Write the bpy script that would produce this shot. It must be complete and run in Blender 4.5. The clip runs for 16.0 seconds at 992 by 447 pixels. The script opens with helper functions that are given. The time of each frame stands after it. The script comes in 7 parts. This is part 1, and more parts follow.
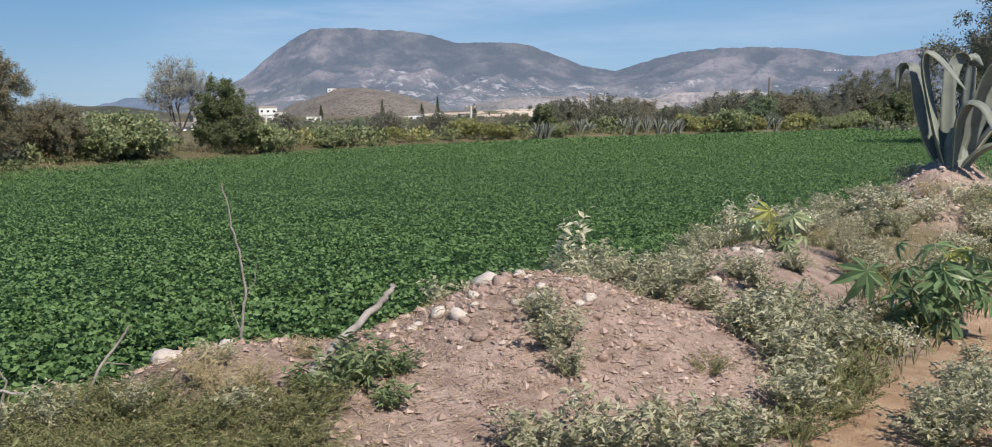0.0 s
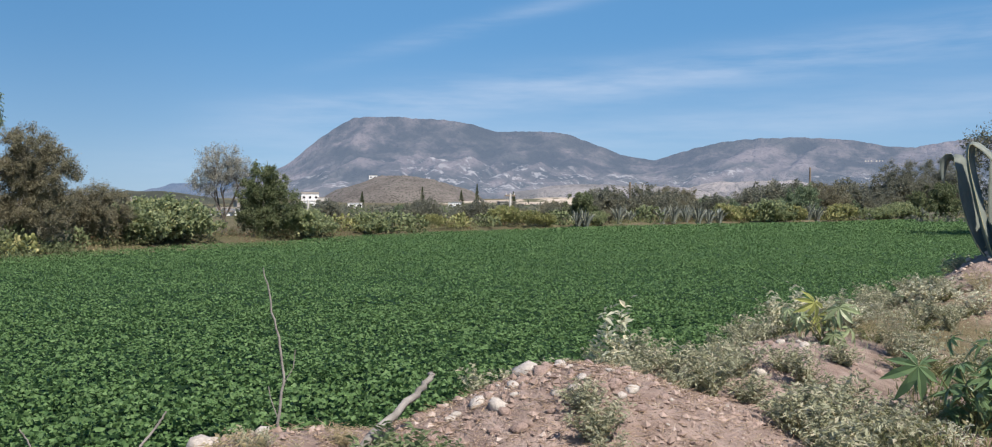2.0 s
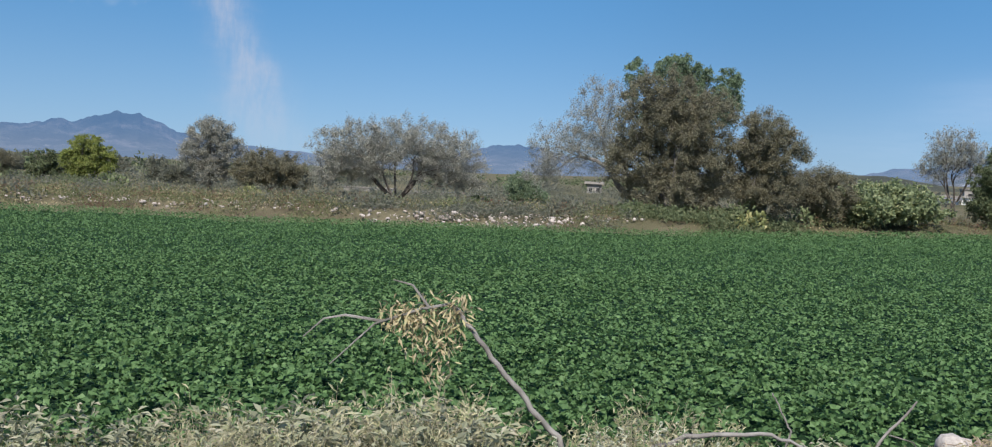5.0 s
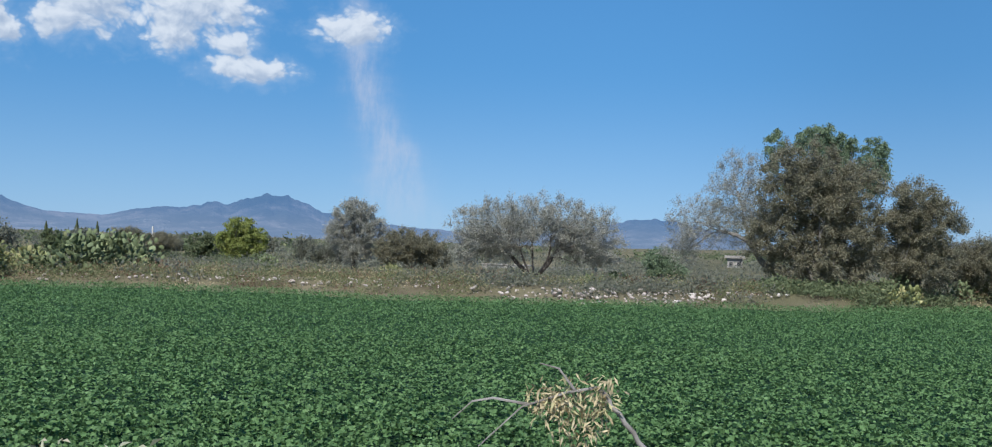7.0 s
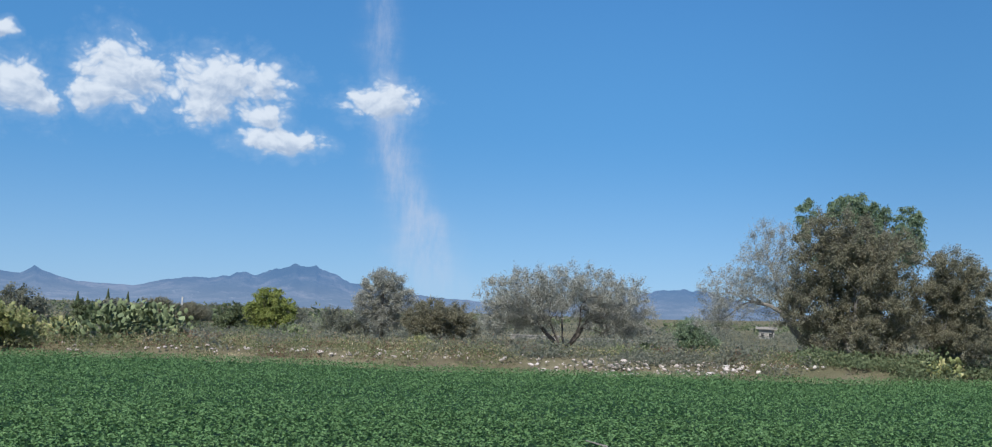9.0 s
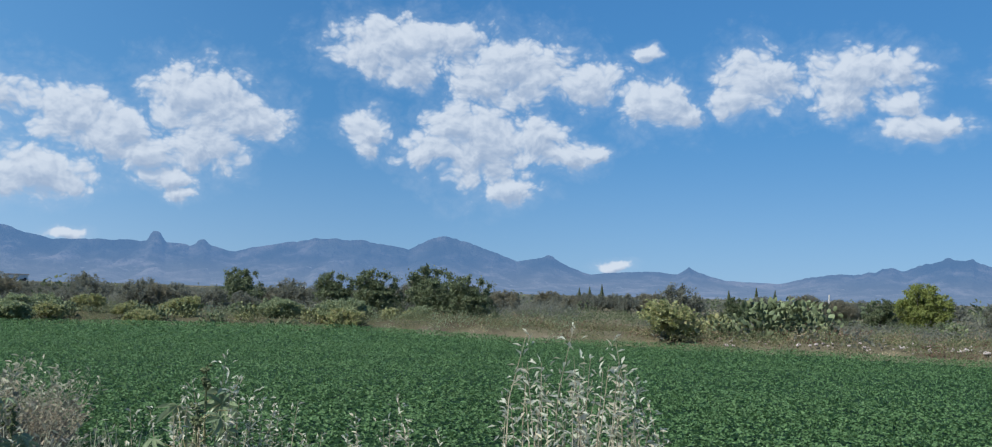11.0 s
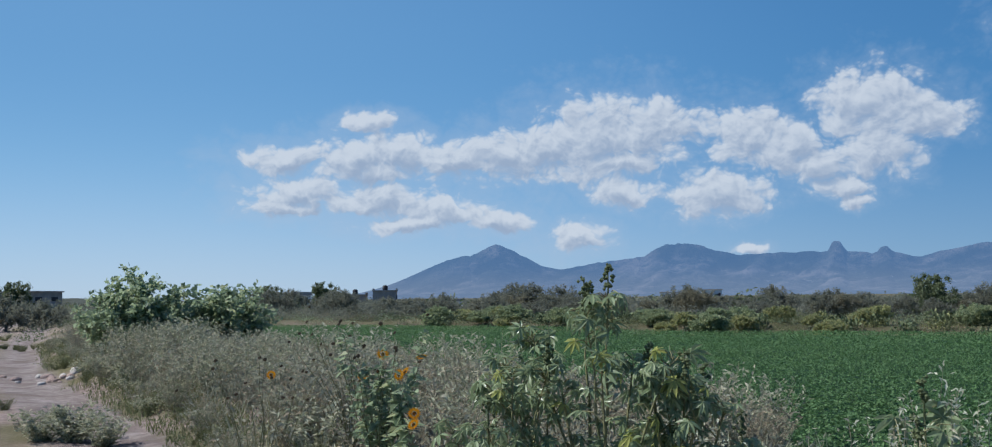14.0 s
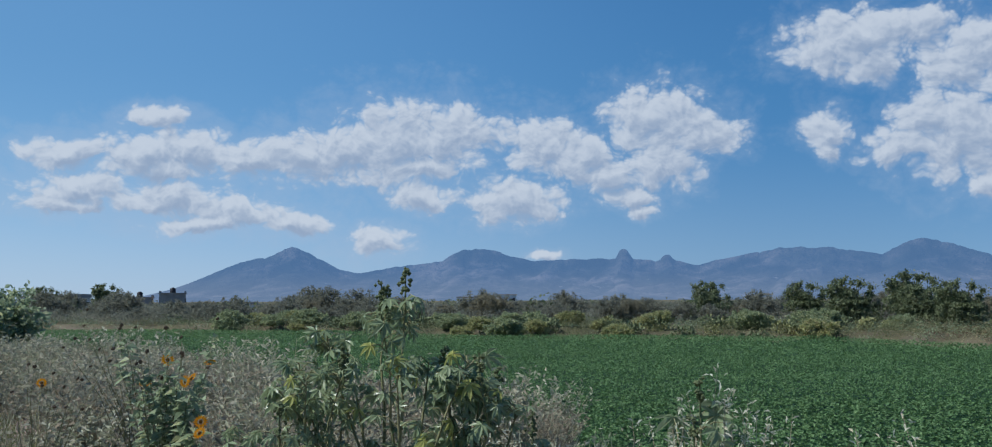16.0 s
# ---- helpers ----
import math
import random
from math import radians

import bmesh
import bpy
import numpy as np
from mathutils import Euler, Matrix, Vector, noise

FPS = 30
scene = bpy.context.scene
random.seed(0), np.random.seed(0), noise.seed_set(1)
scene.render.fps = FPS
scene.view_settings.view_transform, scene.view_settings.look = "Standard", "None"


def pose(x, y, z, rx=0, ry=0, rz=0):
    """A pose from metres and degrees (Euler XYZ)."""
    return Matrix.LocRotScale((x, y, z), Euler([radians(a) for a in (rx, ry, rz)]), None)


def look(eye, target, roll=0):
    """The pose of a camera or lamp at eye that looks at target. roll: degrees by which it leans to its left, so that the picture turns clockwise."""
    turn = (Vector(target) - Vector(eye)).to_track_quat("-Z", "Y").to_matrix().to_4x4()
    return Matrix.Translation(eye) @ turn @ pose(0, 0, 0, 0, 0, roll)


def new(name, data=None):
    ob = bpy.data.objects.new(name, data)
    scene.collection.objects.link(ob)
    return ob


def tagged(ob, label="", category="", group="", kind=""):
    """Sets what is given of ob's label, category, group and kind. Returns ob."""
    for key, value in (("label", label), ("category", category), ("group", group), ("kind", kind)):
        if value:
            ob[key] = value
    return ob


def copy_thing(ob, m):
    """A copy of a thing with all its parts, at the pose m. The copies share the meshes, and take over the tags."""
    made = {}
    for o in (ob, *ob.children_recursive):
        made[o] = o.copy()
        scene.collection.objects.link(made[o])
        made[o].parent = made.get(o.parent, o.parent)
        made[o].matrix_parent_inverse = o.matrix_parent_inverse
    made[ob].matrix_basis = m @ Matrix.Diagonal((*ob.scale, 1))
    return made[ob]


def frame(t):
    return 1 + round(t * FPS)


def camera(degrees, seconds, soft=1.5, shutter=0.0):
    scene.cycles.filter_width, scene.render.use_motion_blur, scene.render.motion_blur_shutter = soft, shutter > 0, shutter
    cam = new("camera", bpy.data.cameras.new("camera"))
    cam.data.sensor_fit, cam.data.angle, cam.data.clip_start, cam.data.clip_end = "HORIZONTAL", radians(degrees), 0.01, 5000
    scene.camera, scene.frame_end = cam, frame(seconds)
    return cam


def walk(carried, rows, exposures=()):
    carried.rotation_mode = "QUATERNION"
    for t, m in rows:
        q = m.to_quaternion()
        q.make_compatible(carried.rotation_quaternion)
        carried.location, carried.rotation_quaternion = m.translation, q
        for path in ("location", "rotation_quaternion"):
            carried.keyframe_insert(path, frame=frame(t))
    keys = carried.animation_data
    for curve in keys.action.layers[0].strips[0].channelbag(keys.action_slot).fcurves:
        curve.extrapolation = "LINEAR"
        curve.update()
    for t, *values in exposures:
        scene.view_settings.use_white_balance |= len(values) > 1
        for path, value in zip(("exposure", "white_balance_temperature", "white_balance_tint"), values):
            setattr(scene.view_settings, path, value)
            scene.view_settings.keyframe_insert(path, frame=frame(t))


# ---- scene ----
cam = camera(53.6, 16.0, 1.1)
PATH = [
    (0.0, (0.000, 0.000, 1.550), (0.001, 9.943, 0.487), -0.50),
    (0.5, (-0.018, 0.027, 1.548), (-0.129, 9.996, 0.765), -0.12),
    (1.0, (-0.011, 0.025, 1.555), (-0.248, 10.007, 1.005), -0.03),
    (1.5, (-0.012, 0.034, 1.553), (-0.327, 10.024, 1.237), -0.01),
    (2.0, (-0.016, 0.036, 1.551), (-0.402, 10.027, 1.377), 0.00),
    (2.5, (-0.024, 0.031, 1.548), (-0.451, 10.021, 1.423), 0.08),
    (3.0, (-0.023, 0.028, 1.546), (-0.494, 10.016, 1.433), 0.11),
    (3.5, (-0.014, 0.018, 1.544), (-0.600, 10.000, 1.445), 0.25),
    (4.0, (-0.018, 0.019, 1.547), (-1.273, 9.939, 1.438), 0.85),
    (4.2, (-0.075, 0.065, 1.532), (-2.460, 9.776, 1.389), 1.61),
    (4.5, (-0.167, 0.139, 1.516), (-4.616, 9.090, 1.213), 2.68),
    (4.7, (-0.199, 0.114, 1.518), (-5.728, 8.437, 1.117), 2.69),
    (5.0, (-0.225, 0.054, 1.520), (-6.949, 7.439, 1.020), 2.61),
    (5.2, (-0.247, 0.056, 1.515), (-7.236, 7.191, 1.015), 2.47),
    (7.3, (-0.193, -0.032, 1.569), (-7.938, 6.283, 1.931), 1.87),
    (7.5, (-0.189, -0.036, 1.575), (-7.942, 6.262, 2.048), 1.85),
    (8.0, (-0.196, -0.003, 1.568), (-7.947, 6.266, 2.357), 2.01),
    (8.2, (-0.217, -0.004, 1.570), (-7.969, 6.253, 2.436), 1.91),
    (10.3, (-0.498, 0.059, 1.526), (-9.498, 4.323, 2.428), 3.07),
    (10.5, (-0.424, 0.024, 1.533), (-9.797, 3.402, 2.391), 3.09),
    (11.0, (-0.373, -0.070, 1.537), (-10.344, 0.210, 2.250), 1.52),
    (11.2, (-0.396, -0.108, 1.538), (-10.288, -1.401, 2.216), 0.66),
    (11.5, (-0.379, -0.101, 1.543), (-9.705, -3.639, 2.253), -1.23),
    (11.7, (-0.381, -0.148, 1.533), (-9.125, -4.938, 2.306), -1.18),
    (12.0, (-0.298, -0.127, 1.537), (-8.473, -5.833, 2.328), -0.83),
    (12.5, (-0.298, -0.169, 1.540), (-8.221, -6.220, 2.320), -0.58),
    (13.0, (-0.284, -0.153, 1.540), (-8.148, -6.283, 2.311), -0.57),
    (13.5, (-0.281, -0.138, 1.544), (-8.145, -6.268, 2.303), -0.54),
    (14.0, (-0.283, -0.137, 1.544), (-8.287, -6.083, 2.303), -0.61),
    (14.5, (-0.286, -0.142, 1.545), (-8.545, -5.729, 2.300), -0.37),
    (15.0, (-0.284, -0.149, 1.545), (-8.831, -5.283, 2.307), -0.09),
    (15.5, (-0.293, -0.152, 1.542), (-9.090, -4.844, 2.316), -0.21),
    (16.0, (-0.301, -0.147, 1.543), (-9.345, -4.342, 2.329), -0.28),
]
walk(cam, [(t, look(eye, target, roll)) for t, eye, target, roll in PATH], [(0.0, 0.53, 7000, 13), (3.5, 0.5, 6550, 11), (5.2, 0.45, 6350, 10), (7.5, 0.5, 6000, 8), (10.4, 0.53, 6150, 8), (11.0, 0.37, 5980, 8), (12.0, 0.2, 5980, 8), (12.5, 0.26, 5980, 8), (16.0, 0.12, 5850, 8)])


# ---- light ----
SUN_BEARING, SUN_HEIGHT = 215.0, 50.0
sb, sh = radians(SUN_BEARING), radians(SUN_HEIGHT)
sun_way = Vector((-math.sin(sb) * math.cos(sh), math.cos(sb) * math.cos(sh), math.sin(sh)))
sun = new("sun", bpy.data.lights.new("sun", "SUN"))
sun.data.energy, sun.data.angle, sun.data.color = 4.8, radians(0.5), (1.0, 0.94, 0.86)
sun.matrix_world = look(sun_way * 60, (0, 0, 0))

world = bpy.data.worlds.new("sky")
scene.world = world
world.use_nodes = True
wt = world.node_tree
wt.nodes.clear()


def node(tree, kind, **values):
    """A node with its properties; a key such as i0 sets input 0."""
    n = tree.nodes.new(kind)
    for key, value in values.items():
        if key[0] == "i" and key[1:].isdigit():
            n.inputs[int(key[1:])].default_value = value
        elif key == "operation":
            n.operation = value
        elif key == "blend_type":
            n.blend_type = value
        elif key == "data_type":
            n.data_type = value
        elif key == "interpolation_type":
            n.interpolation_type = value
    return n


def calc(tree, op, a, b=None, c=None, clamp=False):
    n = tree.nodes.new("ShaderNodeMath")
    n.operation, n.use_clamp = op, clamp
    for k, v in enumerate((a, b, c)):
        if v is None:
            continue
        if isinstance(v, (int, float)):
            n.inputs[k].default_value = v
        else:
            tree.links.new(v, n.inputs[k])
    return n.outputs[0]


def vcalc(tree, op, a, b=None):
    n = tree.nodes.new("ShaderNodeVectorMath")
    n.operation = op
    for k, v in enumerate((a, b)):
        if v is None:
            continue
        if isinstance(v, (tuple, list)):
            n.inputs[k].default_value = v
        else:
            tree.links.new(v, n.inputs[k])
    return n.outputs["Value"] if op in ("LENGTH", "DOT_PRODUCT") else n.outputs["Vector"]


def blend(tree, factor, a, b, mode="MIX"):
    n = tree.nodes.new("ShaderNodeMix")
    n.data_type, n.blend_type = "RGBA", mode
    for k, v in ((0, factor), (6, a), (7, b)):
        if isinstance(v, (int, float)):
            n.inputs[k].default_value = v
        elif isinstance(v, tuple):
            n.inputs[k].default_value = (*v, 1)
        else:
            tree.links.new(v, n.inputs[k])
    return n.outputs[2]


def noise_of(tree, vector, scale, detail=4.0, rough=0.55, colour=False):
    n = tree.nodes.new("ShaderNodeTexNoise")
    n.inputs["Scale"].default_value = scale
    n.inputs["Detail"].default_value = detail
    n.inputs["Roughness"].default_value = rough
    if vector is not None:
        tree.links.new(vector, n.inputs["Vector"])
    return n.outputs["Color" if colour else 0]


def ramp(tree, value, lo, hi):
    """Smooth step from lo to hi."""
    n = tree.nodes.new("ShaderNodeMapRange")
    n.interpolation_type = "SMOOTHSTEP"
    n.inputs["From Min"].default_value, n.inputs["From Max"].default_value = lo, hi
    tree.links.new(value, n.inputs["Value"])
    return n.outputs[0]


# clouds: puffs as bearing and height in degrees, and their half sizes
BANK_UP = [(138.5, 8.0, 2.8, 0.7), (135.0, 8.1, 3.0, 0.9), (132.5, 8.3, 2.8, 1.0), (129.0, 8.0, 3.2, 0.9), (126.0, 8.3, 3.0, 1.1), (123.5, 8.5, 3.0, 1.3), (120.5, 9.3, 3.5, 1.8), (117.5, 9.5, 3.2, 1.7), (120.0, 7.6, 3.5, 0.8), (134.0, 7.4, 4.0, 0.5)]
BANK_LOW = [(137.8, 6.1, 3.0, 0.8), (133.5, 5.7, 3.2, 0.8), (129.5, 4.9, 3.0, 0.7), (126.3, 4.5, 2.0, 0.5), (131.5, 4.3, 3.0, 0.4), (138.8, 5.3, 2.2, 0.5)]
BANK_END = [(112.0, 8.8, 2.6, 1.5), (109.5, 8.2, 2.2, 1.1), (105.5, 10.4, 3.2, 1.6), (102.8, 9.6, 2.3, 1.2), (108.3, 7.2, 1.6, 0.9), (105.2, 7.8, 2.2, 1.3), (107.0, 5.9, 1.7, 0.5), (106.5, 5.0, 0.9, 0.4)]
SINGLE = [(113.7, 5.7, 2.9, 1.0), (119.0, 6.0, 2.1, 0.6), (134.1, 10.1, 1.7, 0.5), (121.9, 3.5, 1.8, 0.7), (112.0, 2.6, 0.9, 0.3), (59.1, 12.1, 1.9, 0.8)]
TRAIN_A = [(96.1, 9.3, 1.4, 0.9), (96.1, 8.2, 0.7, 0.6), (94.0, 14.0, 4.1, 1.4), (91.8, 14.7, 3.0, 0.9), (95.5, 13.4, 2.6, 0.9), (93.6, 12.6, 1.8, 0.8), (87.5, 12.8, 3.7, 1.7), (89.1, 11.9, 2.2, 0.9), (83.0, 12.2, 2.0, 1.0), (79.1, 11.1, 2.4, 1.2), (77.6, 10.6, 1.1, 0.6)]
TRAIN_B = [(73.4, 12.4, 2.3, 1.4), (74.4, 11.2, 1.7, 0.7), (68.0, 12.4, 3.3, 1.1), (69.0, 11.1, 1.7, 0.9), (65.7, 12.6, 1.1, 0.7), (65.6, 10.7, 1.1, 0.6), (64.9, 9.4, 2.2, 0.6), (79.9, 14.0, 0.8, 0.4)]
LOWER = [(89.4, 8.6, 3.1, 2.0), (86.1, 8.9, 2.0, 1.0), (92.0, 8.1, 2.2, 0.9), (90.9, 9.6, 1.8, 1.2), (84.2, 8.0, 1.7, 0.7), (82.5, 8.4, 0.9, 0.4), (87.5, 6.0, 1.9, 0.6), (81.6, 1.7, 1.2, 0.3)]
PUFFS = BANK_UP + BANK_LOW + BANK_END + SINGLE + TRAIN_A + TRAIN_B + LOWER

field = bpy.data.node_groups.new("cloud_field", "ShaderNodeTree")
field.interface.new_socket("Vector", in_out="INPUT", socket_type="NodeSocketVector")
field.interface.new_socket("Value", in_out="OUTPUT", socket_type="NodeSocketFloat")
gin, gout = field.nodes.new("NodeGroupInput"), field.nodes.new("NodeGroupOutput")
least = None
for b, e, rb, re in PUFFS:
    off = vcalc(field, "SUBTRACT", gin.outputs[0], (b, e, 0))
    d = vcalc(field, "LENGTH", vcalc(field, "MULTIPLY", off, (1 / (rb * 1.02), 1 / (re * 1.3), 0)))
    least = d if least is None else calc(field, "SMOOTH_MIN", least, d, 0.3)
field.links.new(least, gout.inputs[0])

coord = wt.nodes.new("ShaderNodeTexCoord").outputs["Generated"]
axes = wt.nodes.new("ShaderNodeSeparateXYZ")
wt.links.new(coord, axes.inputs[0])
bearing = calc(wt, "MULTIPLY", calc(wt, "ARCTAN2", calc(wt, "MULTIPLY", axes.outputs[0], -1.0), axes.outputs[1]), 57.2958)
height = calc(wt, "MULTIPLY", calc(wt, "ARCSINE", axes.outputs[2]), 57.2958)
flat = wt.nodes.new("ShaderNodeCombineXYZ")
wt.links.new(bearing, flat.inputs[0])
wt.links.new(height, flat.inputs[1])
flat = flat.outputs[0]
billow = noise_of(wt, coord, 22.0, 4.0, 0.52, True)
warped = vcalc(wt, "ADD", flat, vcalc(wt, "MULTIPLY", vcalc(wt, "SUBTRACT", billow, (0.5, 0.5, 0.5)), (2.2, 1.5, 0)))


def heaps(vector):
    """Rounded heads of cloud, in several sizes."""
    total = 0.47
    for scale, weight in ((0.6, 0.5), (1.4, 0.32), (3.3, 0.18)):
        v = wt.nodes.new("ShaderNodeTexVoronoi")
        v.voronoi_dimensions = "2D"
        v.inputs["Scale"].default_value = scale
        wt.links.new(vector, v.inputs["Vector"])
        total = calc(wt, "SUBTRACT", total, calc(wt, "MULTIPLY", v.outputs["Distance"], weight))
    return total


def cloud_depth(shift):
    g = wt.nodes.new("ShaderNodeGroup")
    g.node_tree = field
    at = vcalc(wt, "ADD", warped, shift)
    wt.links.new(at, g.inputs[0])
    return calc(wt, "ADD", calc(wt, "SUBTRACT", 1.0, g.outputs[0]), calc(wt, "MULTIPLY", heaps(vcalc(wt, "MULTIPLY", at, (1.0, 1.35, 1.0))), 1.15))


here, above, higher = cloud_depth((0, 0, 0)), cloud_depth((0.18, 0.32, 0)), cloud_depth((0.3, 0.7, 0))
slope = calc(wt, "SUBTRACT", above, here)
lumps = noise_of(wt, coord, 60.0, 5.0, 0.58)
sunside = ramp(wt, bearing, 108.0, 136.0)
frayed = calc(wt, "ADD", here, calc(wt, "MULTIPLY", calc(wt, "SUBTRACT", lumps, 0.5), 0.24))
cover = calc(wt, "MULTIPLY", ramp(wt, frayed, -0.08, 0.42), calc(wt, "SUBTRACT", 1.0, calc(wt, "MULTIPLY", ramp(wt, calc(wt, "SUBTRACT", higher, here), 0.1, 1.0), 0.55)))
inner = calc(wt, "MULTIPLY", calc(wt, "ADD", calc(wt, "MAXIMUM", calc(wt, "MINIMUM", above, 1.7), -0.4), calc(wt, "MAXIMUM", calc(wt, "MINIMUM", higher, 1.7), -0.4)), 0.3)
shade = ramp(wt, calc(wt, "ADD", calc(wt, "ADD", inner, calc(wt, "MULTIPLY", slope, 0.85)), calc(wt, "MULTIPLY", calc(wt, "SUBTRACT", lumps, 0.5), 0.75)), -0.35, 1.0)
thin = calc(wt, "MULTIPLY", ramp(wt, calc(wt, "ADD", calc(wt, "ADD", here, calc(wt, "MULTIPLY", sunside, 0.45)), calc(wt, "MULTIPLY", calc(wt, "SUBTRACT", lumps, 0.5), 0.8)), -0.8, 0.5), 0.28)

sky = wt.nodes.new("ShaderNodeTexSky")
sky.sky_type, sky.sun_disc = "NISHITA", False
sky.sun_elevation, sky.sun_rotation = sh, -sb
sky.altitude, sky.air_density, sky.dust_density, sky.ozone_density = 1900, 1.0, 0.6, 1.5
# the clear dry air of the high plain: deeper blue overhead, paler low down
low = blend(wt, ramp(wt, height, -2.0, 11.0), (2.6, 4.75, 7.4), (0.85, 3.08, 6.35))
low = blend(wt, ramp(wt, height, 8.0, 34.0), low, (0.35, 1.6, 4.8))
# hazier and brighter towards the sun's side
sunward = ramp(wt, calc(wt, "ABSOLUTE", calc(wt, "SUBTRACT", bearing, 172.0)), 84.0, 22.0)
low = blend(wt, calc(wt, "MULTIPLY", sunward, calc(wt, "SUBTRACT", 1.0, calc(wt, "MULTIPLY", ramp(wt, height, 0.0, 14.0), 0.6))), low, blend(wt, ramp(wt, height, -1.0, 9.0), (5.3, 6.7, 8.4), (3.4, 6.0, 8.5)))
blue = blend(wt, 0.8, sky.outputs[0], low)


def bell(centre, width, amount):
    off = calc(wt, "DIVIDE", calc(wt, "SUBTRACT", bearing, centre), width)
    return calc(wt, "MULTIPLY", calc(wt, "EXPONENT", calc(wt, "MULTIPLY", calc(wt, "MULTIPLY", off, off), -1.0)), amount)


deep = calc(wt, "SUBTRACT", 1.0, calc(wt, "ADD", bell(98.0, 18.0, 0.13), calc(wt, "ADD", bell(66.0, 16.0, 0.05), bell(27.0, 9.0, 0.1))))
dim = wt.nodes.new("ShaderNodeVectorMath")
dim.operation = "SCALE"
wt.links.new(blue, dim.inputs[0])
wt.links.new(deep, dim.inputs["Scale"])
blue = dim.outputs[0]

# thin high cloud, in long streaks
streak = noise_of(wt, vcalc(wt, "MULTIPLY", flat, (0.07, 0.55, 1)), 1.0, 5.0, 0.6)


def band(b0, e0, slope, width, lo, hi):
    line = calc(wt, "ADD", calc(wt, "MULTIPLY", calc(wt, "SUBTRACT", bearing, b0), slope), e0)
    off = calc(wt, "DIVIDE", calc(wt, "SUBTRACT", height, line), width)
    body = calc(wt, "EXPONENT", calc(wt, "MULTIPLY", calc(wt, "MULTIPLY", off, off), -1.0))
    ends = calc(wt, "MULTIPLY", ramp(wt, bearing, lo - 6, lo + 4), calc(wt, "SUBTRACT", 1.0, ramp(wt, bearing, hi - 8, hi + 4)))
    return calc(wt, "MULTIPLY", body, ends)


veil = calc(wt, "ADD", calc(wt, "ADD", band(13.0, 5.4, -0.099, 1.1, -50, 18), calc(wt, "MULTIPLY", band(10.2, 8.6, -0.258, 0.5, -12, 12), 0.5)),
            calc(wt, "MULTIPLY", band(11.6, 3.0, -0.069, 1.3, -50, 24), 0.6))
veil = calc(wt, "MULTIPLY", veil, ramp(wt, streak, 0.25, 0.75))

# a column of blown dust, leaning and fading as it rises
axis = calc(wt, "ADD", 54.0, calc(wt, "MULTIPLY", calc(wt, "POWER", calc(wt, "MAXIMUM", height, 0.01), 0.55), 1.18))
wide = calc(wt, "ADD", 0.75, calc(wt, "MULTIPLY", calc(wt, "EXPONENT", calc(wt, "MULTIPLY", height, -0.22)), 1.9))
gust = noise_of(wt, vcalc(wt, "MULTIPLY", flat, (0.16, 0.3, 1)), 1.0, 6.0, 0.62)
wisp = noise_of(wt, vcalc(wt, "MULTIPLY", flat, (1.1, 0.32, 1)), 1.0, 5.0, 0.65)
side = calc(wt, "DIVIDE", calc(wt, "SUBTRACT", calc(wt, "ADD", bearing, calc(wt, "MULTIPLY", calc(wt, "SUBTRACT", gust, 0.5), 3.4)), axis), wide)
dust = calc(wt, "EXPONENT", calc(wt, "MULTIPLY", calc(wt, "MULTIPLY", side, side), -1.0))
dust = calc(wt, "MULTIPLY", dust, calc(wt, "ADD", 0.25, calc(wt, "MULTIPLY", ramp(wt, wisp, 0.3, 0.7), 0.75)))
dust = calc(wt, "MULTIPLY", dust, calc(wt, "MULTIPLY", ramp(wt, height, -0.5, 4.5), calc(wt, "SUBTRACT", 1.0, calc(wt, "MULTIPLY", ramp(wt, height, 9.0, 26.0), 0.85))))

white = blend(wt, shade, (7.3, 7.6, 8.05), (3.9, 4.65, 5.9))
out = blend(wt, calc(wt, "MULTIPLY", veil, 0.42), blue, (7.0, 7.9, 9.4))
out = blend(wt, calc(wt, "MULTIPLY", dust, 0.46), out, (6.3, 6.2, 6.8))
out = blend(wt, thin, out, (5.0, 5.9, 7.2))
out = blend(wt, calc(wt, "MULTIPLY", cover, 0.92), out, white)
back = wt.nodes.new("ShaderNodeBackground")
back.inputs[1].default_value = 0.075
wt.links.new(out, back.inputs[0])
wt.links.new(back.outputs[0], wt.nodes.new("ShaderNodeOutputWorld").inputs[0])


# ---- materials ----
def material(name):
    m = bpy.data.materials.new(name)
    m.use_nodes = True
    m.node_tree.nodes.clear()
    return m, m.node_tree


def finish(t, shader):
    t.links.new(shader, t.nodes.new("ShaderNodeOutputMaterial").inputs[0])


def principled(t, colour, rough=0.85, spec=0.25, bump=None, depth=0.02):
    p = t.nodes.new("ShaderNodeBsdfPrincipled")
    if isinstance(colour, tuple):
        p.inputs["Base Color"].default_value = (*colour, 1)
    else:
        t.links.new(colour, p.inputs["Base Color"])
    p.inputs["Roughness"].default_value = rough
    p.inputs["Specular IOR Level"].default_value = spec
    if bump is not None:
        b = t.nodes.new("ShaderNodeBump")
        b.inputs["Strength"].default_value, b.inputs["Distance"].default_value = 1.0, depth
        t.links.new(bump, b.inputs["Height"])
        t.links.new(b.outputs[0], p.inputs["Normal"])
    return p.outputs[0]


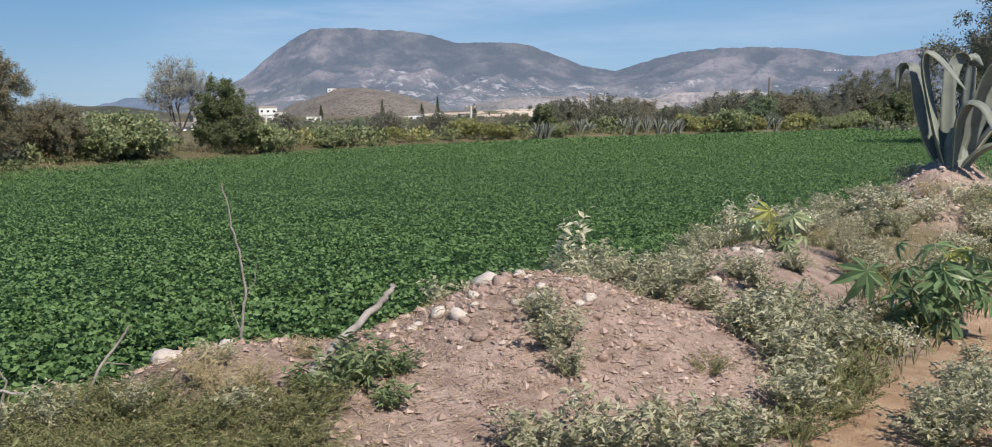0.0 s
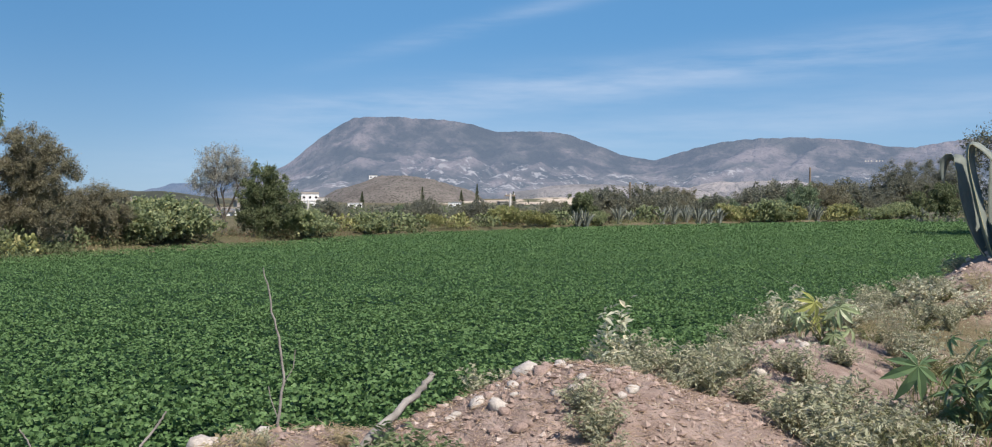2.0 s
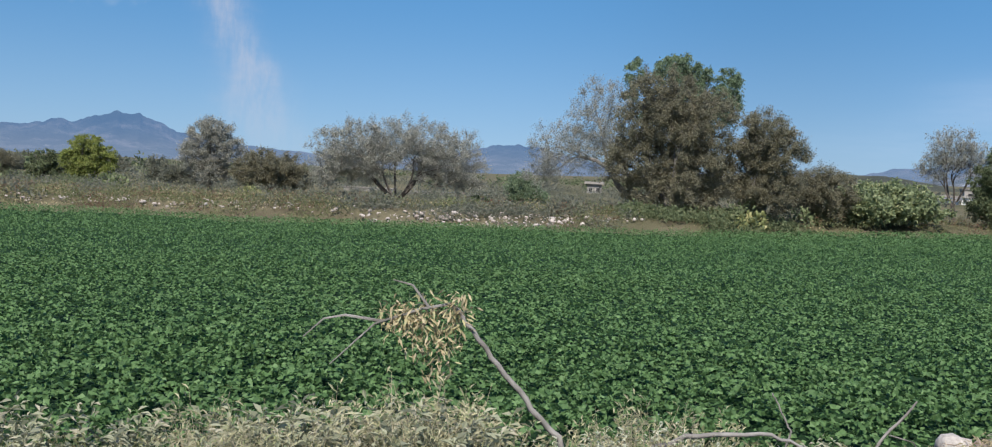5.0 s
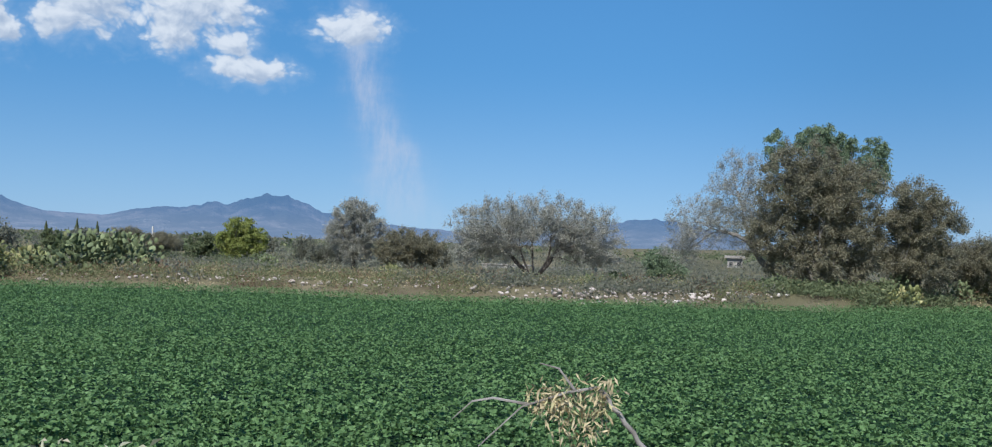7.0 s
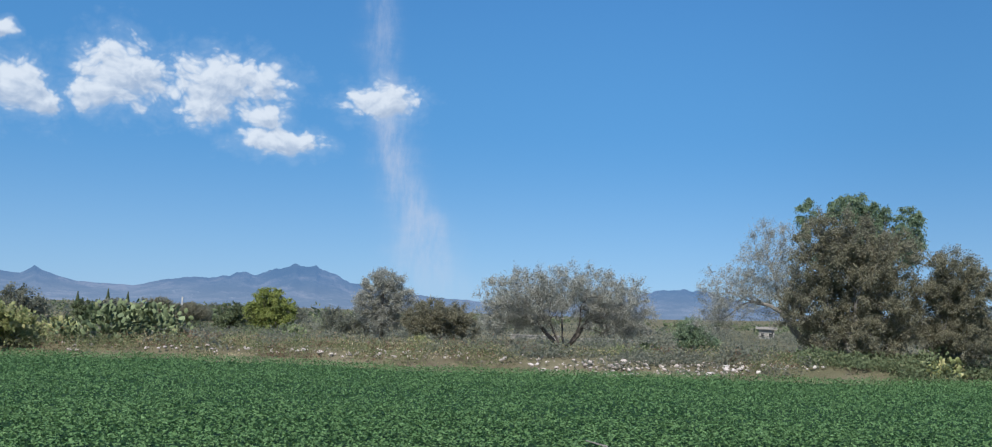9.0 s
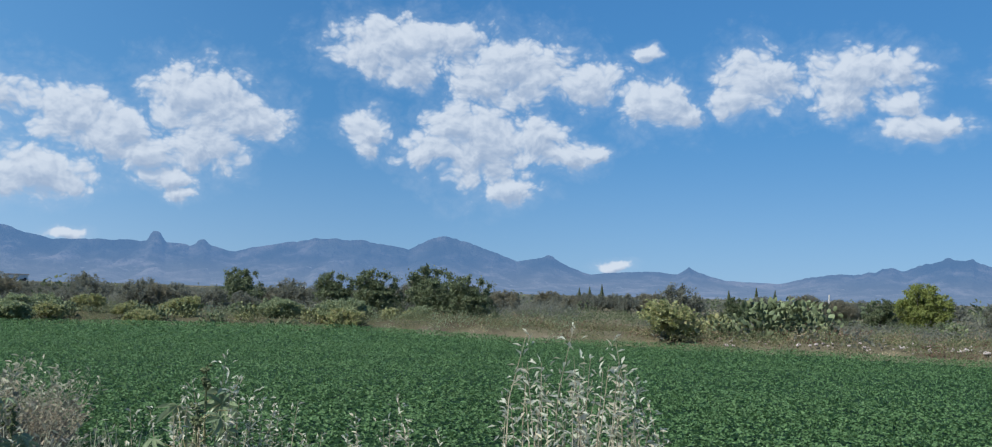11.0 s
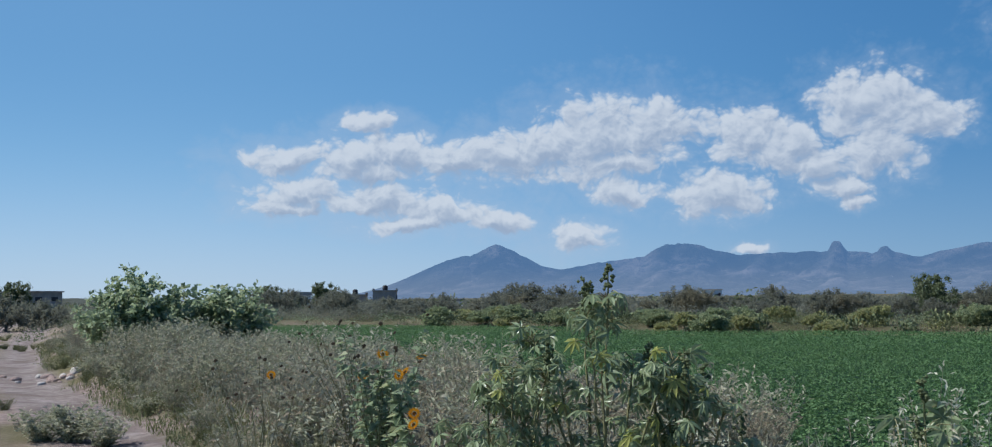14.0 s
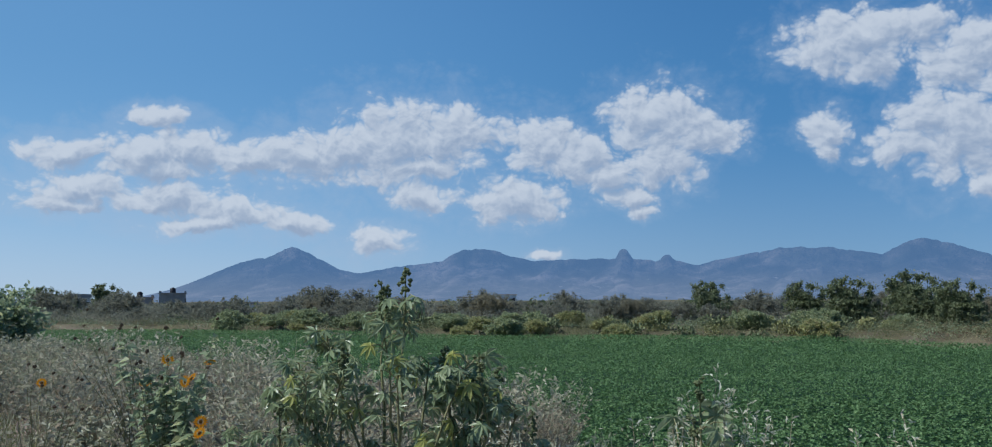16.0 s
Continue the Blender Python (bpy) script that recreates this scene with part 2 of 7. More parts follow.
def leaf_material(name, dark, light, odd=None, share=0.1, thin=0.3, rough=0.55):
    """Leaves that differ one from another, with some light passing through them."""
    m, t = material(name)
    island = t.nodes.new("ShaderNodeNewGeometry").outputs["Random Per Island"]
    one = t.nodes.new("ShaderNodeObjectInfo").outputs["Random"]
    where = t.nodes.new("ShaderNodeTexCoord").outputs["Object"]
    c = blend(t, island, dark, light)
    if odd:
        pick = calc(t, "FRACT", calc(t, "MULTIPLY", island, 17.31))
        c = blend(t, calc(t, "LESS_THAN", pick, share), c, odd)
    c = blend(t, calc(t, "MULTIPLY", noise_of(t, where, 2.2, 3), 0.35), c, dark)
    c = blend(t, calc(t, "MULTIPLY", one, 0.22), c, light)
    p = principled(t, c, rough, 0.32)
    tr = t.nodes.new("ShaderNodeBsdfTranslucent")
    t.links.new(c, tr.inputs[0])
    mix = t.nodes.new("ShaderNodeMixShader")
    mix.inputs[0].default_value = thin
    t.links.new(p, mix.inputs[1])
    t.links.new(tr.outputs[0], mix.inputs[2])
    finish(t, mix.outputs[0])
    return m


def rough_material(name, dark, light, scale=4.0, fine=40.0, rough=0.9, depth=0.01, spots=None, spot_scale=20.0, spot_cut=0.62):
    m, t = material(name)
    where = t.nodes.new("ShaderNodeTexCoord").outputs["Object"]
    one = t.nodes.new("ShaderNodeObjectInfo").outputs["Random"]
    big, small = noise_of(t, where, scale, 5), noise_of(t, where, fine, 5, 0.65)
    c = blend(t, ramp(t, big, 0.3, 0.7), dark, light)
    c = blend(t, calc(t, "MULTIPLY", small, 0.45), c, dark)
    c = blend(t, calc(t, "MULTIPLY", one, 0.3), c, light)
    if spots:
        c = blend(t, ramp(t, noise_of(t, where, spot_scale, 3), spot_cut, spot_cut + 0.08), c, spots)
    finish(t, principled(t, c, rough, 0.2, small, depth))
    return m


ALFALFA = leaf_material("alfalfa_leaf", (0.05, 0.105, 0.036), (0.135, 0.24, 0.084), (0.18, 0.295, 0.118), 0.12, 0.32, 0.62)
# near black: the shade between the crop's leaves, put into the colour
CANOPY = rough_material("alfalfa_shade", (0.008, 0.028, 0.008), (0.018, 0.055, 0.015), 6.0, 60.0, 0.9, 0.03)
GREY_LEAF = leaf_material("grey_green_leaf", (0.22, 0.235, 0.14), (0.46, 0.46, 0.325), (0.53, 0.48, 0.36), 0.14, 0.36, 0.62)
WEED_LEAF = leaf_material("weed_leaf", (0.095, 0.115, 0.048), (0.235, 0.245, 0.115), (0.36, 0.31, 0.18), 0.14, 0.3, 0.7)
PALE_LEAF = leaf_material("pale_leaf", (0.42, 0.44, 0.32), (0.70, 0.69, 0.54), (0.64, 0.57, 0.40), 0.2, 0.4, 0.75)
DRY_LEAF = leaf_material("dry_leaf", (0.32, 0.26, 0.14), (0.6, 0.51, 0.33), (0.4, 0.38, 0.2), 0.2, 0.2, 0.8)
DULL_LEAF = leaf_material("dull_leaf", (0.16, 0.165, 0.11), (0.41, 0.405, 0.3), (0.39, 0.31, 0.215), 0.2, 0.36, 0.8)
SCRUB_LEAF = leaf_material("scrub_leaf", (0.145, 0.155, 0.115), (0.235, 0.24, 0.18), (0.24, 0.23, 0.17), 0.2, 0.5, 0.85)
SHRUB_LEAF = leaf_material("shrub_leaf", (0.2, 0.26, 0.145), (0.4, 0.47, 0.3), (0.48, 0.5, 0.28), 0.15, 0.55, 0.42)
CASTOR_DARK = leaf_material("castor_dark_leaf", (0.075, 0.14, 0.065), (0.2, 0.29, 0.14), None, 0.0, 0.35, 0.4)
CASTOR_LEAF = leaf_material("castor_leaf", (0.14, 0.2, 0.095), (0.35, 0.405, 0.23), None, 0.0, 0.36, 0.3)
CASTOR_YELLOW = leaf_material("castor_yellowing_leaf", (0.33, 0.36, 0.1), (0.5, 0.5, 0.17), None, 0.0, 0.5, 0.4)
MESQUITE_LEAF = leaf_material("mesquite_leaf", (0.175, 0.168, 0.11), (0.265, 0.25, 0.17), (0.3, 0.26, 0.175), 0.14, 0.48, 0.8)
GREY_TREE_LEAF = leaf_material("grey_tree_leaf", (0.3, 0.298, 0.255), (0.42, 0.415, 0.36), (0.3, 0.3, 0.235), 0.2, 0.42, 0.85)
PEPPER_LEAF = leaf_material("pepper_leaf", (0.125, 0.18, 0.105), (0.215, 0.28, 0.165), (0.26, 0.32, 0.18), 0.1, 0.42, 0.6)
WILLOW_LEAF = leaf_material("yellow_green_leaf", (0.12, 0.155, 0.035), (0.27, 0.30, 0.075), (0.33, 0.33, 0.12), 0.1, 0.3, 0.6)
DARK_TREE_LEAF = leaf_material("dark_tree_leaf", (0.1, 0.13, 0.062), (0.17, 0.2, 0.1), (0.21, 0.22, 0.12), 0.1, 0.36, 0.7)
PAD_SKIN = leaf_material("pad_skin", (0.055, 0.085, 0.032), (0.13, 0.165, 0.065), (0.2, 0.2, 0.08), 0.1, 0.0, 0.6)
AGAVE_SKIN = rough_material("agave_skin", (0.11, 0.13, 0.118), (0.225, 0.25, 0.22), 3.0, 30.0, 0.5, 0.002)
AGAVE_EDGE = rough_material("agave_edge", (0.36, 0.34, 0.19), (0.50, 0.47, 0.28), 5.0, 40.0, 0.6, 0.001)
BARK = rough_material("bark", (0.06, 0.05, 0.042), (0.17, 0.145, 0.125), 6.0, 30.0, 0.95, 0.02)
GREY_WOOD = rough_material("grey_wood", (0.125, 0.112, 0.098), (0.33, 0.31, 0.285), 8.0, 70.0, 0.9, 0.004)
STEM = rough_material("stem", (0.13, 0.14, 0.06), (0.26, 0.24, 0.13), 10.0, 80.0, 0.8, 0.001)
DRY_STEM = rough_material("dry_stem", (0.25, 0.215, 0.14), (0.43, 0.385, 0.275), 10.0, 80.0, 0.85, 0.001)
STONE = rough_material("stone", (0.25, 0.18, 0.15), (0.42, 0.32, 0.275), 5.0, 60.0, 0.9, 0.004, (0.2, 0.16, 0.14), 14.0)
PALE_STONE = rough_material("pale_stone", (0.38, 0.34, 0.30), (0.58, 0.53, 0.48), 4.0, 50.0, 0.85, 0.003, (0.34, 0.29, 0.25), 11.0)
PLASTER = rough_material("plaster", (0.62, 0.62, 0.62), (0.82, 0.82, 0.82), 0.6, 6.0, 0.9, 0.01)
BLOCK = rough_material("block_wall", (0.24, 0.22, 0.20), (0.38, 0.35, 0.32), 0.8, 6.0, 0.95, 0.02)
DARK_GAP = rough_material("dark_opening", (0.02, 0.02, 0.022), (0.04, 0.04, 0.045), 2.0, 8.0, 0.6, 0.0)
TANK = rough_material("black_tank", (0.012, 0.012, 0.014), (0.03, 0.03, 0.033), 2.0, 8.0, 0.5, 0.0)
CONCRETE = rough_material("concrete_pole", (0.42, 0.40, 0.37), (0.60, 0.58, 0.54), 1.0, 20.0, 0.9, 0.003)
POLE_WOOD = rough_material("wooden_pole", (0.14, 0.11, 0.085), (0.27, 0.22, 0.18), 2.0, 25.0, 0.9, 0.004)
PETAL = leaf_material("petal", (0.62, 0.24, 0.01), (0.75, 0.36, 0.015), None, 0.1, 0.3, 0.6)
FLOWER_EYE = rough_material("flower_disc", (0.12, 0.05, 0.012), (0.28, 0.13, 0.03), 30.0, 120.0, 0.9, 0.002)
POD = rough_material("seed_pod", (0.055, 0.075, 0.03), (0.14, 0.16, 0.075), 20.0, 90.0, 0.8, 0.002)
SEED = rough_material("seed_head", (0.06, 0.045, 0.03), (0.15, 0.115, 0.075), 20.0, 90.0, 0.95, 0.003)


# ---- plan of the land ----
def hashed(i, j, seed):
    n = (i * 374761393 + j * 668265263 + seed * 1442695041) & 0xFFFFFFFF
    n = ((n ^ (n >> 13)) * 1274126177) & 0xFFFFFFFF
    return ((n ^ (n >> 16)) & 0xFFFF) / 65535.0


def lattice(x, y, seed=0):
    """Smooth noise from 0 to 1 over arrays."""
    i, j = np.floor(x).astype(np.int64), np.floor(y).astype(np.int64)
    u, v = x - i, y - j
    u, v = u * u * (3 - 2 * u), v * v * (3 - 2 * v)
    a, b = hashed(i, j, seed), hashed(i + 1, j, seed)
    c, d = hashed(i, j + 1, seed), hashed(i + 1, j + 1, seed)
    return (a * (1 - u) + b * u) * (1 - v) + (c * (1 - u) + d * u) * v


def layered(x, y, size, octaves=4, seed=0):
    total, weight, amp = 0.0, 0.0, 1.0
    for k in range(octaves):
        total = total + amp * lattice(x / size * 2 ** k + 13.7 * k, y / size * 2 ** k - 7.3 * k, seed + k)
        weight, amp = weight + amp, amp * 0.5
    return total / weight


def step(v, lo, hi):
    s = np.clip((v - lo) / (hi - lo), 0, 1)
    return s * s * (3 - 2 * s)


EDGE_Y = [-400, -68, -36.5, -19.5, -14, -9.6, 0, 4.6, 5.8, 8, 14, 40, 400]
EDGE_X = [-222, -38, -20, -11.1, -8.9, -7.0, -1.2, 1.42, 2.34, 4.0, 8.4, 30, 330]
FAR_BEARING = [-40, -23, -15, -8, -1, 6.5, 14.5, 24, 34, 45, 57, 68, 84, 95, 105, 116, 127, 138, 150]
FAR_REACH = [160, 125, 91, 76, 65, 53.5, 41.3, 34.5, 29, 27.4, 27, 29, 32.5, 39.5, 40, 41.5, 50, 57, 66]
FIELD_BED, CANOPY_TOP = -0.36, 0.15


def beside(x, y):
    """Metres from the track's near edge: towards the track above 0, towards the field below."""
    return (x - np.interp(y, EDGE_Y, EDGE_X)) * 0.857


def past_edge(x, y):
    """Metres beyond the field's near side; above 0 within the crop."""
    return -beside(x, y) - np.interp(y, [-400, -3, 0.5, 3.5, 6, 400], [5.2, 5.2, 4.8, 3.9, 3.5, 3.6])


def inside(x, y):
    """How far inside the field's far side."""
    b = np.degrees(np.arctan2(-x, y))
    return np.interp(b, FAR_BEARING, FAR_REACH) + 1.2 * (lattice(x / 4, y / 4, 40) - 0.5) - np.hypot(x, y)


def bump(x, y, cx, cy, along, across):
    """A round heap, longer along the bank."""
    dx, dy = x - cx, y - cy
    a, c = dx * 0.515 + dy * 0.857, dx * 0.857 - dy * 0.515
    return np.exp(-(a / along) ** 2 - (c / across) ** 2)


def ground_height(x, y):
    x, y = np.asarray(x, float), np.asarray(y, float)
    u, r = beside(x, y), np.hypot(x, y)
    b = np.degrees(np.arctan2(-x, y))
    strip = 1 - step(past_edge(x, y), -0.6, 0.7)
    crest = 0.20 + 0.16 * layered(x, y, 2.4, 2, 3)
    bank = crest * np.exp(-((u + 2.1) / (1.05 + 0.9 * (1 - step(y, -2, 3)))) ** 2)
    near = bank + 0.42 * bump(x, y, 0.38, 5.6, 1.05, 0.95) + 0.74 * bump(x, y, 6.3, 13.4, 1.25, 0.8) + 0.12 * bump(x, y, 2.0, 8.2, 0.9, 0.8) + 0.25 * bump(x, y, -1.4, 4.6, 0.75, 0.5)
    near = near * (1 - step(u, -0.5, 0.1))
    wheel = np.exp(-((u - 0.5) / 0.33) ** 2) + np.exp(-((u - 2.5) / 0.4) ** 2)
    lumps = 0.085 * (layered(x, y, 0.5, 4, 9) - 0.5) * (1 - 0.7 * step(u, 0, 0.3)) + 0.10 * (layered(x, y, 6.0, 2, 12) - 0.5)
    inner = FIELD_BED * (1 - strip) + near * strip - 0.05 * wheel
    far = inside(x, y)
    rim = 0.10 + 0.30 * np.exp(-((far + 3.0) / 2.2) ** 2)
    out = step(-far, -0.6, 1.4) * (u < 1.0)
    z = inner * (1 - out) + rim * out
    rise = step(b, -60, -10) * (1 - step(b, 20, 45))
    z = z + rise * np.maximum(r - 260, 0) * 0.0085 + np.maximum(r - 900, 0) * 0.001
    return z + lumps


def on_ground(x, y):
    return float(ground_height(np.array([x]), np.array([y]))[0])


class Shape:
    """Collects pieces of one mesh."""

    def __init__(self):
        self.points, self.faces, self.count = [], [], 0

    def add(self, points, faces, slot=0):
        points, faces = np.asarray(points, float), np.asarray(faces, np.int64)
        self.points.append(points)
        self.faces.append((faces + self.count, slot))
        self.count += len(points)
        return self

    def mesh(self, name, mats, smooth=False):
        me = bpy.data.meshes.new(name)
        co = np.concatenate(self.points)
        me.vertices.add(len(co))
        me.vertices.foreach_set("co", co.ravel())
        corners = np.concatenate([f.ravel() for f, _ in self.faces])
        sizes = np.concatenate([np.full(len(f), f.shape[1]) for f, _ in self.faces])
        slots = np.concatenate([np.full(len(f), s) for f, s in self.faces])
        me.loops.add(len(corners))
        me.loops.foreach_set("vertex_index", corners.astype(np.int32))
        me.polygons.add(len(sizes))
        me.polygons.foreach_set("loop_start", (np.cumsum(sizes) - sizes).astype(np.int32))
        me.polygons.foreach_set("material_index", slots.astype(np.int32))
        me.polygons.foreach_set("use_smooth", np.full(len(sizes), smooth))
        for m in mats if isinstance(mats, (list, tuple)) else [mats]:
            me.materials.append(m)
        me.update(calc_edges=True)
        return me


def part(name, shape, mats, parent=None, label="", smooth=False):
    ob = new(name, shape.mesh(name, mats, smooth))
    if parent is not None:
        ob.parent = parent
    if label:
        ob["label"] = label
    return ob


def tube(shape, path, radii, sides=5, slot=0):
    path, radii = np.asarray(path, float), np.asarray(radii, float)
    n = len(path)
    way = np.gradient(path, axis=0)
    way /= np.linalg.norm(way, axis=1)[:, None] + 1e-9
    ref = np.where(np.abs(way[:, 2:3]) > 0.9, np.array([[1.0, 0, 0]]), np.array([[0, 0, 1.0]]))
    s = np.cross(way, ref)
    s /= np.linalg.norm(s, axis=1)[:, None] + 1e-9
    w = np.cross(way, s)
    a = np.arange(sides) / sides * 2 * np.pi
    ring = path[:, None] + radii[:, None, None] * (np.cos(a)[None, :, None] * s[:, None] + np.sin(a)[None, :, None] * w[:, None])
    k, i = np.meshgrid(np.arange(sides), np.arange(n - 1))
    q = np.stack([i * sides + k, i * sides + (k + 1) % sides, (i + 1) * sides + (k + 1) % sides, (i + 1) * sides + k], -1).reshape(-1, 4)
    shape.add(ring.reshape(-1, 3), q, slot)


def unit(v):
    return v / (np.linalg.norm(v, axis=-1, keepdims=True) + 1e-9)


def kites(shape, base, way, length, width, up=None, droop=0.15, fold=0.15, slot=0):
    """Small pointed leaves: base points, directions, lengths and widths."""
    base, way = np.asarray(base, float), unit(np.asarray(way, float))
    n = len(base)
    length, width = np.broadcast_to(length, n)[:, None], np.broadcast_to(width, n)[:, None]
    up = np.array([[0, 0, 1.0]]) if up is None else up
    side = unit(np.cross(way, up))
    nor = np.cross(side, way)
    mid = base + way * length * 0.45
    p = np.stack([base, mid + side * width / 2 + nor * width * fold, base + way * length - np.array([[0, 0, 1.0]]) * droop * length, mid - side * width / 2 + nor * width * fold], 1)
    i = np.arange(n)[:, None] * 4
    f = np.concatenate([i + np.array([[0, 1, 2]]), i + np.array([[0, 2, 3]])])
    shape.add(p.reshape(-1, 3), f, slot)


def thing(name, x, y, z=None, turn=0.0, size=1.0, label="", category="", group="", kind=""):
    ob = new(name)
    ob.empty_display_size = 0.1
    ob.matrix_basis = Matrix.Translation((x, y, on_ground(x, y) if z is None else z)) @ Matrix.Rotation(radians(turn), 4, "Z") @ Matrix.Diagonal((size, size, size, 1))
    return tagged(ob, label, category, group, kind)


def put(x, y, z=None, turn=0.0, sink=0.0):
    return Matrix.Translation((x, y, (on_ground(x, y) if z is None else z) - sink)) @ Matrix.Rotation(radians(turn), 4, "Z")


def again(ob, x, y, turn=0.0, size=1.0, z=None, sink=0.0, tall=1.0):
    """A copy of a thing elsewhere, in another size."""
    c = copy_thing(ob, put(x, y, z, turn, sink))
    c.scale = (size, size, size * tall)
    return c


# ---- the ground ----
def soil_material():
    m, t = material("bare_soil")
    where = t.nodes.new("ShaderNodeTexCoord").outputs["Object"]
    kind = t.nodes.new("ShaderNodeAttribute")
    kind.attribute_name = "cover"
    mask = t.nodes.new("ShaderNodeSeparateColor")
    t.links.new(kind.outputs["Color"], mask.inputs[0])
    big, mid, fine = noise_of(t, where, 0.7, 5), noise_of(t, where, 6.0, 5, 0.6), noise_of(t, where, 55.0, 4, 0.7)
    soil = blend(t, ramp(t, mid, 0.3, 0.7), (0.25, 0.185, 0.155), (0.43, 0.335, 0.29))
    soil = blend(t, ramp(t, fine, 0.55, 0.8), soil, (0.54, 0.45, 0.39))
    sand = blend(t, ramp(t, mid, 0.3, 0.75), (0.24, 0.195, 0.175), (0.40, 0.345, 0.315))
    sand = blend(t, ramp(t, noise_of(t, where, 1.1, 6, 0.65), 0.42, 0.62), sand, (0.21, 0.165, 0.145))
    ahead = t.nodes.new("ShaderNodeSeparateXYZ")
    t.links.new(where, ahead.inputs[0])
    sand = blend(t, ramp(t, ahead.outputs[1], 0.0, 4.5), sand, blend(t, ramp(t, mid, 0.3, 0.75), (0.32, 0.215, 0.135), (0.47, 0.345, 0.235)))
    litter = blend(t, ramp(t, fine, 0.35, 0.7), (0.10, 0.095, 0.045), (0.25, 0.21, 0.115))
    far = blend(t, ramp(t, noise_of(t, where, 0.035, 6), 0.35, 0.65), (0.075, 0.078, 0.04), (0.17, 0.15, 0.09))
    far = blend(t, ramp(t, noise_of(t, where, 0.5, 5), 0.45, 0.75), far, (0.105, 0.085, 0.055))
    c = blend(t, mask.outputs[1], soil, litter)
    c = blend(t, mask.outputs[0], c, sand)
    c = blend(t, mask.outputs[2], c, far)
    rough = calc(t, "ADD", calc(t, "MULTIPLY", mid, 0.6), calc(t, "MULTIPLY", fine, 0.5))
    c = blend(t, calc(t, "MULTIPLY", ramp(t, big, 0.4, 0.7), 0.25), c, (0.12, 0.085, 0.06))
    finish(t, principled(t, c, 0.95, 0.1, rough, 0.06))
    return m


SOIL = soil_material()
turns = 600
rings = np.concatenate([[0.25], np.geomspace(0.6, 24, 200), np.geomspace(24.6, 4700, 90)])
ga, gr = np.meshgrid(np.arange(turns) / turns * 2 * np.pi, rings)
gx, gy = (gr * np.cos(ga)).ravel(), (gr * np.sin(ga)).ravel()
gz = ground_height(gx, gy)
gi, gk = np.meshgrid(np.arange(len(rings) - 1), np.arange(turns), indexing="ij")
quads = np.stack([gi * turns + gk, gi * turns + (gk + 1) % turns, (gi + 1) * turns + (gk + 1) % turns, (gi + 1) * turns + gk], -1).reshape(-1, 4)
land = Shape().add(np.stack([gx, gy, gz], -1), quads[:, ::-1])
hub = np.arange(turns)[None, ::1]
land.faces.append((hub, 0))
ground = part("ground", land, SOIL, smooth=True)
tagged(ground, "pinkish brown dry soil with straw and pebbles", "ground", kind="structure")
gu, gin_far = beside(gx, gy), inside(gx, gy)
wheel_mask = np.clip(step(gu, -0.08, 0.12) * (1 - step(gu, 0.95, 1.3)) + step(gu, 1.75, 2.1) * (1 - step(gu, 3.1, 3.6)), 0, 1)
wheel_mask = np.clip(wheel_mask * (0.65 + 0.8 * layered(gx, gy, 0.9, 3, 21)), 0, 1) * (gr.ravel() < 140)
bare = np.clip(bump(gx, gy, 0.35, 5.4, 1.5, 1.25) * 2.2, 0, 1) + np.clip(bump(gx, gy, 6.2, 13.1, 1.1, 0.8) * 1.2, 0, 1) + np.clip(bump(gx, gy, 2.1, 8.0, 1.2, 0.8) * 1.4, 0, 1)
litter_mask = np.clip(1 - bare, 0, 1) * step(layered(gx, gy, 1.2, 3, 5), 0.3, 0.6)
far_mask = np.clip(step(-gin_far, -1.5, 1.0) * (gu < 0.5) + step(gu, 4, 8) + step(gr.ravel(), 60, 140), 0, 1)
cover_layer = ground.data.color_attributes.new("cover", "FLOAT_COLOR", "POINT")
cover_layer.data.foreach_set("color", np.stack([wheel_mask, litter_mask, far_mask, np.ones_like(gx)], -1).astype(np.float32).ravel())


# ---- the alfalfa ----
def in_field(x, y, edge=0.0):
    return (past_edge(x, y) > edge) & (inside(x, y) > 0.1)


def canopy_level(x, y):
    return CANOPY_TOP + 0.10 * (layered(x, y, 1.6, 3, 31) - 0.5) + 0.10 * (layered(x, y, 9.0, 2, 33) - 0.5)


rng = np.random.default_rng(5)


def scatter(lo, hi, per_metre, b0=-34.0, b1=158.0):
    """Points of the field between two distances from the camera's stand."""
    area = 0.5 * radians(b1 - b0) * (hi * hi - lo * lo)
    n = int(area * per_metre)
    r = np.sqrt(rng.uniform(lo * lo, hi * hi, n))
    b = np.radians(rng.uniform(b0, b1, n))
    x, y = -np.sin(b) * r, np.cos(b) * r
    ok = in_field(x, y)
    return x[ok], y[ok]


crop = Shape()


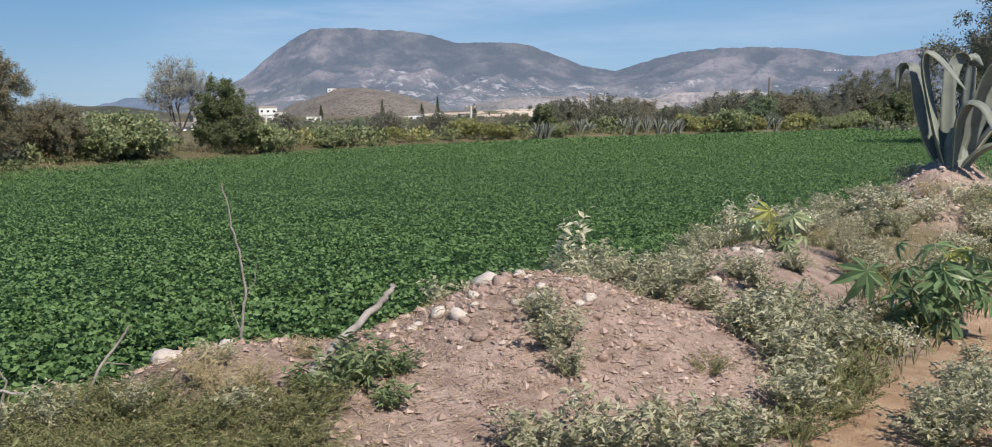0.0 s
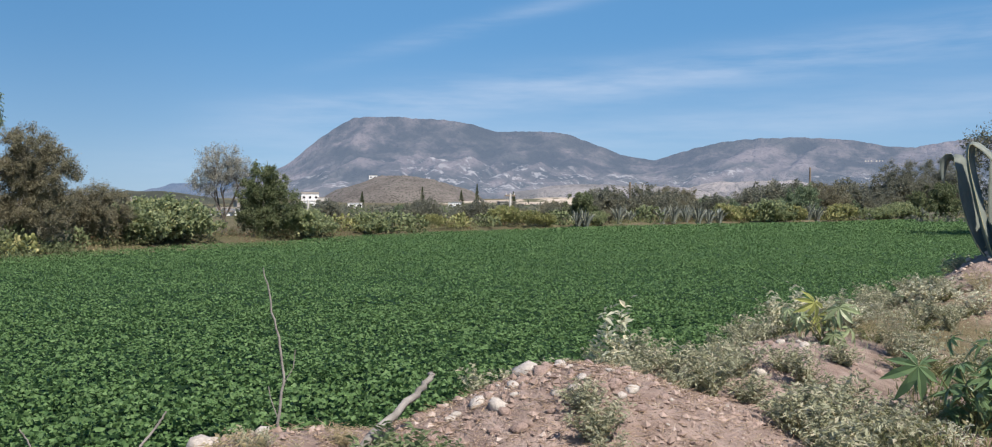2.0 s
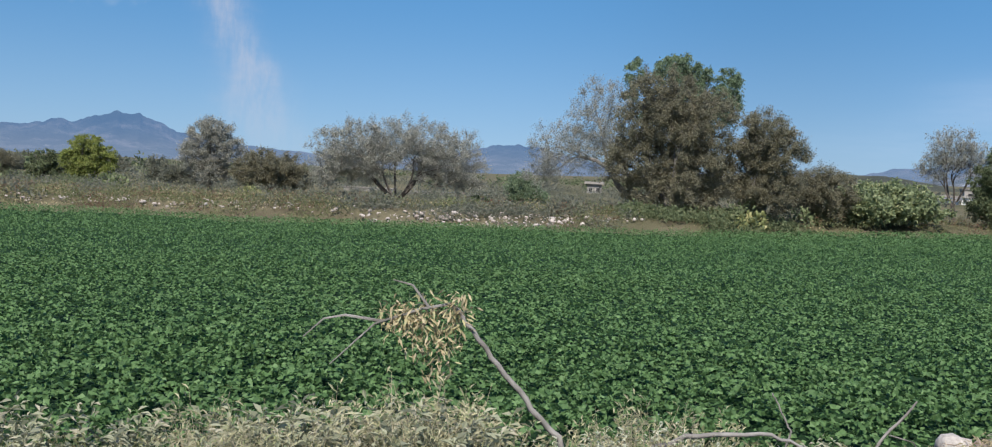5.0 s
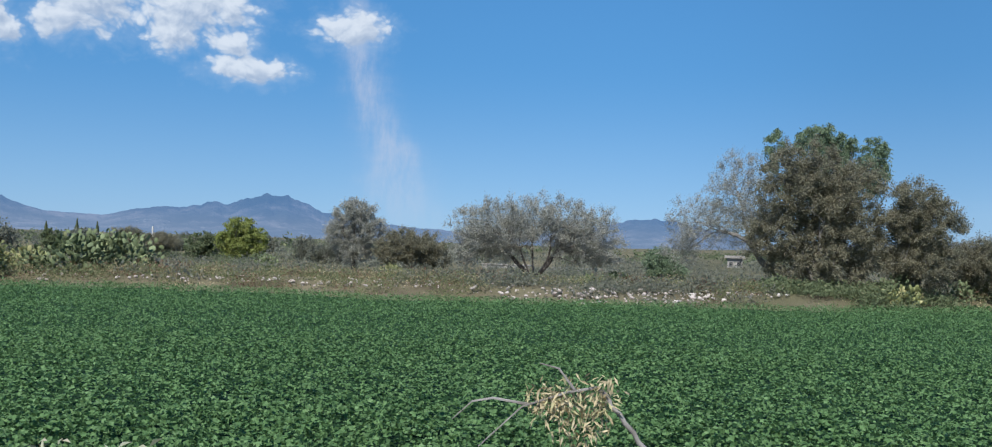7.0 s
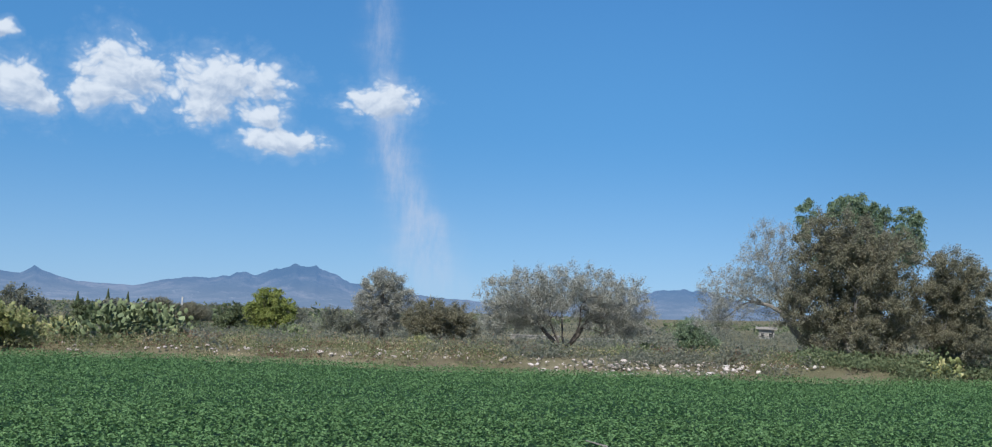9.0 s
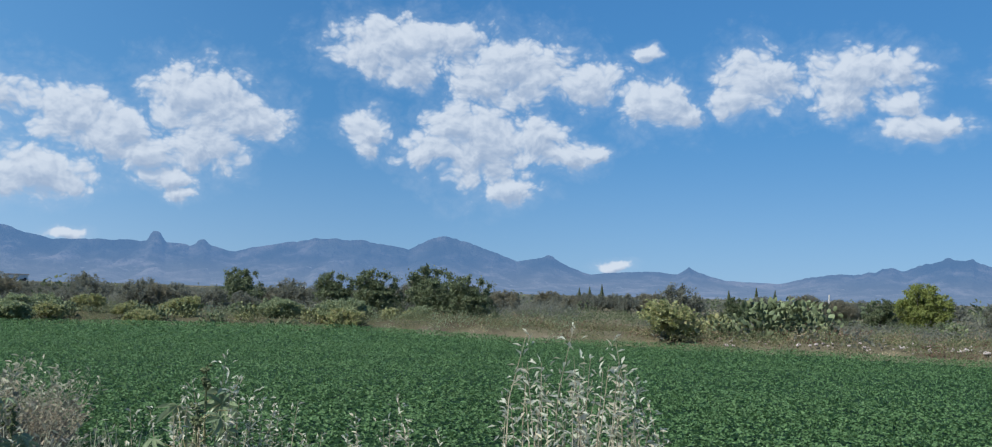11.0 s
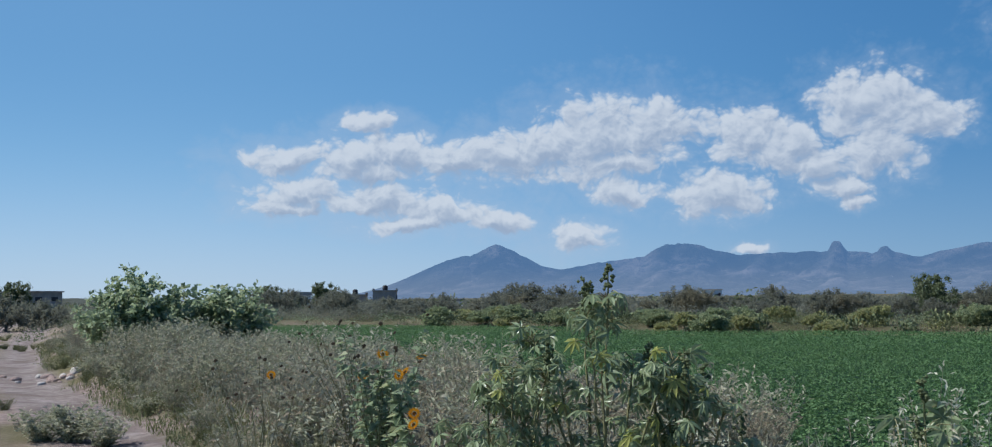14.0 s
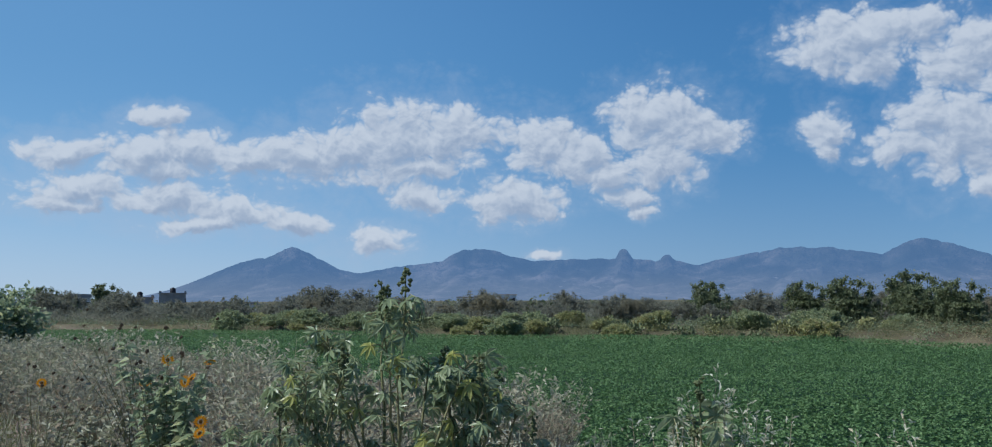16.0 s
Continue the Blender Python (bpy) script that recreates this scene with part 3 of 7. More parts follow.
def leaves_over(lo, hi, per_metre, size, depth, triple, b0=-34.0, b1=158.0):
    x, y = scatter(lo, hi, per_metre, b0, b1)
    n = len(x)
    drop = rng.beta(1.1, 2.2, n) * depth
    edge = np.clip(past_edge(x, y) / 0.8, 0, 1)
    drop = drop * (1 + 1.0 * (1 - edge))
    tuft = (0.19 if lo < 16 else 0.09) * (lattice(x / 0.16, y / 0.16, 77) - 0.5)
    base = np.stack([x, y, canopy_level(x, y) + tuft - drop], -1)
    a = rng.uniform(0, 2 * np.pi, n)
    tilt = rng.normal(0.3, 0.65, n)
    for k in range(3 if triple else 1):
        turn = a + (k - 1) * 1.5
        way = np.stack([np.cos(turn), np.sin(turn), tilt + rng.normal(0, 0.15, n)], -1)
        loose = 0.8 if lo < 9 else 0.5 if lo < 16 else 0.28
        lean = unit(np.stack([rng.normal(0, loose, n), rng.normal(0, loose, n), np.ones(n)], -1))
        s = size * rng.uniform(0.7, 1.35, n)
        kites(crop, base, way, s, s * (0.84 if triple else 0.68), lean, 0.1, 0.12)


leaves_over(4.5, 9.0, 760, 0.041, 0.42, True)
leaves_over(9.0, 16.0, 430, 0.036, 0.34, True)
leaves_over(16.0, 30.0, 430, 0.041, 0.2, False)
leaves_over(30.0, 58.0, 180, 0.057, 0.12, False)
leaves_over(58.0, 130.0, 46, 0.12, 0.14, False, -34, 20)
alfalfa = part("alfalfa", crop, ALFALFA)
tagged(alfalfa, "dense dark green alfalfa crop covering the field", "crop", kind="stuff")

# a sheet below the leaf tops whose dark colour plays the shade; no stems
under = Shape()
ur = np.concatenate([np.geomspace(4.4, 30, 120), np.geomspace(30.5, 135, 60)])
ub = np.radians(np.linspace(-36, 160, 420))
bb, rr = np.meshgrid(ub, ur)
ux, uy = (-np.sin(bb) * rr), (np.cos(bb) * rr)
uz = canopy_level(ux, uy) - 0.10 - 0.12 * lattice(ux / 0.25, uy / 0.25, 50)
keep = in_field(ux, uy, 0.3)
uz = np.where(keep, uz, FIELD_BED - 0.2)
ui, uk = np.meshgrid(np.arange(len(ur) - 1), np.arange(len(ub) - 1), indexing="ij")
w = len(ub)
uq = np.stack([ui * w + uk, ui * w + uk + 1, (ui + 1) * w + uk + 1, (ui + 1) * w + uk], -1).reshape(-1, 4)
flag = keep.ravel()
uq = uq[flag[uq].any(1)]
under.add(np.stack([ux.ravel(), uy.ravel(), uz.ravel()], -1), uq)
tagged(part("alfalfa_stems", under, CANOPY, smooth=True), "near black green sheet standing in for shade below the alfalfa leaves", "crop", kind="stuff")


# ---- hills and mountains ----
def mountain_material(name, rock, green, scar, haze, amount, scar_cut=0.66):
    """Slopes of the distant backdrop; an emission share paints the haze of kilometres of air over them."""
    m, t = material(name)
    where = t.nodes.new("ShaderNodeTexCoord").outputs["Object"]
    a, b, c3 = noise_of(t, where, 0.004, 7, 0.6), noise_of(t, where, 0.02, 6, 0.65), noise_of(t, where, 0.07, 4, 0.6)
    col = blend(t, ramp(t, a, 0.35, 0.65), green, rock)
    col = blend(t, ramp(t, b, 0.5, 0.72), col, green)
    col = blend(t, ramp(t, c3, 0.55, 0.75), col, (0.05, 0.055, 0.035))
    # gullies darkened in the colour: painted relief shade together with dark growth
    fold = t.nodes.new("ShaderNodeAttribute")
    fold.attribute_name = "cover"
    belt = t.nodes.new("ShaderNodeSeparateColor")
    t.links.new(fold.outputs["Color"], belt.inputs[0])
    dense = calc(t, "MULTIPLY", belt.outputs[0], ramp(t, noise_of(t, where, 0.009, 5, 0.6), 0.3, 0.6))
    col = blend(t, calc(t, "MULTIPLY", dense, 0.92), col, (0.03, 0.036, 0.026))
    stretched = vcalc(t, "MULTIPLY", where, (1, 1, 0.4))
    scars = calc(t, "MULTIPLY", ramp(t, noise_of(t, stretched, 0.022, 7, 0.75), scar_cut, scar_cut + 0.06), belt.outputs[1])
    scars = calc(t, "MULTIPLY", scars, ramp(t, noise_of(t, where, 0.0035, 3, 0.5), 0.42, 0.54))
    col = blend(t, calc(t, "MULTIPLY", scars, 0.7), col, scar)
    p = principled(t, col, 0.95, 0.0, b, 45.0)
    # the haze is painted as a glow, paler towards the foot
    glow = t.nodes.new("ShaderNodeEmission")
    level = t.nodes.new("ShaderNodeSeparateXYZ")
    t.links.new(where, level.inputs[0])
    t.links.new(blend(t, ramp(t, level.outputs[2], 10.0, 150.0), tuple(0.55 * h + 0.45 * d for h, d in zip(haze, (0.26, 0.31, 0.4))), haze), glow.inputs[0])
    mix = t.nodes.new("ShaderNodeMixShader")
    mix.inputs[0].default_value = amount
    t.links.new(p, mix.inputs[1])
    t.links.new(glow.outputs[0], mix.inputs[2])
    finish(t, mix.outputs[0])
    return m


def range_of(name, peaks, b0, b1, foot, crest, mat, label, gully=0.4, seed=0, step_deg=0.07, rows=110, craggy=True):
    """A mountain range: peaks as bearing, height in degrees, spread to either side and sharpness."""
    bs = np.arange(b0, b1, step_deg)
    s = np.concatenate([np.linspace(0, 1, rows), 1 + np.linspace(0.03, 0.35, 8)])
    B, S = np.meshgrid(bs, s)
    warp = 0.7 * (layered(B * 40, S * 60, 60, 3, seed + 4) - 0.5) * (1 - np.clip(S, 0, 1))
    top = np.zeros_like(B)
    for c, h, left, right, sharp in peaks:
        off = B + warp - c
        shape = h * np.exp(-(np.abs(off) / np.where(off < 0, left, right)) ** sharp)
        top = np.maximum(top, shape * step(S, 0.80, 0.97) if left < 1.0 else shape)
    crag = layered(B * 60, B * 0 + 3, 24, 4, seed + 15) - 0.5
    top = top * (1 + np.where(B < 72, 0.15, 0.06) * crag) if craggy else top * (1 + 0.03 * crag)
    reach = foot + (crest - foot) * S
    full = np.tan(np.radians(top)) * crest
    east, along = B * 66, S * (crest - foot)
    swing = 240 * (layered(east, along, 700, 3, seed + 7) - 0.5)
    ridge = 1 - np.abs(2 * layered(east + swing + along * 0.35, along * 0.45 + swing, 200, 5, seed) - 1)
    lift = np.clip(S, 0, 1)
    z = full * (lift ** 1.1) * (1 - gully * np.clip(1 - lift, 0, 1) ** 0.6 * ridge * 1.7)
    z = z + full * 0.10 * (layered(east, along, 90, 4, seed + 2) - 0.5) * lift * (1.1 - lift)
    z = np.where(S > 1, full * (1 - 1.3 * (S - 1)), z)
    z = np.maximum(z, 0) + np.minimum(0, (S - 0.05) * 400)
    x, y = -np.sin(np.radians(B)) * reach, np.cos(np.radians(B)) * reach
    n = len(bs)
    i, k = np.meshgrid(np.arange(len(s) - 1), np.arange(n - 1), indexing="ij")
    q = np.stack([i * n + k + 1, i * n + k, (i + 1) * n + k, (i + 1) * n + k + 1], -1).reshape(-1, 4)
    ob = part(name, Shape().add(np.stack([x.ravel(), y.ravel(), z.ravel()], -1), q), mat, smooth=True)
    # red holds the gullies to darken as relief shade and growth, green the scar belt
    wooded = ob.data.color_attributes.new("cover", "FLOAT_COLOR", "POINT")
    fold = np.clip((ridge - 0.5) * 3.6, 0, 1).ravel()
    belt = (step(S, 0.2, 0.35) * (1 - step(S, 0.66, 0.8))).ravel()
    wooded.data.foreach_set("color", np.stack([fold, belt, fold, np.ones_like(fold)], -1).astype(np.float32).ravel())
    return tagged(ob, label, "mountain", kind="structure")


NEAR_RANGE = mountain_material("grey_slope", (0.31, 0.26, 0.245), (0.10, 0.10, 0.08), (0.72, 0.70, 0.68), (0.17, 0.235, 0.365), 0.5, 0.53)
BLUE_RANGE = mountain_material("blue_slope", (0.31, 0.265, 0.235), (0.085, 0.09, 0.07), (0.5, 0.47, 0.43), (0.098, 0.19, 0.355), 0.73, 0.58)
MESA = [(11.79, 4.25, 4.97, 3.66, 1.37), (9.16, 5.20, 9.64, 4.78, 2.81), (6.79, 5.07, 9.55, 6.29, 2.54), (0.52, 4.38, 5.34, 15.51, 3.99), (-0.66, 4.37, 7.91, 6.07, 1.64), (-3.69, 3.19, 14.35, 3.35, 1.17), (-11.22, 3.71, 14.63, 9.03, 1.50), (-13.56, 3.85, 11.69, 7.18, 2.74), (-19.0, 3.28, 13.43, 4.19, 1.72), (-24.29, 3.62, 4.35, 12.29, 1.59), (-34, 3.4, 8, 6, 2)]
CRAGS_A = [(139.0, 0.24, 2.5, 2.5, 1.5), (132.88, 0.71, 2.63, 2.34, 1.66), (128.42, 2.49, 9.35, 4.27, 1.69), (126.6, 3.12, 4.3, 4.4, 1.4), (117.71, 2.33, 1.48, 10.55, 1.49), (116.26, 3.02, 4.65, 3.01, 2.44), (115.43, 2.80, 7.66, 4.23, 1.60), (107.83, 2.43, 5.45, 14.8, 2.73), (107.6, 2.55, 2.2, 3.2, 1.3), (107.5, 3.0, 0.8, 0.75, 2.6), (107.5, 2.86, 1.35, 1.2, 1.9), (105.26, 2.4, 9.48, 5.18, 1.1), (105.05, 2.6, 0.75, 0.7, 3.0), (105.0, 2.48, 1.6, 1.6, 2.0), (101.37, 2.37, 4.14, 4.77, 1.82), (99.94, 2.69, 1.75, 7.93, 1.37)]
CRAGS_B = [(98.09, 2.95, 11.32, 5.54, 1.97), (91.4, 3.25, 6.54, 4.61, 1.56), (85.16, 2.35, 4.22, 14.26, 0.84), (85.25, 2.36, 0.85, 0.8, 2.6), (79.58, 1.52, 9.13, 10.65, 1.42), (77.22, 1.85, 5.13, 3.48, 0.74), (76.49, 1.11, 12.65, 4.93, 1.77), (68.29, 1.55, 14.71, 5.64, 2.2), (66.39, 1.95, 4.73, 5.71, 1.14), (63.24, 2.47, 4.1, 4.23, 2.02), (60.36, 1.6, 7.59, 4.45, 0.88), (57.58, 1.09, 16.56, 6.72, 0.79), (42.69, 1.27, 1.05, 8.61, 1.21), (41.34, 1.77, 5.62, 5.54, 1.91)]
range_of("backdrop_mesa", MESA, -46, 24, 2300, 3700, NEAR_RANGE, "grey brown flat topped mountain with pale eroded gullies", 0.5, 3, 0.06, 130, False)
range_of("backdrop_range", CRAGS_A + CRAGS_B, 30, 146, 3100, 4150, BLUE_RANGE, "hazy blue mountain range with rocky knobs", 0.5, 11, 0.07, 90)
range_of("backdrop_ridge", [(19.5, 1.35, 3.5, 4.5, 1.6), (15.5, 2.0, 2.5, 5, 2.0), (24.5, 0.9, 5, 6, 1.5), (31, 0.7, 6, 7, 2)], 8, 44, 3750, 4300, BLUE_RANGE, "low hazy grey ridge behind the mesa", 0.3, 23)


# ---- plants: makers ----
def herb(name, seed, stems, tall, reach, leaf, broad, per_stem, leaf_mat, stem_mat, label, category="weed", bare=0.15, droop=0.2, thick=0.004, rise=0.5, curl=0.25):
    """A many-stemmed herb at the origin: stems that lean out and leaves along them."""
    r = np.random.default_rng(seed)
    top = new(name)
    tagged(top, label, category)
    wood, green = Shape(), Shape()
    for k in range(stems):
        a = r.uniform(0, 2 * np.pi)
        out = reach * np.sqrt(r.uniform(0.02, 1))
        h = tall * r.uniform(0.72, 1.05) * (1 - 0.2 * (out / reach) ** 2)
        s = np.linspace(0, 1, 5)
        side = r.normal(0, 0.06, 2) * tall
        path = np.stack([np.cos(a) * out * s ** 1.3 + side[0] * np.sin(s * 3) + 0.02 * np.cos(a), np.sin(a) * out * s ** 1.3 + side[1] * np.sin(s * 2.4) + 0.02 * np.sin(a), h * s - 0.04], -1)
        tube(wood, path, thick * (1.15 - s), 3)
        n = int(per_stem * r.uniform(0.7, 1.2))
        t = r.uniform(bare, 1.0, n)
        base = np.stack([np.interp(t, s, path[:, i]) for i in range(3)], -1)
        base += r.normal(0, 0.012 * tall + 0.3 * leaf * 0.3, (n, 3))
        b = r.uniform(0, 2 * np.pi, n)
        way = np.stack([np.cos(b), np.sin(b), r.normal(rise, 0.45, n)], -1)
        up = unit(np.stack([r.normal(0, curl * 2, n), r.normal(0, curl * 2, n), np.ones(n)], -1))
        size = leaf * r.uniform(0.55, 1.2, n)
        kites(green, base, way, size, size * broad, up, droop, 0.15)
    tagged(part("branchwork", wood, stem_mat, top), kind="stuff")
    tagged(part("foliage", green, leaf_mat, top), kind="stuff")
    return top


STAR_MESHES = {}


def star_leaf(seed, mat, size=0.12):
    """One castor leaf: pointed lobes round a centre, on its stalk."""
    r = np.random.default_rng(seed)
    g = Shape()
    lobes = 7
    ang = np.linspace(-2.3, 2.3, lobes) + r.normal(0, 0.05, lobes)
    length = size * (0.62 + 0.48 * np.cos(ang * 0.55)) * r.uniform(0.85, 1.1, lobes)
    way = np.stack([np.cos(ang), np.sin(ang), r.normal(-0.12, 0.12, lobes)], -1)
    side = np.stack([-np.sin(ang), np.cos(ang), np.zeros(lobes)], -1)
    wide = length * 0.165
    up = np.array([0, 0, 1.0])
    drop = r.uniform(0.15, 0.75, lobes)
    pts, faces = [np.zeros(3)], []
    for k in range(lobes):
        i = len(pts)
        l, w, d, s, dp = length[k], wide[k], way[k], side[k], drop[k]
        pts += [d * l * 0.35 + s * w * 0.8, d * l * 0.35 - s * w * 0.8, d * l * 0.66 + s * w * 0.85 - up * dp * l * 0.35, d * l * 0.66 - s * w * 0.85 - up * dp * l * 0.35, d * l - up * dp * l, d * l * 0.5 - up * (dp * l * 0.2 + w * 0.35)]
        faces += [(0, i, i + 5), (0, i + 5, i + 1), (i, i + 2, i + 5), (i + 1, i + 5, i + 3), (i + 2, i + 4, i + 5), (i + 3, i + 5, i + 4)]
    g.add(pts, faces)
    return g.mesh("leaf", mat)


def castor(x, y, tall, reach, stems, leaves, seed, label, leaf=0.13, spikes=3, turn=0.0, mat=CASTOR_LEAF):
    """A castor bean plant: forked stems, star leaves on stalks and spikes of seed pods."""
    for m in (mat, CASTOR_YELLOW):
        if m.name not in STAR_MESHES:
            STAR_MESHES[m.name] = [star_leaf(900 + k, m) for k in range(6)]
    kinds = STAR_MESHES[mat.name]
    r = np.random.default_rng(seed)
    top = thing("castor_plant", x, y, turn=turn, label=label, category="plant")
    wood = Shape()
    tips = []
    for k in range(stems):
        a = 2 * np.pi * k / stems + r.normal(0, 0.4)
        out = reach * r.uniform(0.1, 1.0)
        h = tall * (1.0 - 0.28 * (out / reach) ** 2) * r.uniform(0.82, 1.0)
        s = np.linspace(0, 1, 7)
        path = np.stack([np.cos(a) * out * s ** 1.4, np.sin(a) * out * s ** 1.4, h * s - 0.05], -1) + np.concatenate([np.zeros((1, 3)), r.normal(0, 0.015, (6, 3))])
        tube(wood, path, 0.013 * (1.2 - s), 5)
        tips.append((path, h))
    for k in range(leaves):
        path, h = tips[r.integers(len(tips))]
        t = r.beta(1.35, 1.0) if k % 4 else r.uniform(0.93, 1.0)
        base = np.array([np.interp(t, np.linspace(0, 1, 7), path[:, i]) for i in range(3)])
        a = r.uniform(0, 2 * np.pi)
        stalk = leaf * r.uniform(0.6, 1.3)
        end = base + np.array([np.cos(a), np.sin(a), r.uniform(0.1, 0.7)]) * stalk
        tube(wood, np.stack([base, (base + end) / 2 + [0, 0, 0.02], end]), np.array([0.003, 0.0026, 0.002]), 4)
        lf = new("leaf", (STAR_MESHES[CASTOR_YELLOW.name] if r.uniform() < 0.07 else kinds)[r.integers(6)])
        lf.parent = top
        size = leaf / 0.12 * r.uniform(0.5, 1.0)
        lf.matrix_basis = Matrix.Translation(end) @ Euler((r.normal(0, 0.45), r.normal(0.55, 0.45), a)).to_matrix().to_4x4() @ Matrix.Diagonal((size, size, size, 1))
    tagged(part("branchwork", wood, STEM, top), kind="stuff")
    for k in range(spikes):
        path, h = tips[(k * 2) % len(tips)]
        end = path[-1]
        pods = Shape()
        length = r.uniform(0.1, 0.17)
        tube(pods, np.stack([end - [0, 0, 0.05], end + [0, 0, length]]), np.array([0.005, 0.003]), 5)
        for q in range(26):
            z = r.uniform(0.02, length)
            c = end + np.array([r.normal(0, 0.012), r.normal(0, 0.012), z])
            d = 0.011 * r.uniform(0.7, 1.2) * np.array([[1, 0, 0], [0, 1, 0], [-1, 0, 0], [0, -1, 0], [0, 0, 1], [0, 0, -1]])
            pods.add(c + d, [(0, 1, 4), (1, 2, 4), (2, 3, 4), (3, 0, 4), (1, 0, 5), (2, 1, 5), (3, 2, 5), (0, 3, 5)])
        part("seed_spike", pods, POD, top, "dark prickly seed pods on a spike")
    return top


def grown_tree(name, seed, lobes, leaf_mat, label, tips=360, sprays=5, per_spray=28, leaf=0.055, broad=0.4, trunk=0.12, fork=0.35, spray=0.34, rise=0.5, hang=0.0, bark=None, fill=0.46):
    """A tree at the origin whose boughs divide again and again to fill its lobes (centre and half sizes), with sprays of small leaves on the twigs."""
    r = np.random.default_rng(seed)
    top = new(name)
    tagged(top, label, "tree")
    wood, green = Shape(), Shape()
    lob = np.array(lobes, float)
    share = np.prod(lob[:, 3:], axis=1) ** 0.7
    pick = r.choice(len(lob), tips, p=share / share.sum())
    pts = lob[pick, :3] + unit(r.normal(size=(tips, 3))) * r.uniform(0.02, 1, (tips, 1)) ** fill * lob[pick, 3:]
    pts[:, 2] = np.maximum(pts[:, 2], 0.12)

    def bough(goals, start, way, rad):
        mid = goals.mean(0)
        if len(goals) == 1:
            reach = np.linalg.norm(mid - start)
            tube(wood, np.stack([start, (start + mid) / 2 + way * 0.12 * reach, mid]), np.array([rad, rad * 0.6, rad * 0.25]), 3)
            return
        node = start + (mid - start) * r.uniform(0.4, 0.62) + r.normal(0, 0.05, 3) * np.linalg.norm(mid - start)
        reach = np.linalg.norm(node - start)
        q = np.linspace(0, 1, 4)[:, None]
        path = start * (1 - q) ** 2 + (start + way * reach * 0.5) * 2 * q * (1 - q) + node * q ** 2
        tube(wood, path, rad * np.array([1.0, 0.93, 0.87, 0.8]), 7 if rad > 0.05 else 5 if rad > 0.02 else 3)
        k = 3 if len(goals) > 24 else 2
        seeds = [goals[r.integers(len(goals))]]
        while len(seeds) < k:
            d = np.min([np.linalg.norm(goals - g, axis=1) for g in seeds], axis=0)
            seeds.append(goals[int(np.argmax(d * r.uniform(0.7, 1.0, len(goals))))])
        mine = np.argmin([np.linalg.norm(goals - g, axis=1) for g in seeds], axis=0)
        ahead = unit(node - (start + way * reach * 0.5))
        for g in range(k):
            some = goals[mine == g]
            if len(some):
                bough(some, node, ahead, max(0.004, rad * 0.8 * (len(some) / len(goals)) ** 0.42))

    base = np.array([0.0, 0.0, -0.2])
    head = np.array([pts[:, 0].mean() * 0.12, pts[:, 1].mean() * 0.12, fork])
    tube(wood, np.stack([base, base * 0.4 + head * 0.6, head]), trunk * np.array([1.3, 1.0, 0.9]), 8)
    turn = np.arctan2(pts[:, 1], pts[:, 0]) + r.uniform(0, 6.28)
    main = (np.mod(turn, 2 * np.pi) / (2 * np.pi) * 5).astype(int)
    for g in range(5):
        some = pts[main == g]
        if len(some):
            bough(some, head, unit(np.array([some[:, 0].mean(), some[:, 1].mean(), 1.2])), trunk * 0.85 * (len(some) / tips) ** 0.42)

    n = tips * sprays
    foot = np.repeat(pts, sprays, 0)
    out = unit(foot - lob[np.repeat(pick, sprays), :3])
    way = unit(out * 0.8 + r.normal(0, 0.6, (n, 3)) + [0, 0, rise])
    size = spray * r.uniform(0.4, 1.25, n)[:, None]
    tip = foot + way * size - np.array([0, 0, 1.0]) * hang * size
    s1 = np.stack([foot, (foot + tip) / 2 + [0, 0, 0.15 * hang * spray], tip], 1)
    a = r.normal(0, 0.004, (n, 3))
    thin = np.concatenate([foot - a, foot + a, tip], 1).reshape(-1, 3)
    wood.add(thin, np.arange(n * 3).reshape(-1, 3))
    m = n * per_spray
    t = r.uniform(0, 1, (m, 1)) ** 0.8
    f, c, e = (np.repeat(s1[:, k], per_spray, 0) for k in range(3))
    at = f * (1 - t) ** 2 + c * 2 * t * (1 - t) + e * t ** 2 + r.normal(0, 0.16 * spray, (m, 3))
    lw = r.normal(size=(m, 3)) + np.repeat(way, per_spray, 0) * 0.6 - np.array([0, 0, 1.6 * hang])
    ls = leaf * r.uniform(0.6, 1.35, m)
    kites(green, at, lw, ls, ls * broad, unit(r.normal(size=(m, 3)) + [0, 0, 1.1]), 0.1, 0.1)
    part("trunk", wood, bark or BARK, top)
    tagged(part("crown", green, leaf_mat, top), kind="stuff")
    return top


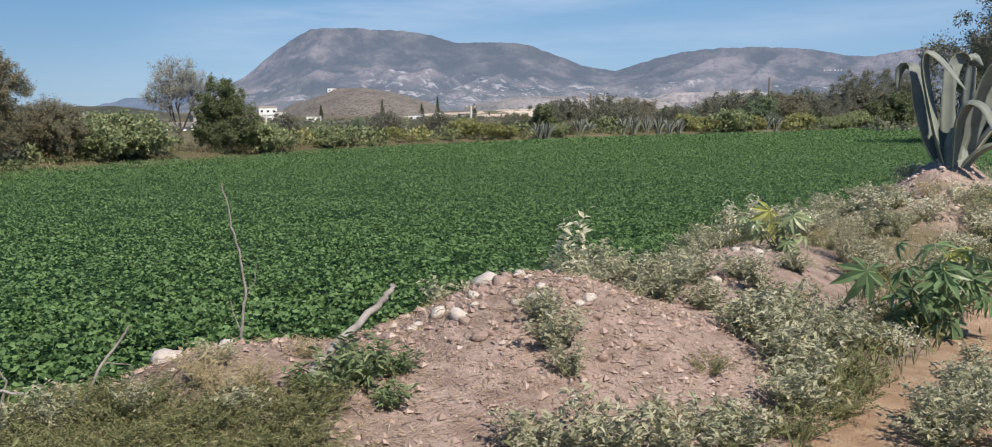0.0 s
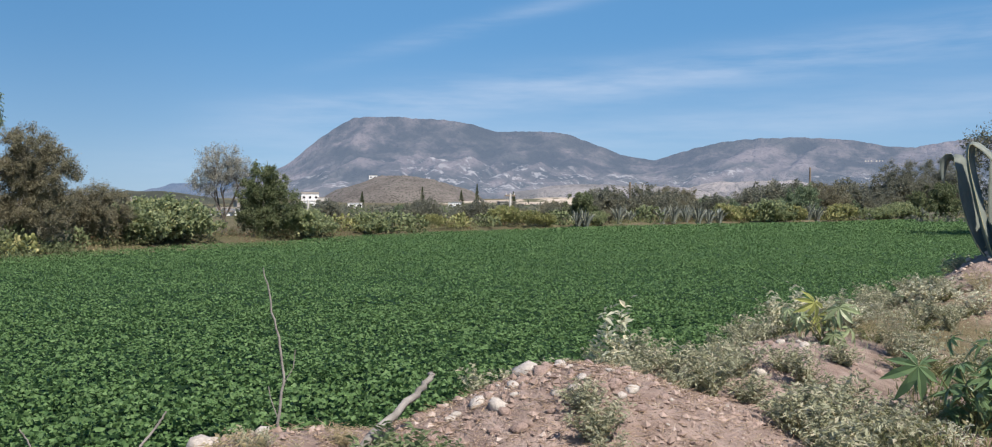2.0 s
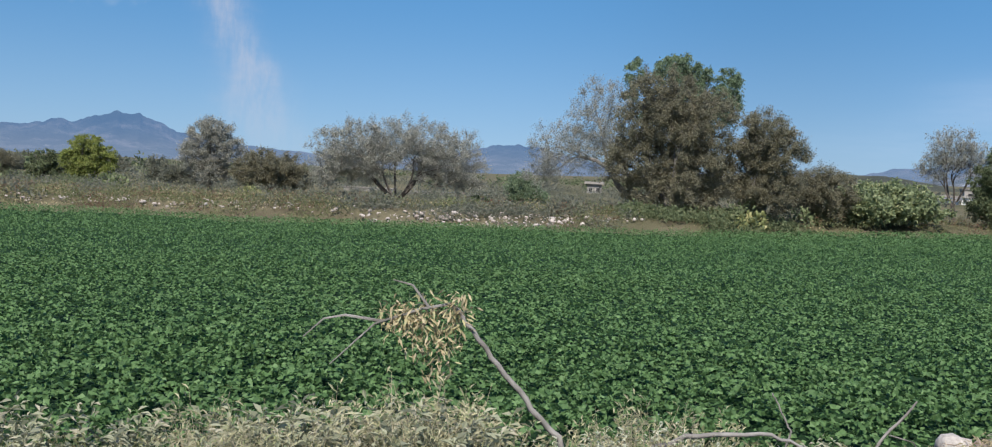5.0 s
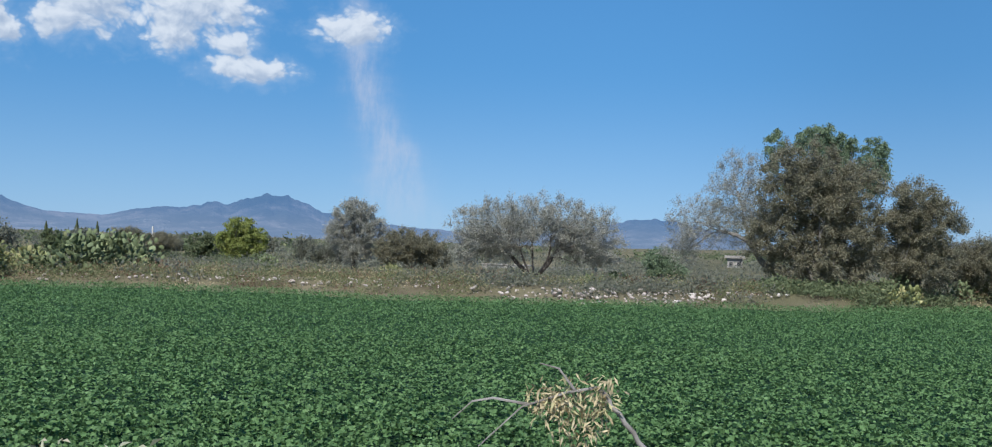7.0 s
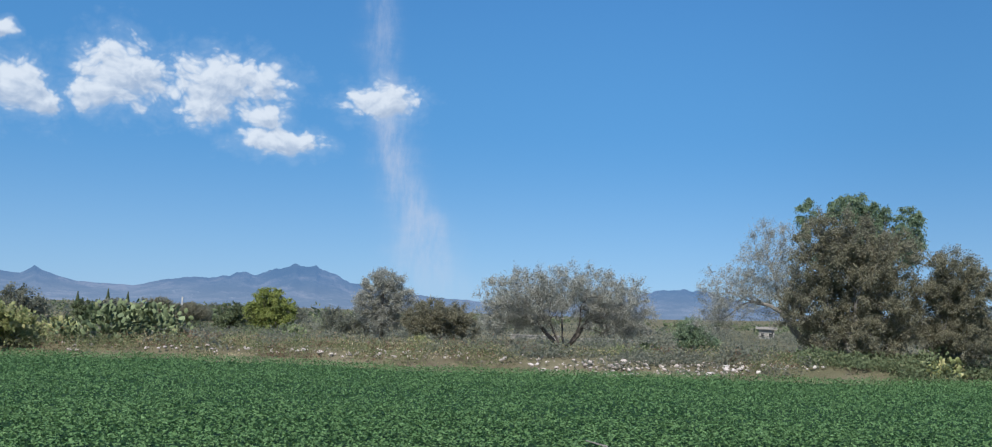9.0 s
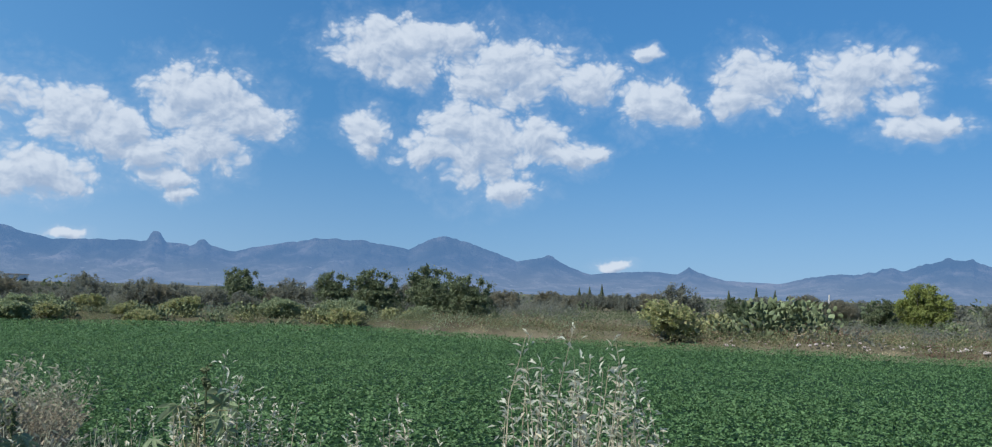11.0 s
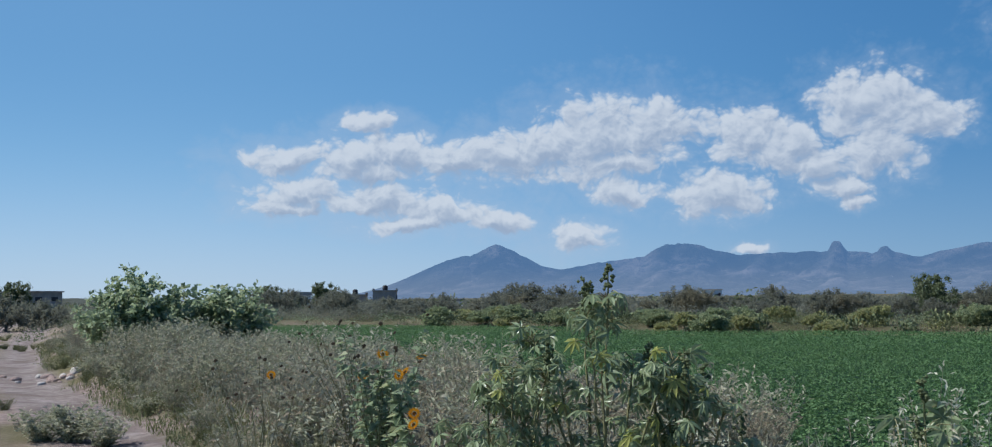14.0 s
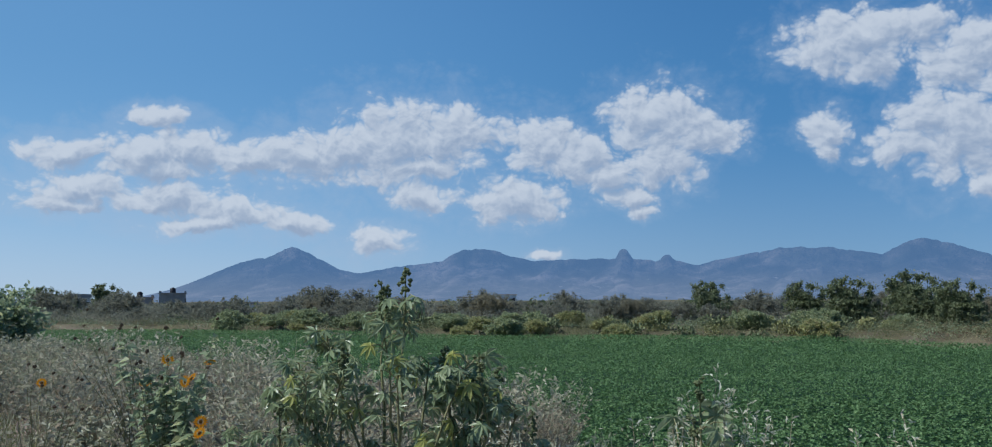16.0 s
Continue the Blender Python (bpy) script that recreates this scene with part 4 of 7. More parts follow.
def pear(seed, tall, wide, label, many=200, mat=None, apart=False):
    """A mounded prickly pear: oval pads growing from one another in several heads."""
    r = np.random.default_rng(seed)
    top = new("prickly_pear")
    tagged(top, label, "cactus")
    a = np.arange(10) / 10 * 2 * np.pi
    rim = np.stack([0.36 * np.cos(a) * (1 + 0.12 * np.sin(a)), np.zeros(10), 0.5 + 0.5 * np.sin(a)], -1)
    pts = np.concatenate([rim, [[0, 0.075, 0.52], [0, -0.075, 0.52]]])
    faces = np.array([(k, (k + 1) % 10, 10) for k in range(10)] + [((k + 1) % 10, k, 11) for k in range(10)])
    heads = [np.array([r.normal(0, wide * 0.2), r.normal(0, wide * 0.2), tall * r.uniform(0.25, 0.5), wide * r.uniform(0.24, 0.34), tall * r.uniform(0.42, 0.6)]) for _ in range(6)]
    heads[0][:] = 0, 0, tall * 0.4, wide * 0.36, tall * 0.6
    grown = []
    for k in range(many):
        h = heads[r.integers(6)]
        d = unit(r.normal(size=3) + [0, 0, 0.35])
        d = d * (0.5 + 0.5 * r.uniform(0, 1) ** 0.5)
        b = np.array([h[0] + d[0] * h[3], h[1] + d[1] * h[3], max(h[2] + d[2] * h[4] - 0.22, -0.05)])
        size = r.uniform(0.14, 0.24)
        lean = unit(np.array([d[0] * 0.75, d[1] * 0.75, 0.75]) + r.normal(0, 0.35, 3))
        side = unit(np.cross(lean, unit(r.normal(size=3))))
        m = np.stack([side, np.cross(lean, side), lean], 1)
        grown.append((b, m, size))
    if apart:
        one = Shape().add(pts, faces).mesh("pad", mat or PAD_SKIN)
        for b, m, size in grown:
            ob = new("pad", one)
            ob.parent = top
            ob.matrix_basis = Matrix.Translation(b) @ Matrix(m.tolist()).to_4x4() @ Matrix.Diagonal((size, size, size, 1))
    else:
        g = Shape()
        for b, m, size in grown:
            g.add(b + (pts * size) @ m.T, faces)
        tagged(part("cactus_body", g, mat or PAD_SKIN, top), kind="stuff")
    return top


def agave_leaf_mesh(length, wide, bend, seed, fold_at=0.0):
    """A thick trough-shaped leaf; fold_at is where its end topples over."""
    r = np.random.default_rng(seed)
    s = np.linspace(0, 1, 13)
    ang = bend * s ** 1.5 + (step(s, fold_at - 0.06, fold_at + 0.14) * 2.3 if fold_at else 0)
    dl = length / 12
    x = np.concatenate([[0], np.cumsum(np.sin(ang[1:]) * dl)])
    z = np.concatenate([[0], np.cumsum(np.cos(ang[1:]) * dl)])
    w = wide * np.interp(s, [0, 0.15, 0.45, 0.75, 0.93, 1], [0.75, 0.8, 1.0, 0.8, 0.35, 0.02])
    nx, nz = -np.cos(ang), np.sin(ang)
    thick = 0.045 * np.interp(s, [0, 0.5, 1], [1.4, 0.8, 0.15])
    g = Shape()
    rows = []
    for k in range(13):
        for v, lift, t in ((-0.5, 0.30, 0.25), (-0.26, 0.06, 1), (0, 0, 1), (0.26, 0.06, 1), (0.5, 0.30, 0.25)):
            rows.append((x[k] + nx[k] * lift * w[k] * 0.6, v * w[k], z[k] + nz[k] * lift * w[k] * 0.6))
        for v, lift, t in ((0.5, 0.30, 0.25), (0.2, 0.04, 1), (-0.2, 0.04, 1), (-0.5, 0.30, 0.25)):
            rows.append((x[k] + nx[k] * (lift * w[k] * 0.6 - thick[k] * t), v * w[k], z[k] + nz[k] * (lift * w[k] * 0.6 - thick[k] * t)))
    i, k = np.meshgrid(np.arange(12), np.arange(9), indexing="ij")
    q = np.stack([i * 9 + k, i * 9 + (k + 1) % 9, (i + 1) * 9 + (k + 1) % 9, (i + 1) * 9 + k], -1).reshape(-1, 4)
    edge = np.isin(k.ravel(), (4, 8))
    g.add(np.array(rows), q[~edge])
    g.faces.append((q[edge] + 0, 1))
    return g.mesh("leaf", [AGAVE_SKIN, AGAVE_EDGE], True)


def agave(x, y, tall, leaves, seed, label, wide=0.2, folded=0.5, sink=0.05, spread=0.55):
    r = np.random.default_rng(seed)
    top = thing("agave", x, y, on_ground(x, y) - sink, label=label, category="agave")
    for k in range(leaves):
        ring = k / leaves
        bend = (0.15 + spread * ring) * r.uniform(0.8, 1.2)
        fold = r.uniform(0.55, 0.72) if r.uniform() < folded and ring > 0.25 else 0.0
        ob = new("leaf", agave_leaf_mesh(tall * r.uniform(0.95, 1.2) * (1.25 if fold else 1.0), wide * r.uniform(0.85, 1.15), bend, seed * 50 + k, fold))
        ob.parent = top
        ob.matrix_basis = Matrix.Rotation(k * 2.4 + r.normal(0, 0.2), 4, "Z") @ Matrix.Translation((0.07 + 0.09 * ring, 0, -0.06)) @ Matrix.Rotation(0.10 + 0.30 * ring, 4, "Y")
    core = Shape()
    tube(core, np.array([[0, 0, -0.15], [0, 0, 0.1], [0, 0, 0.4], [0, 0, tall * 0.75]]), np.array([0.2, 0.18, 0.1, 0.015]), 8)
    part("heart", core, AGAVE_SKIN, top, smooth=True)
    return top


# ---- stones ----
def stone_mesh(seed, mat):
    r = np.random.default_rng(seed)
    bm = bmesh.new()
    bmesh.ops.create_icosphere(bm, subdivisions=2, radius=1.0)
    flat_by = (r.uniform(0.75, 1.15), r.uniform(0.65, 0.95), r.uniform(0.5, 0.75))
    for v in bm.verts:
        k = 1 + 0.34 * (noise.noise(v.co * 1.1 + Vector((seed * 7.1, 0, 0)))) + 0.1 * noise.noise(v.co * 2.7 + Vector((0, seed * 3.3, 0)))
        v.co = Vector((v.co.x * flat_by[0] * k, v.co.y * flat_by[1] * k, v.co.z * flat_by[2] * k))
    me = bpy.data.meshes.new("stone")
    bm.to_mesh(me)
    bm.free()
    me.materials.append(mat)
    for f in me.polygons:
        f.use_smooth = True
    return me


GREY_STONES = [stone_mesh(k, STONE) for k in range(6)]
WHITE_STONES = [stone_mesh(20 + k, PALE_STONE) for k in range(4)]
rs = random.Random(4)


def stone(x, y, size, pale=False, label="rounded grey brown stone lying on dry soil", group="stones on the bank"):
    ob = new("stone", rs.choice(WHITE_STONES if pale else GREY_STONES))
    ob.matrix_basis = Matrix.Translation((x, y, on_ground(x, y) + size * 0.12)) @ Euler((rs.uniform(-0.4, 0.4), rs.uniform(-0.4, 0.4), rs.uniform(0, 6.3))).to_matrix().to_4x4() @ Matrix.Diagonal((size, size, size, 1))
    return tagged(ob, label, "stone", group)


stone(-1.59, 4.64, 0.08, True, "smooth white round stone at the field's edge")
stone(-1.45, 4.75, 0.04)
stone(-1.33, 4.72, 0.045, True)
stone(-0.06, 5.78, 0.085, True, "large pale grey stone on top of the mound")
stone(0.02, 5.62, 0.06)
for k in range(150):
    a, d = rs.uniform(0, 6.3), abs(rs.gauss(0, 1.0))
    x, y = 0.4 + 1.0 * d * math.cos(a), 5.35 + 0.8 * d * math.sin(a)
    if beside(x, y) < -0.25 and beside(x, y) > -3.2:
        stone(x, y, 0.009 + 0.036 * rs.random() ** 4, rs.random() < 0.1)
for k in range(20):
    t = rs.random()
    x, y = -0.55 + 0.9 * t + rs.gauss(0, 0.07), 5.35 + 0.55 * t + rs.gauss(0, 0.1)
    stone(x, y, 0.016 + 0.03 * rs.random() ** 2, rs.random() < 0.3)
for k in range(34):
    t = rs.random()
    stone(-0.5 + 1.1 * t + rs.gauss(0, 0.14), 5.2 + 0.6 * t + rs.gauss(0, 0.25), 0.026 + 0.028 * rs.random() ** 2, rs.random() < 0.55)
for k in range(26):
    x, y = 2.1 + rs.gauss(0, 0.6), 8.2 + rs.gauss(0, 0.6)
    stone(x, y, 0.02 + 0.04 * rs.random(), rs.random() < 0.3)
for k in range(40):
    x, y = -11.3 + rs.gauss(0, 0.4), -19.2 + rs.gauss(0, 0.9)
    stone(x, y, 0.04 + 0.12 * rs.random() ** 2, rs.random() < 0.5, "pale stone beside the dirt track", "stones beside the track")
# rubble tipped along the far side of the field
rubble = Shape()
rubble_cells = [np.array([v.co for v in me.vertices]) for me in WHITE_STONES]
rubble_faces = [np.array([f.vertices[:] for f in me.polygons]) for me in WHITE_STONES]
for k in range(650):
    b = rs.choice((rs.uniform(34, 66), rs.uniform(36, 50), rs.uniform(55, 76), rs.uniform(38, 47)))
    reach = float(np.interp(b, FAR_BEARING, FAR_REACH)) + 0.9 + abs(rs.gauss(0, 0.8))
    x, y, size, q = -math.sin(radians(b)) * reach, math.cos(radians(b)) * reach, 0.02 + 0.075 * rs.random() ** 3.5, rs.randrange(4)
    turn = np.array(Euler((rs.uniform(-0.5, 0.5), rs.uniform(-0.5, 0.5), rs.uniform(0, 6.3))).to_matrix())
    rubble.add(rubble_cells[q] * size @ turn.T + np.array([x, y, on_ground(x, y) + size * 0.2]), rubble_faces[q])
tagged(part("rubble", rubble, rough_material("rubble", (0.34, 0.285, 0.25), (0.58, 0.52, 0.47), 2.0, 30.0, 0.9, 0.003), smooth=True), "white rubble tipped along the field's far side", "rubble", kind="stuff")
scree = Shape()
for k in range(130):
    x, y, size, q = 6.1 + rs.gauss(0, 0.75), 12.9 + rs.gauss(0, 0.6), 0.018 + 0.05 * rs.random() ** 2.5, rs.randrange(4)
    turn = np.array(Euler((rs.uniform(-0.5, 0.5), rs.uniform(-0.5, 0.5), rs.uniform(0, 6.3))).to_matrix())
    scree.add(rubble_cells[q] * size @ turn.T + np.array([x, y, on_ground(x, y) + size * 0.2]), rubble_faces[q])
tagged(part("broken_stone", scree, rough_material("broken_stone", (0.3, 0.235, 0.2), (0.5, 0.41, 0.36), 3.0, 40.0, 0.9, 0.003)), "pale broken stone below the large agave", "rubble", kind="stuff")

# straw and dead stems lying on the soil
straw = Shape()
r0 = np.random.default_rng(8)
n = 15000
sx, sy = r0.normal(-0.1, 1.35, n), r0.normal(5.1, 0.95, n)
ok = (beside(sx, sy) < -0.1) & (beside(sx, sy) > -3.1)
sx, sy = sx[ok], sy[ok]
sa = r0.uniform(0, 2 * np.pi, len(sx))
long_ = 0.02 + 0.12 * r0.uniform(0, 1, len(sx)) ** 2.2
kites(straw, np.stack([sx, sy, ground_height(sx, sy) + 0.008], -1), np.stack([np.cos(sa), np.sin(sa), r0.normal(0.08, 0.2, len(sx))], -1), long_, 0.0045, None, 0.05)
tagged(part("straw", straw, leaf_material("straw", (0.27, 0.19, 0.125), (0.5, 0.39, 0.27), (0.58, 0.5, 0.38), 0.12, 0.1, 0.8)), "dry straw and dead stems scattered over the soil", "straw", kind="stuff")
clods = Shape()
n = 6000
cx, cy = r0.normal(0.25, 1.25, n), r0.normal(5.35, 0.95, n)
ok = (beside(cx, cy) < 0.0) & (beside(cx, cy) > -3.1)
cx, cy = cx[ok], cy[ok]
n = len(cx)
size = 0.005 + 0.022 * r0.uniform(0, 1, n) ** 3
six = np.array([[1, 0, 0], [0, 1, 0], [-1, 0, 0], [0, -1, 0], [0, 0, 0.8], [0, 0, -0.6]])
pts = np.stack([cx, cy, ground_height(cx, cy) + size * 0.2], -1)[:, None] + (six[None] * r0.uniform(0.6, 1.3, (n, 6, 1)) + r0.normal(0, 0.2, (n, 6, 3))) * size[:, None, None]
eight = np.array([(0, 1, 4), (1, 2, 4), (2, 3, 4), (3, 0, 4), (1, 0, 5), (2, 1, 5), (3, 2, 5), (0, 3, 5)])
clods.add(pts.reshape(-1, 3), (np.arange(n)[:, None, None] * 6 + eight[None]).reshape(-1, 3))
tagged(part("clods", clods, leaf_material("clod", (0.22, 0.16, 0.13), (0.42, 0.325, 0.28), (0.5, 0.42, 0.37), 0.08, 0.0, 0.95)), "small clods and grit on the loose soil", "soil", kind="stuff")

# ---- dead wood ----
def dead_wood(name, path, radii, label, twigs=()):
    base = Vector(path[0])
    top = new(name)
    top.matrix_basis = Matrix.Translation(base)
    tagged(top, label, "branch")
    g = Shape()
    p = np.array(path) - np.array(base)
    s, f = np.linspace(0, 1, len(p)), np.linspace(0, 1, 4 * len(p))
    wob = np.random.default_rng(len(path)).normal(0, radii[0] * 0.35, (len(f), 3))
    tube(g, np.stack([np.interp(f, s, p[:, i]) for i in range(3)], -1) + wob, np.interp(f, s, radii), 7)
    part("limb", g, GREY_WOOD, top, smooth=True)
    for tw in twigs:
        h = Shape()
        q = np.array(tw) - np.array(base)
        tube(h, q, np.linspace(radii[-1] * 0.9, 0.0025, len(q)), 5)
        part("twig", h, GREY_WOOD, top)
    return top


dead_wood("dead_branch", [(-0.95, 4.5, 0.22), (-0.88, 4.64, 0.36), (-0.76, 4.9, 0.46), (-0.66, 5.1, 0.54), (-0.58, 5.25, 0.62), (-0.555, 5.28, 0.66)], [0.024, 0.024, 0.021, 0.020, 0.017, 0.011], "weathered grey dead branch leaning out of the bank", [[(-0.86, 4.68, 0.37), (-0.78, 4.7, 0.36), (-0.66, 4.78, 0.42)], [(-0.8, 4.8, 0.42), (-0.84, 4.78, 0.3), (-0.95, 4.66, 0.24)]])
dead_wood("dead_branch", [(-2.68, 3.34, 0.2), (-2.75, 3.29, 0.4), (-2.88, 3.2, 0.58), (-3.01, 3.13, 0.73), (-3.13, 3.07, 0.9), (-3.18, 3.04, 0.955)], [0.015, 0.014, 0.013, 0.012, 0.01, 0.008], "bent grey dry branch with hanging withered leaves", [[(-3.18, 3.04, 0.955), (-3.27, 2.95, 0.93), (-3.4, 2.8, 0.86), (-3.53, 2.67, 0.68)], [(-3.38, 2.83, 0.87), (-3.5, 2.72, 0.89), (-3.57, 2.66, 0.87), (-3.63, 2.6, 0.79)], [(-3.25, 2.97, 0.94), (-3.3, 2.92, 1.03), (-3.36, 2.86, 1.05)]])
dead_wood("dry_twig", [(-1.28, 4.83, 0.3), (-1.28, 4.83, 0.51), (-1.25, 4.84, 0.68), (-1.27, 4.84, 0.85), (-1.31, 4.83, 1.05), (-1.345, 4.82, 1.25)], [0.009, 0.008, 0.007, 0.006, 0.005, 0.003], "thin upright dry twig at the field's edge", [[(-1.26, 4.84, 0.66), (-1.21, 4.86, 0.75), (-1.2, 4.86, 0.84)], [(-1.28, 4.83, 0.5), (-1.32, 4.84, 0.6), (-1.33, 4.84, 0.66)]])
dead_wood("dry_twig", [(-1.9, 4.3, 0.2), (-1.83, 4.4, 0.42), (-1.75, 4.5, 0.55), (-1.72, 4.52, 0.6)], [0.008, 0.007, 0.006, 0.004], "short curled dry twig among weeds", [[(-1.8, 4.42, 0.45), (-1.72, 4.5, 0.42), (-1.66, 4.52, 0.33)]])
dead_wood("dry_twig", [(-2.25, 4.25, 0.15), (-2.2, 4.3, 0.4), (-2.26, 4.3, 0.5), (-2.3, 4.3, 0.56)], [0.006, 0.005, 0.004, 0.003], "short curled dry twig among weeds", [])
dead_wood("dead_branch", [(-2.6, 3.45, 0.3), (-2.35, 3.62, 0.46), (-2.1, 3.8, 0.5), (-1.95, 3.95, 0.44)], [0.013, 0.011, 0.009, 0.006], "arched dry branch lying in pale weeds", [])

# withered leaves hanging from the bent branch
hang = Shape()
n = 620
t = r0.uniform(-0.1, 1, n)
fall = (0.07 + 0.26 * np.exp(-((t - 0.3) / 0.28) ** 2)) * r0.uniform(0, 1, n)
hb = np.stack([-3.16 - 0.22 * t, 3.06 - 0.2 * t, 0.985 - 0.05 * t], -1) + r0.normal(0, 0.028, (n, 3)) - np.stack([0.12 * (t - 0.3) * fall, np.zeros(n), fall], -1)
kites(hang, hb, np.stack([r0.normal(0, 0.75, n), r0.normal(0, 0.75, n), r0.normal(-0.7, 0.7, n)], -1), r0.uniform(0.03, 0.06, n), 0.011, unit(r0.normal(size=(n, 3))), 0.1)
wither = thing("withered_leaves", -3.25, 2.98, 0.8, label="bunch of withered straw coloured leaves hanging from a branch", category="leaves")
hang.points = [p - np.array([-3.25, 2.98, 0.8]) for p in hang.points]
tagged(part("foliage", hang, DRY_LEAF, wither), kind="stuff")

# ---- weeds along the bank ----
P_GREY = herb("grey_weed", 1, 34, 0.40, 0.34, 0.064, 0.35, 32, GREY_LEAF, STEM, "low grey green leafy weed on the bank")
P_GREY2 = herb("grey_weed", 2, 30, 0.52, 0.28, 0.066, 0.32, 28, GREY_LEAF, STEM, "bushy grey green weed with narrow leaves")
P_GREEN = herb("green_weed", 3, 46, 0.26, 0.36, 0.035, 0.22, 46, WEED_LEAF, STEM, "low feathery olive green weed")
P_BROAD = herb("leafy_weed", 4, 22, 0.30, 0.24, 0.085, 0.3, 22, leaf_material("lance_leaf", (0.09, 0.14, 0.06), (0.22, 0.28, 0.14), (0.3, 0.33, 0.18), 0.12, 0.35), STEM, "dark green weed with lance shaped leaves")
P_DRY = herb("dry_weed", 5, 46, 0.46, 0.34, 0.05, 0.12, 24, DRY_LEAF, DRY_STEM, "straw coloured dry weed with curled leaves", droop=0.5, rise=0.2, curl=0.6)
P_PALE = herb("pale_weed", 6, 11, 1.25, 0.24, 0.051, 0.27, 46, PALE_LEAF, DRY_STEM, "tall pale whitish weed with sparse upright stems", bare=0.3, thick=0.0075, rise=0.7)
P_PALE2 = herb("pale_weed", 7, 30, 0.5, 0.3, 0.038, 0.24, 30, PALE_LEAF, DRY_STEM, "low pale silvery weed with dry stems", rise=0.6)
P_DULL = herb("dull_weed", 8, 48, 0.62, 0.44, 0.052, 0.32, 27, DULL_LEAF, DRY_STEM, "greyish brown seeding weed thicket", rise=0.9)
P_DULL2 = herb("dull_weed", 9, 40, 0.78, 0.36, 0.054, 0.32, 25, GREY_LEAF, DRY_STEM, "tall greyish weed with small leaves", rise=0.8)
P_GRASS = herb("grass_tuft", 10, 70, 0.34, 0.2, 0.12, 0.05, 5, WEED_LEAF, STEM, "tuft of olive grass", "grass", thick=0.002, rise=1.4)
P_STRAW = herb("dry_weed", 12, 20, 0.6, 0.3, 0.052, 0.2, 24, leaf_material("straw_leaf", (0.24, 0.235, 0.125), (0.56, 0.52, 0.34), (0.26, 0.29, 0.14), 0.2, 0.25, 0.8), DRY_STEM, "upright straw coloured weed with thin dry stems", rise=0.8, curl=0.5)
P_RUST = herb("rusty_weed", 13, 46, 0.55, 0.42, 0.042, 0.3, 28, leaf_material("rusty_weed_leaf", (0.18, 0.15, 0.1), (0.37, 0.315, 0.22), (0.3, 0.29, 0.19), 0.25, 0.3, 0.8), DRY_STEM, "reddish brown drying weed thicket", rise=0.8)
P_PALE3 = herb("pale_weed", 14, 30, 0.42, 0.36, 0.062, 0.34, 24, PALE_LEAF, DRY_STEM, "low silvery weed with oval leaves", rise=0.4)
P_SPRIG = herb("grey_weed", 15, 7, 0.8, 0.13, 0.085, 0.36, 26, PALE_LEAF, STEM, "upright silvery green leafy sprig", bare=0.3, rise=0.4)
used = set()


def grow(proto, x, y, size=1.0, tall=1.0):
    """Puts the pattern itself at its first place, and copies at the others."""
    turn = rs.uniform(0, 360)
    if proto.name in used:
        return again(proto, x, y, turn, size, None, 0.02, tall)
    used.add(proto.name)
    proto.matrix_basis = put(x, y, None, turn, 0.02)
    proto.scale = (size, size, size * tall)
    return proto


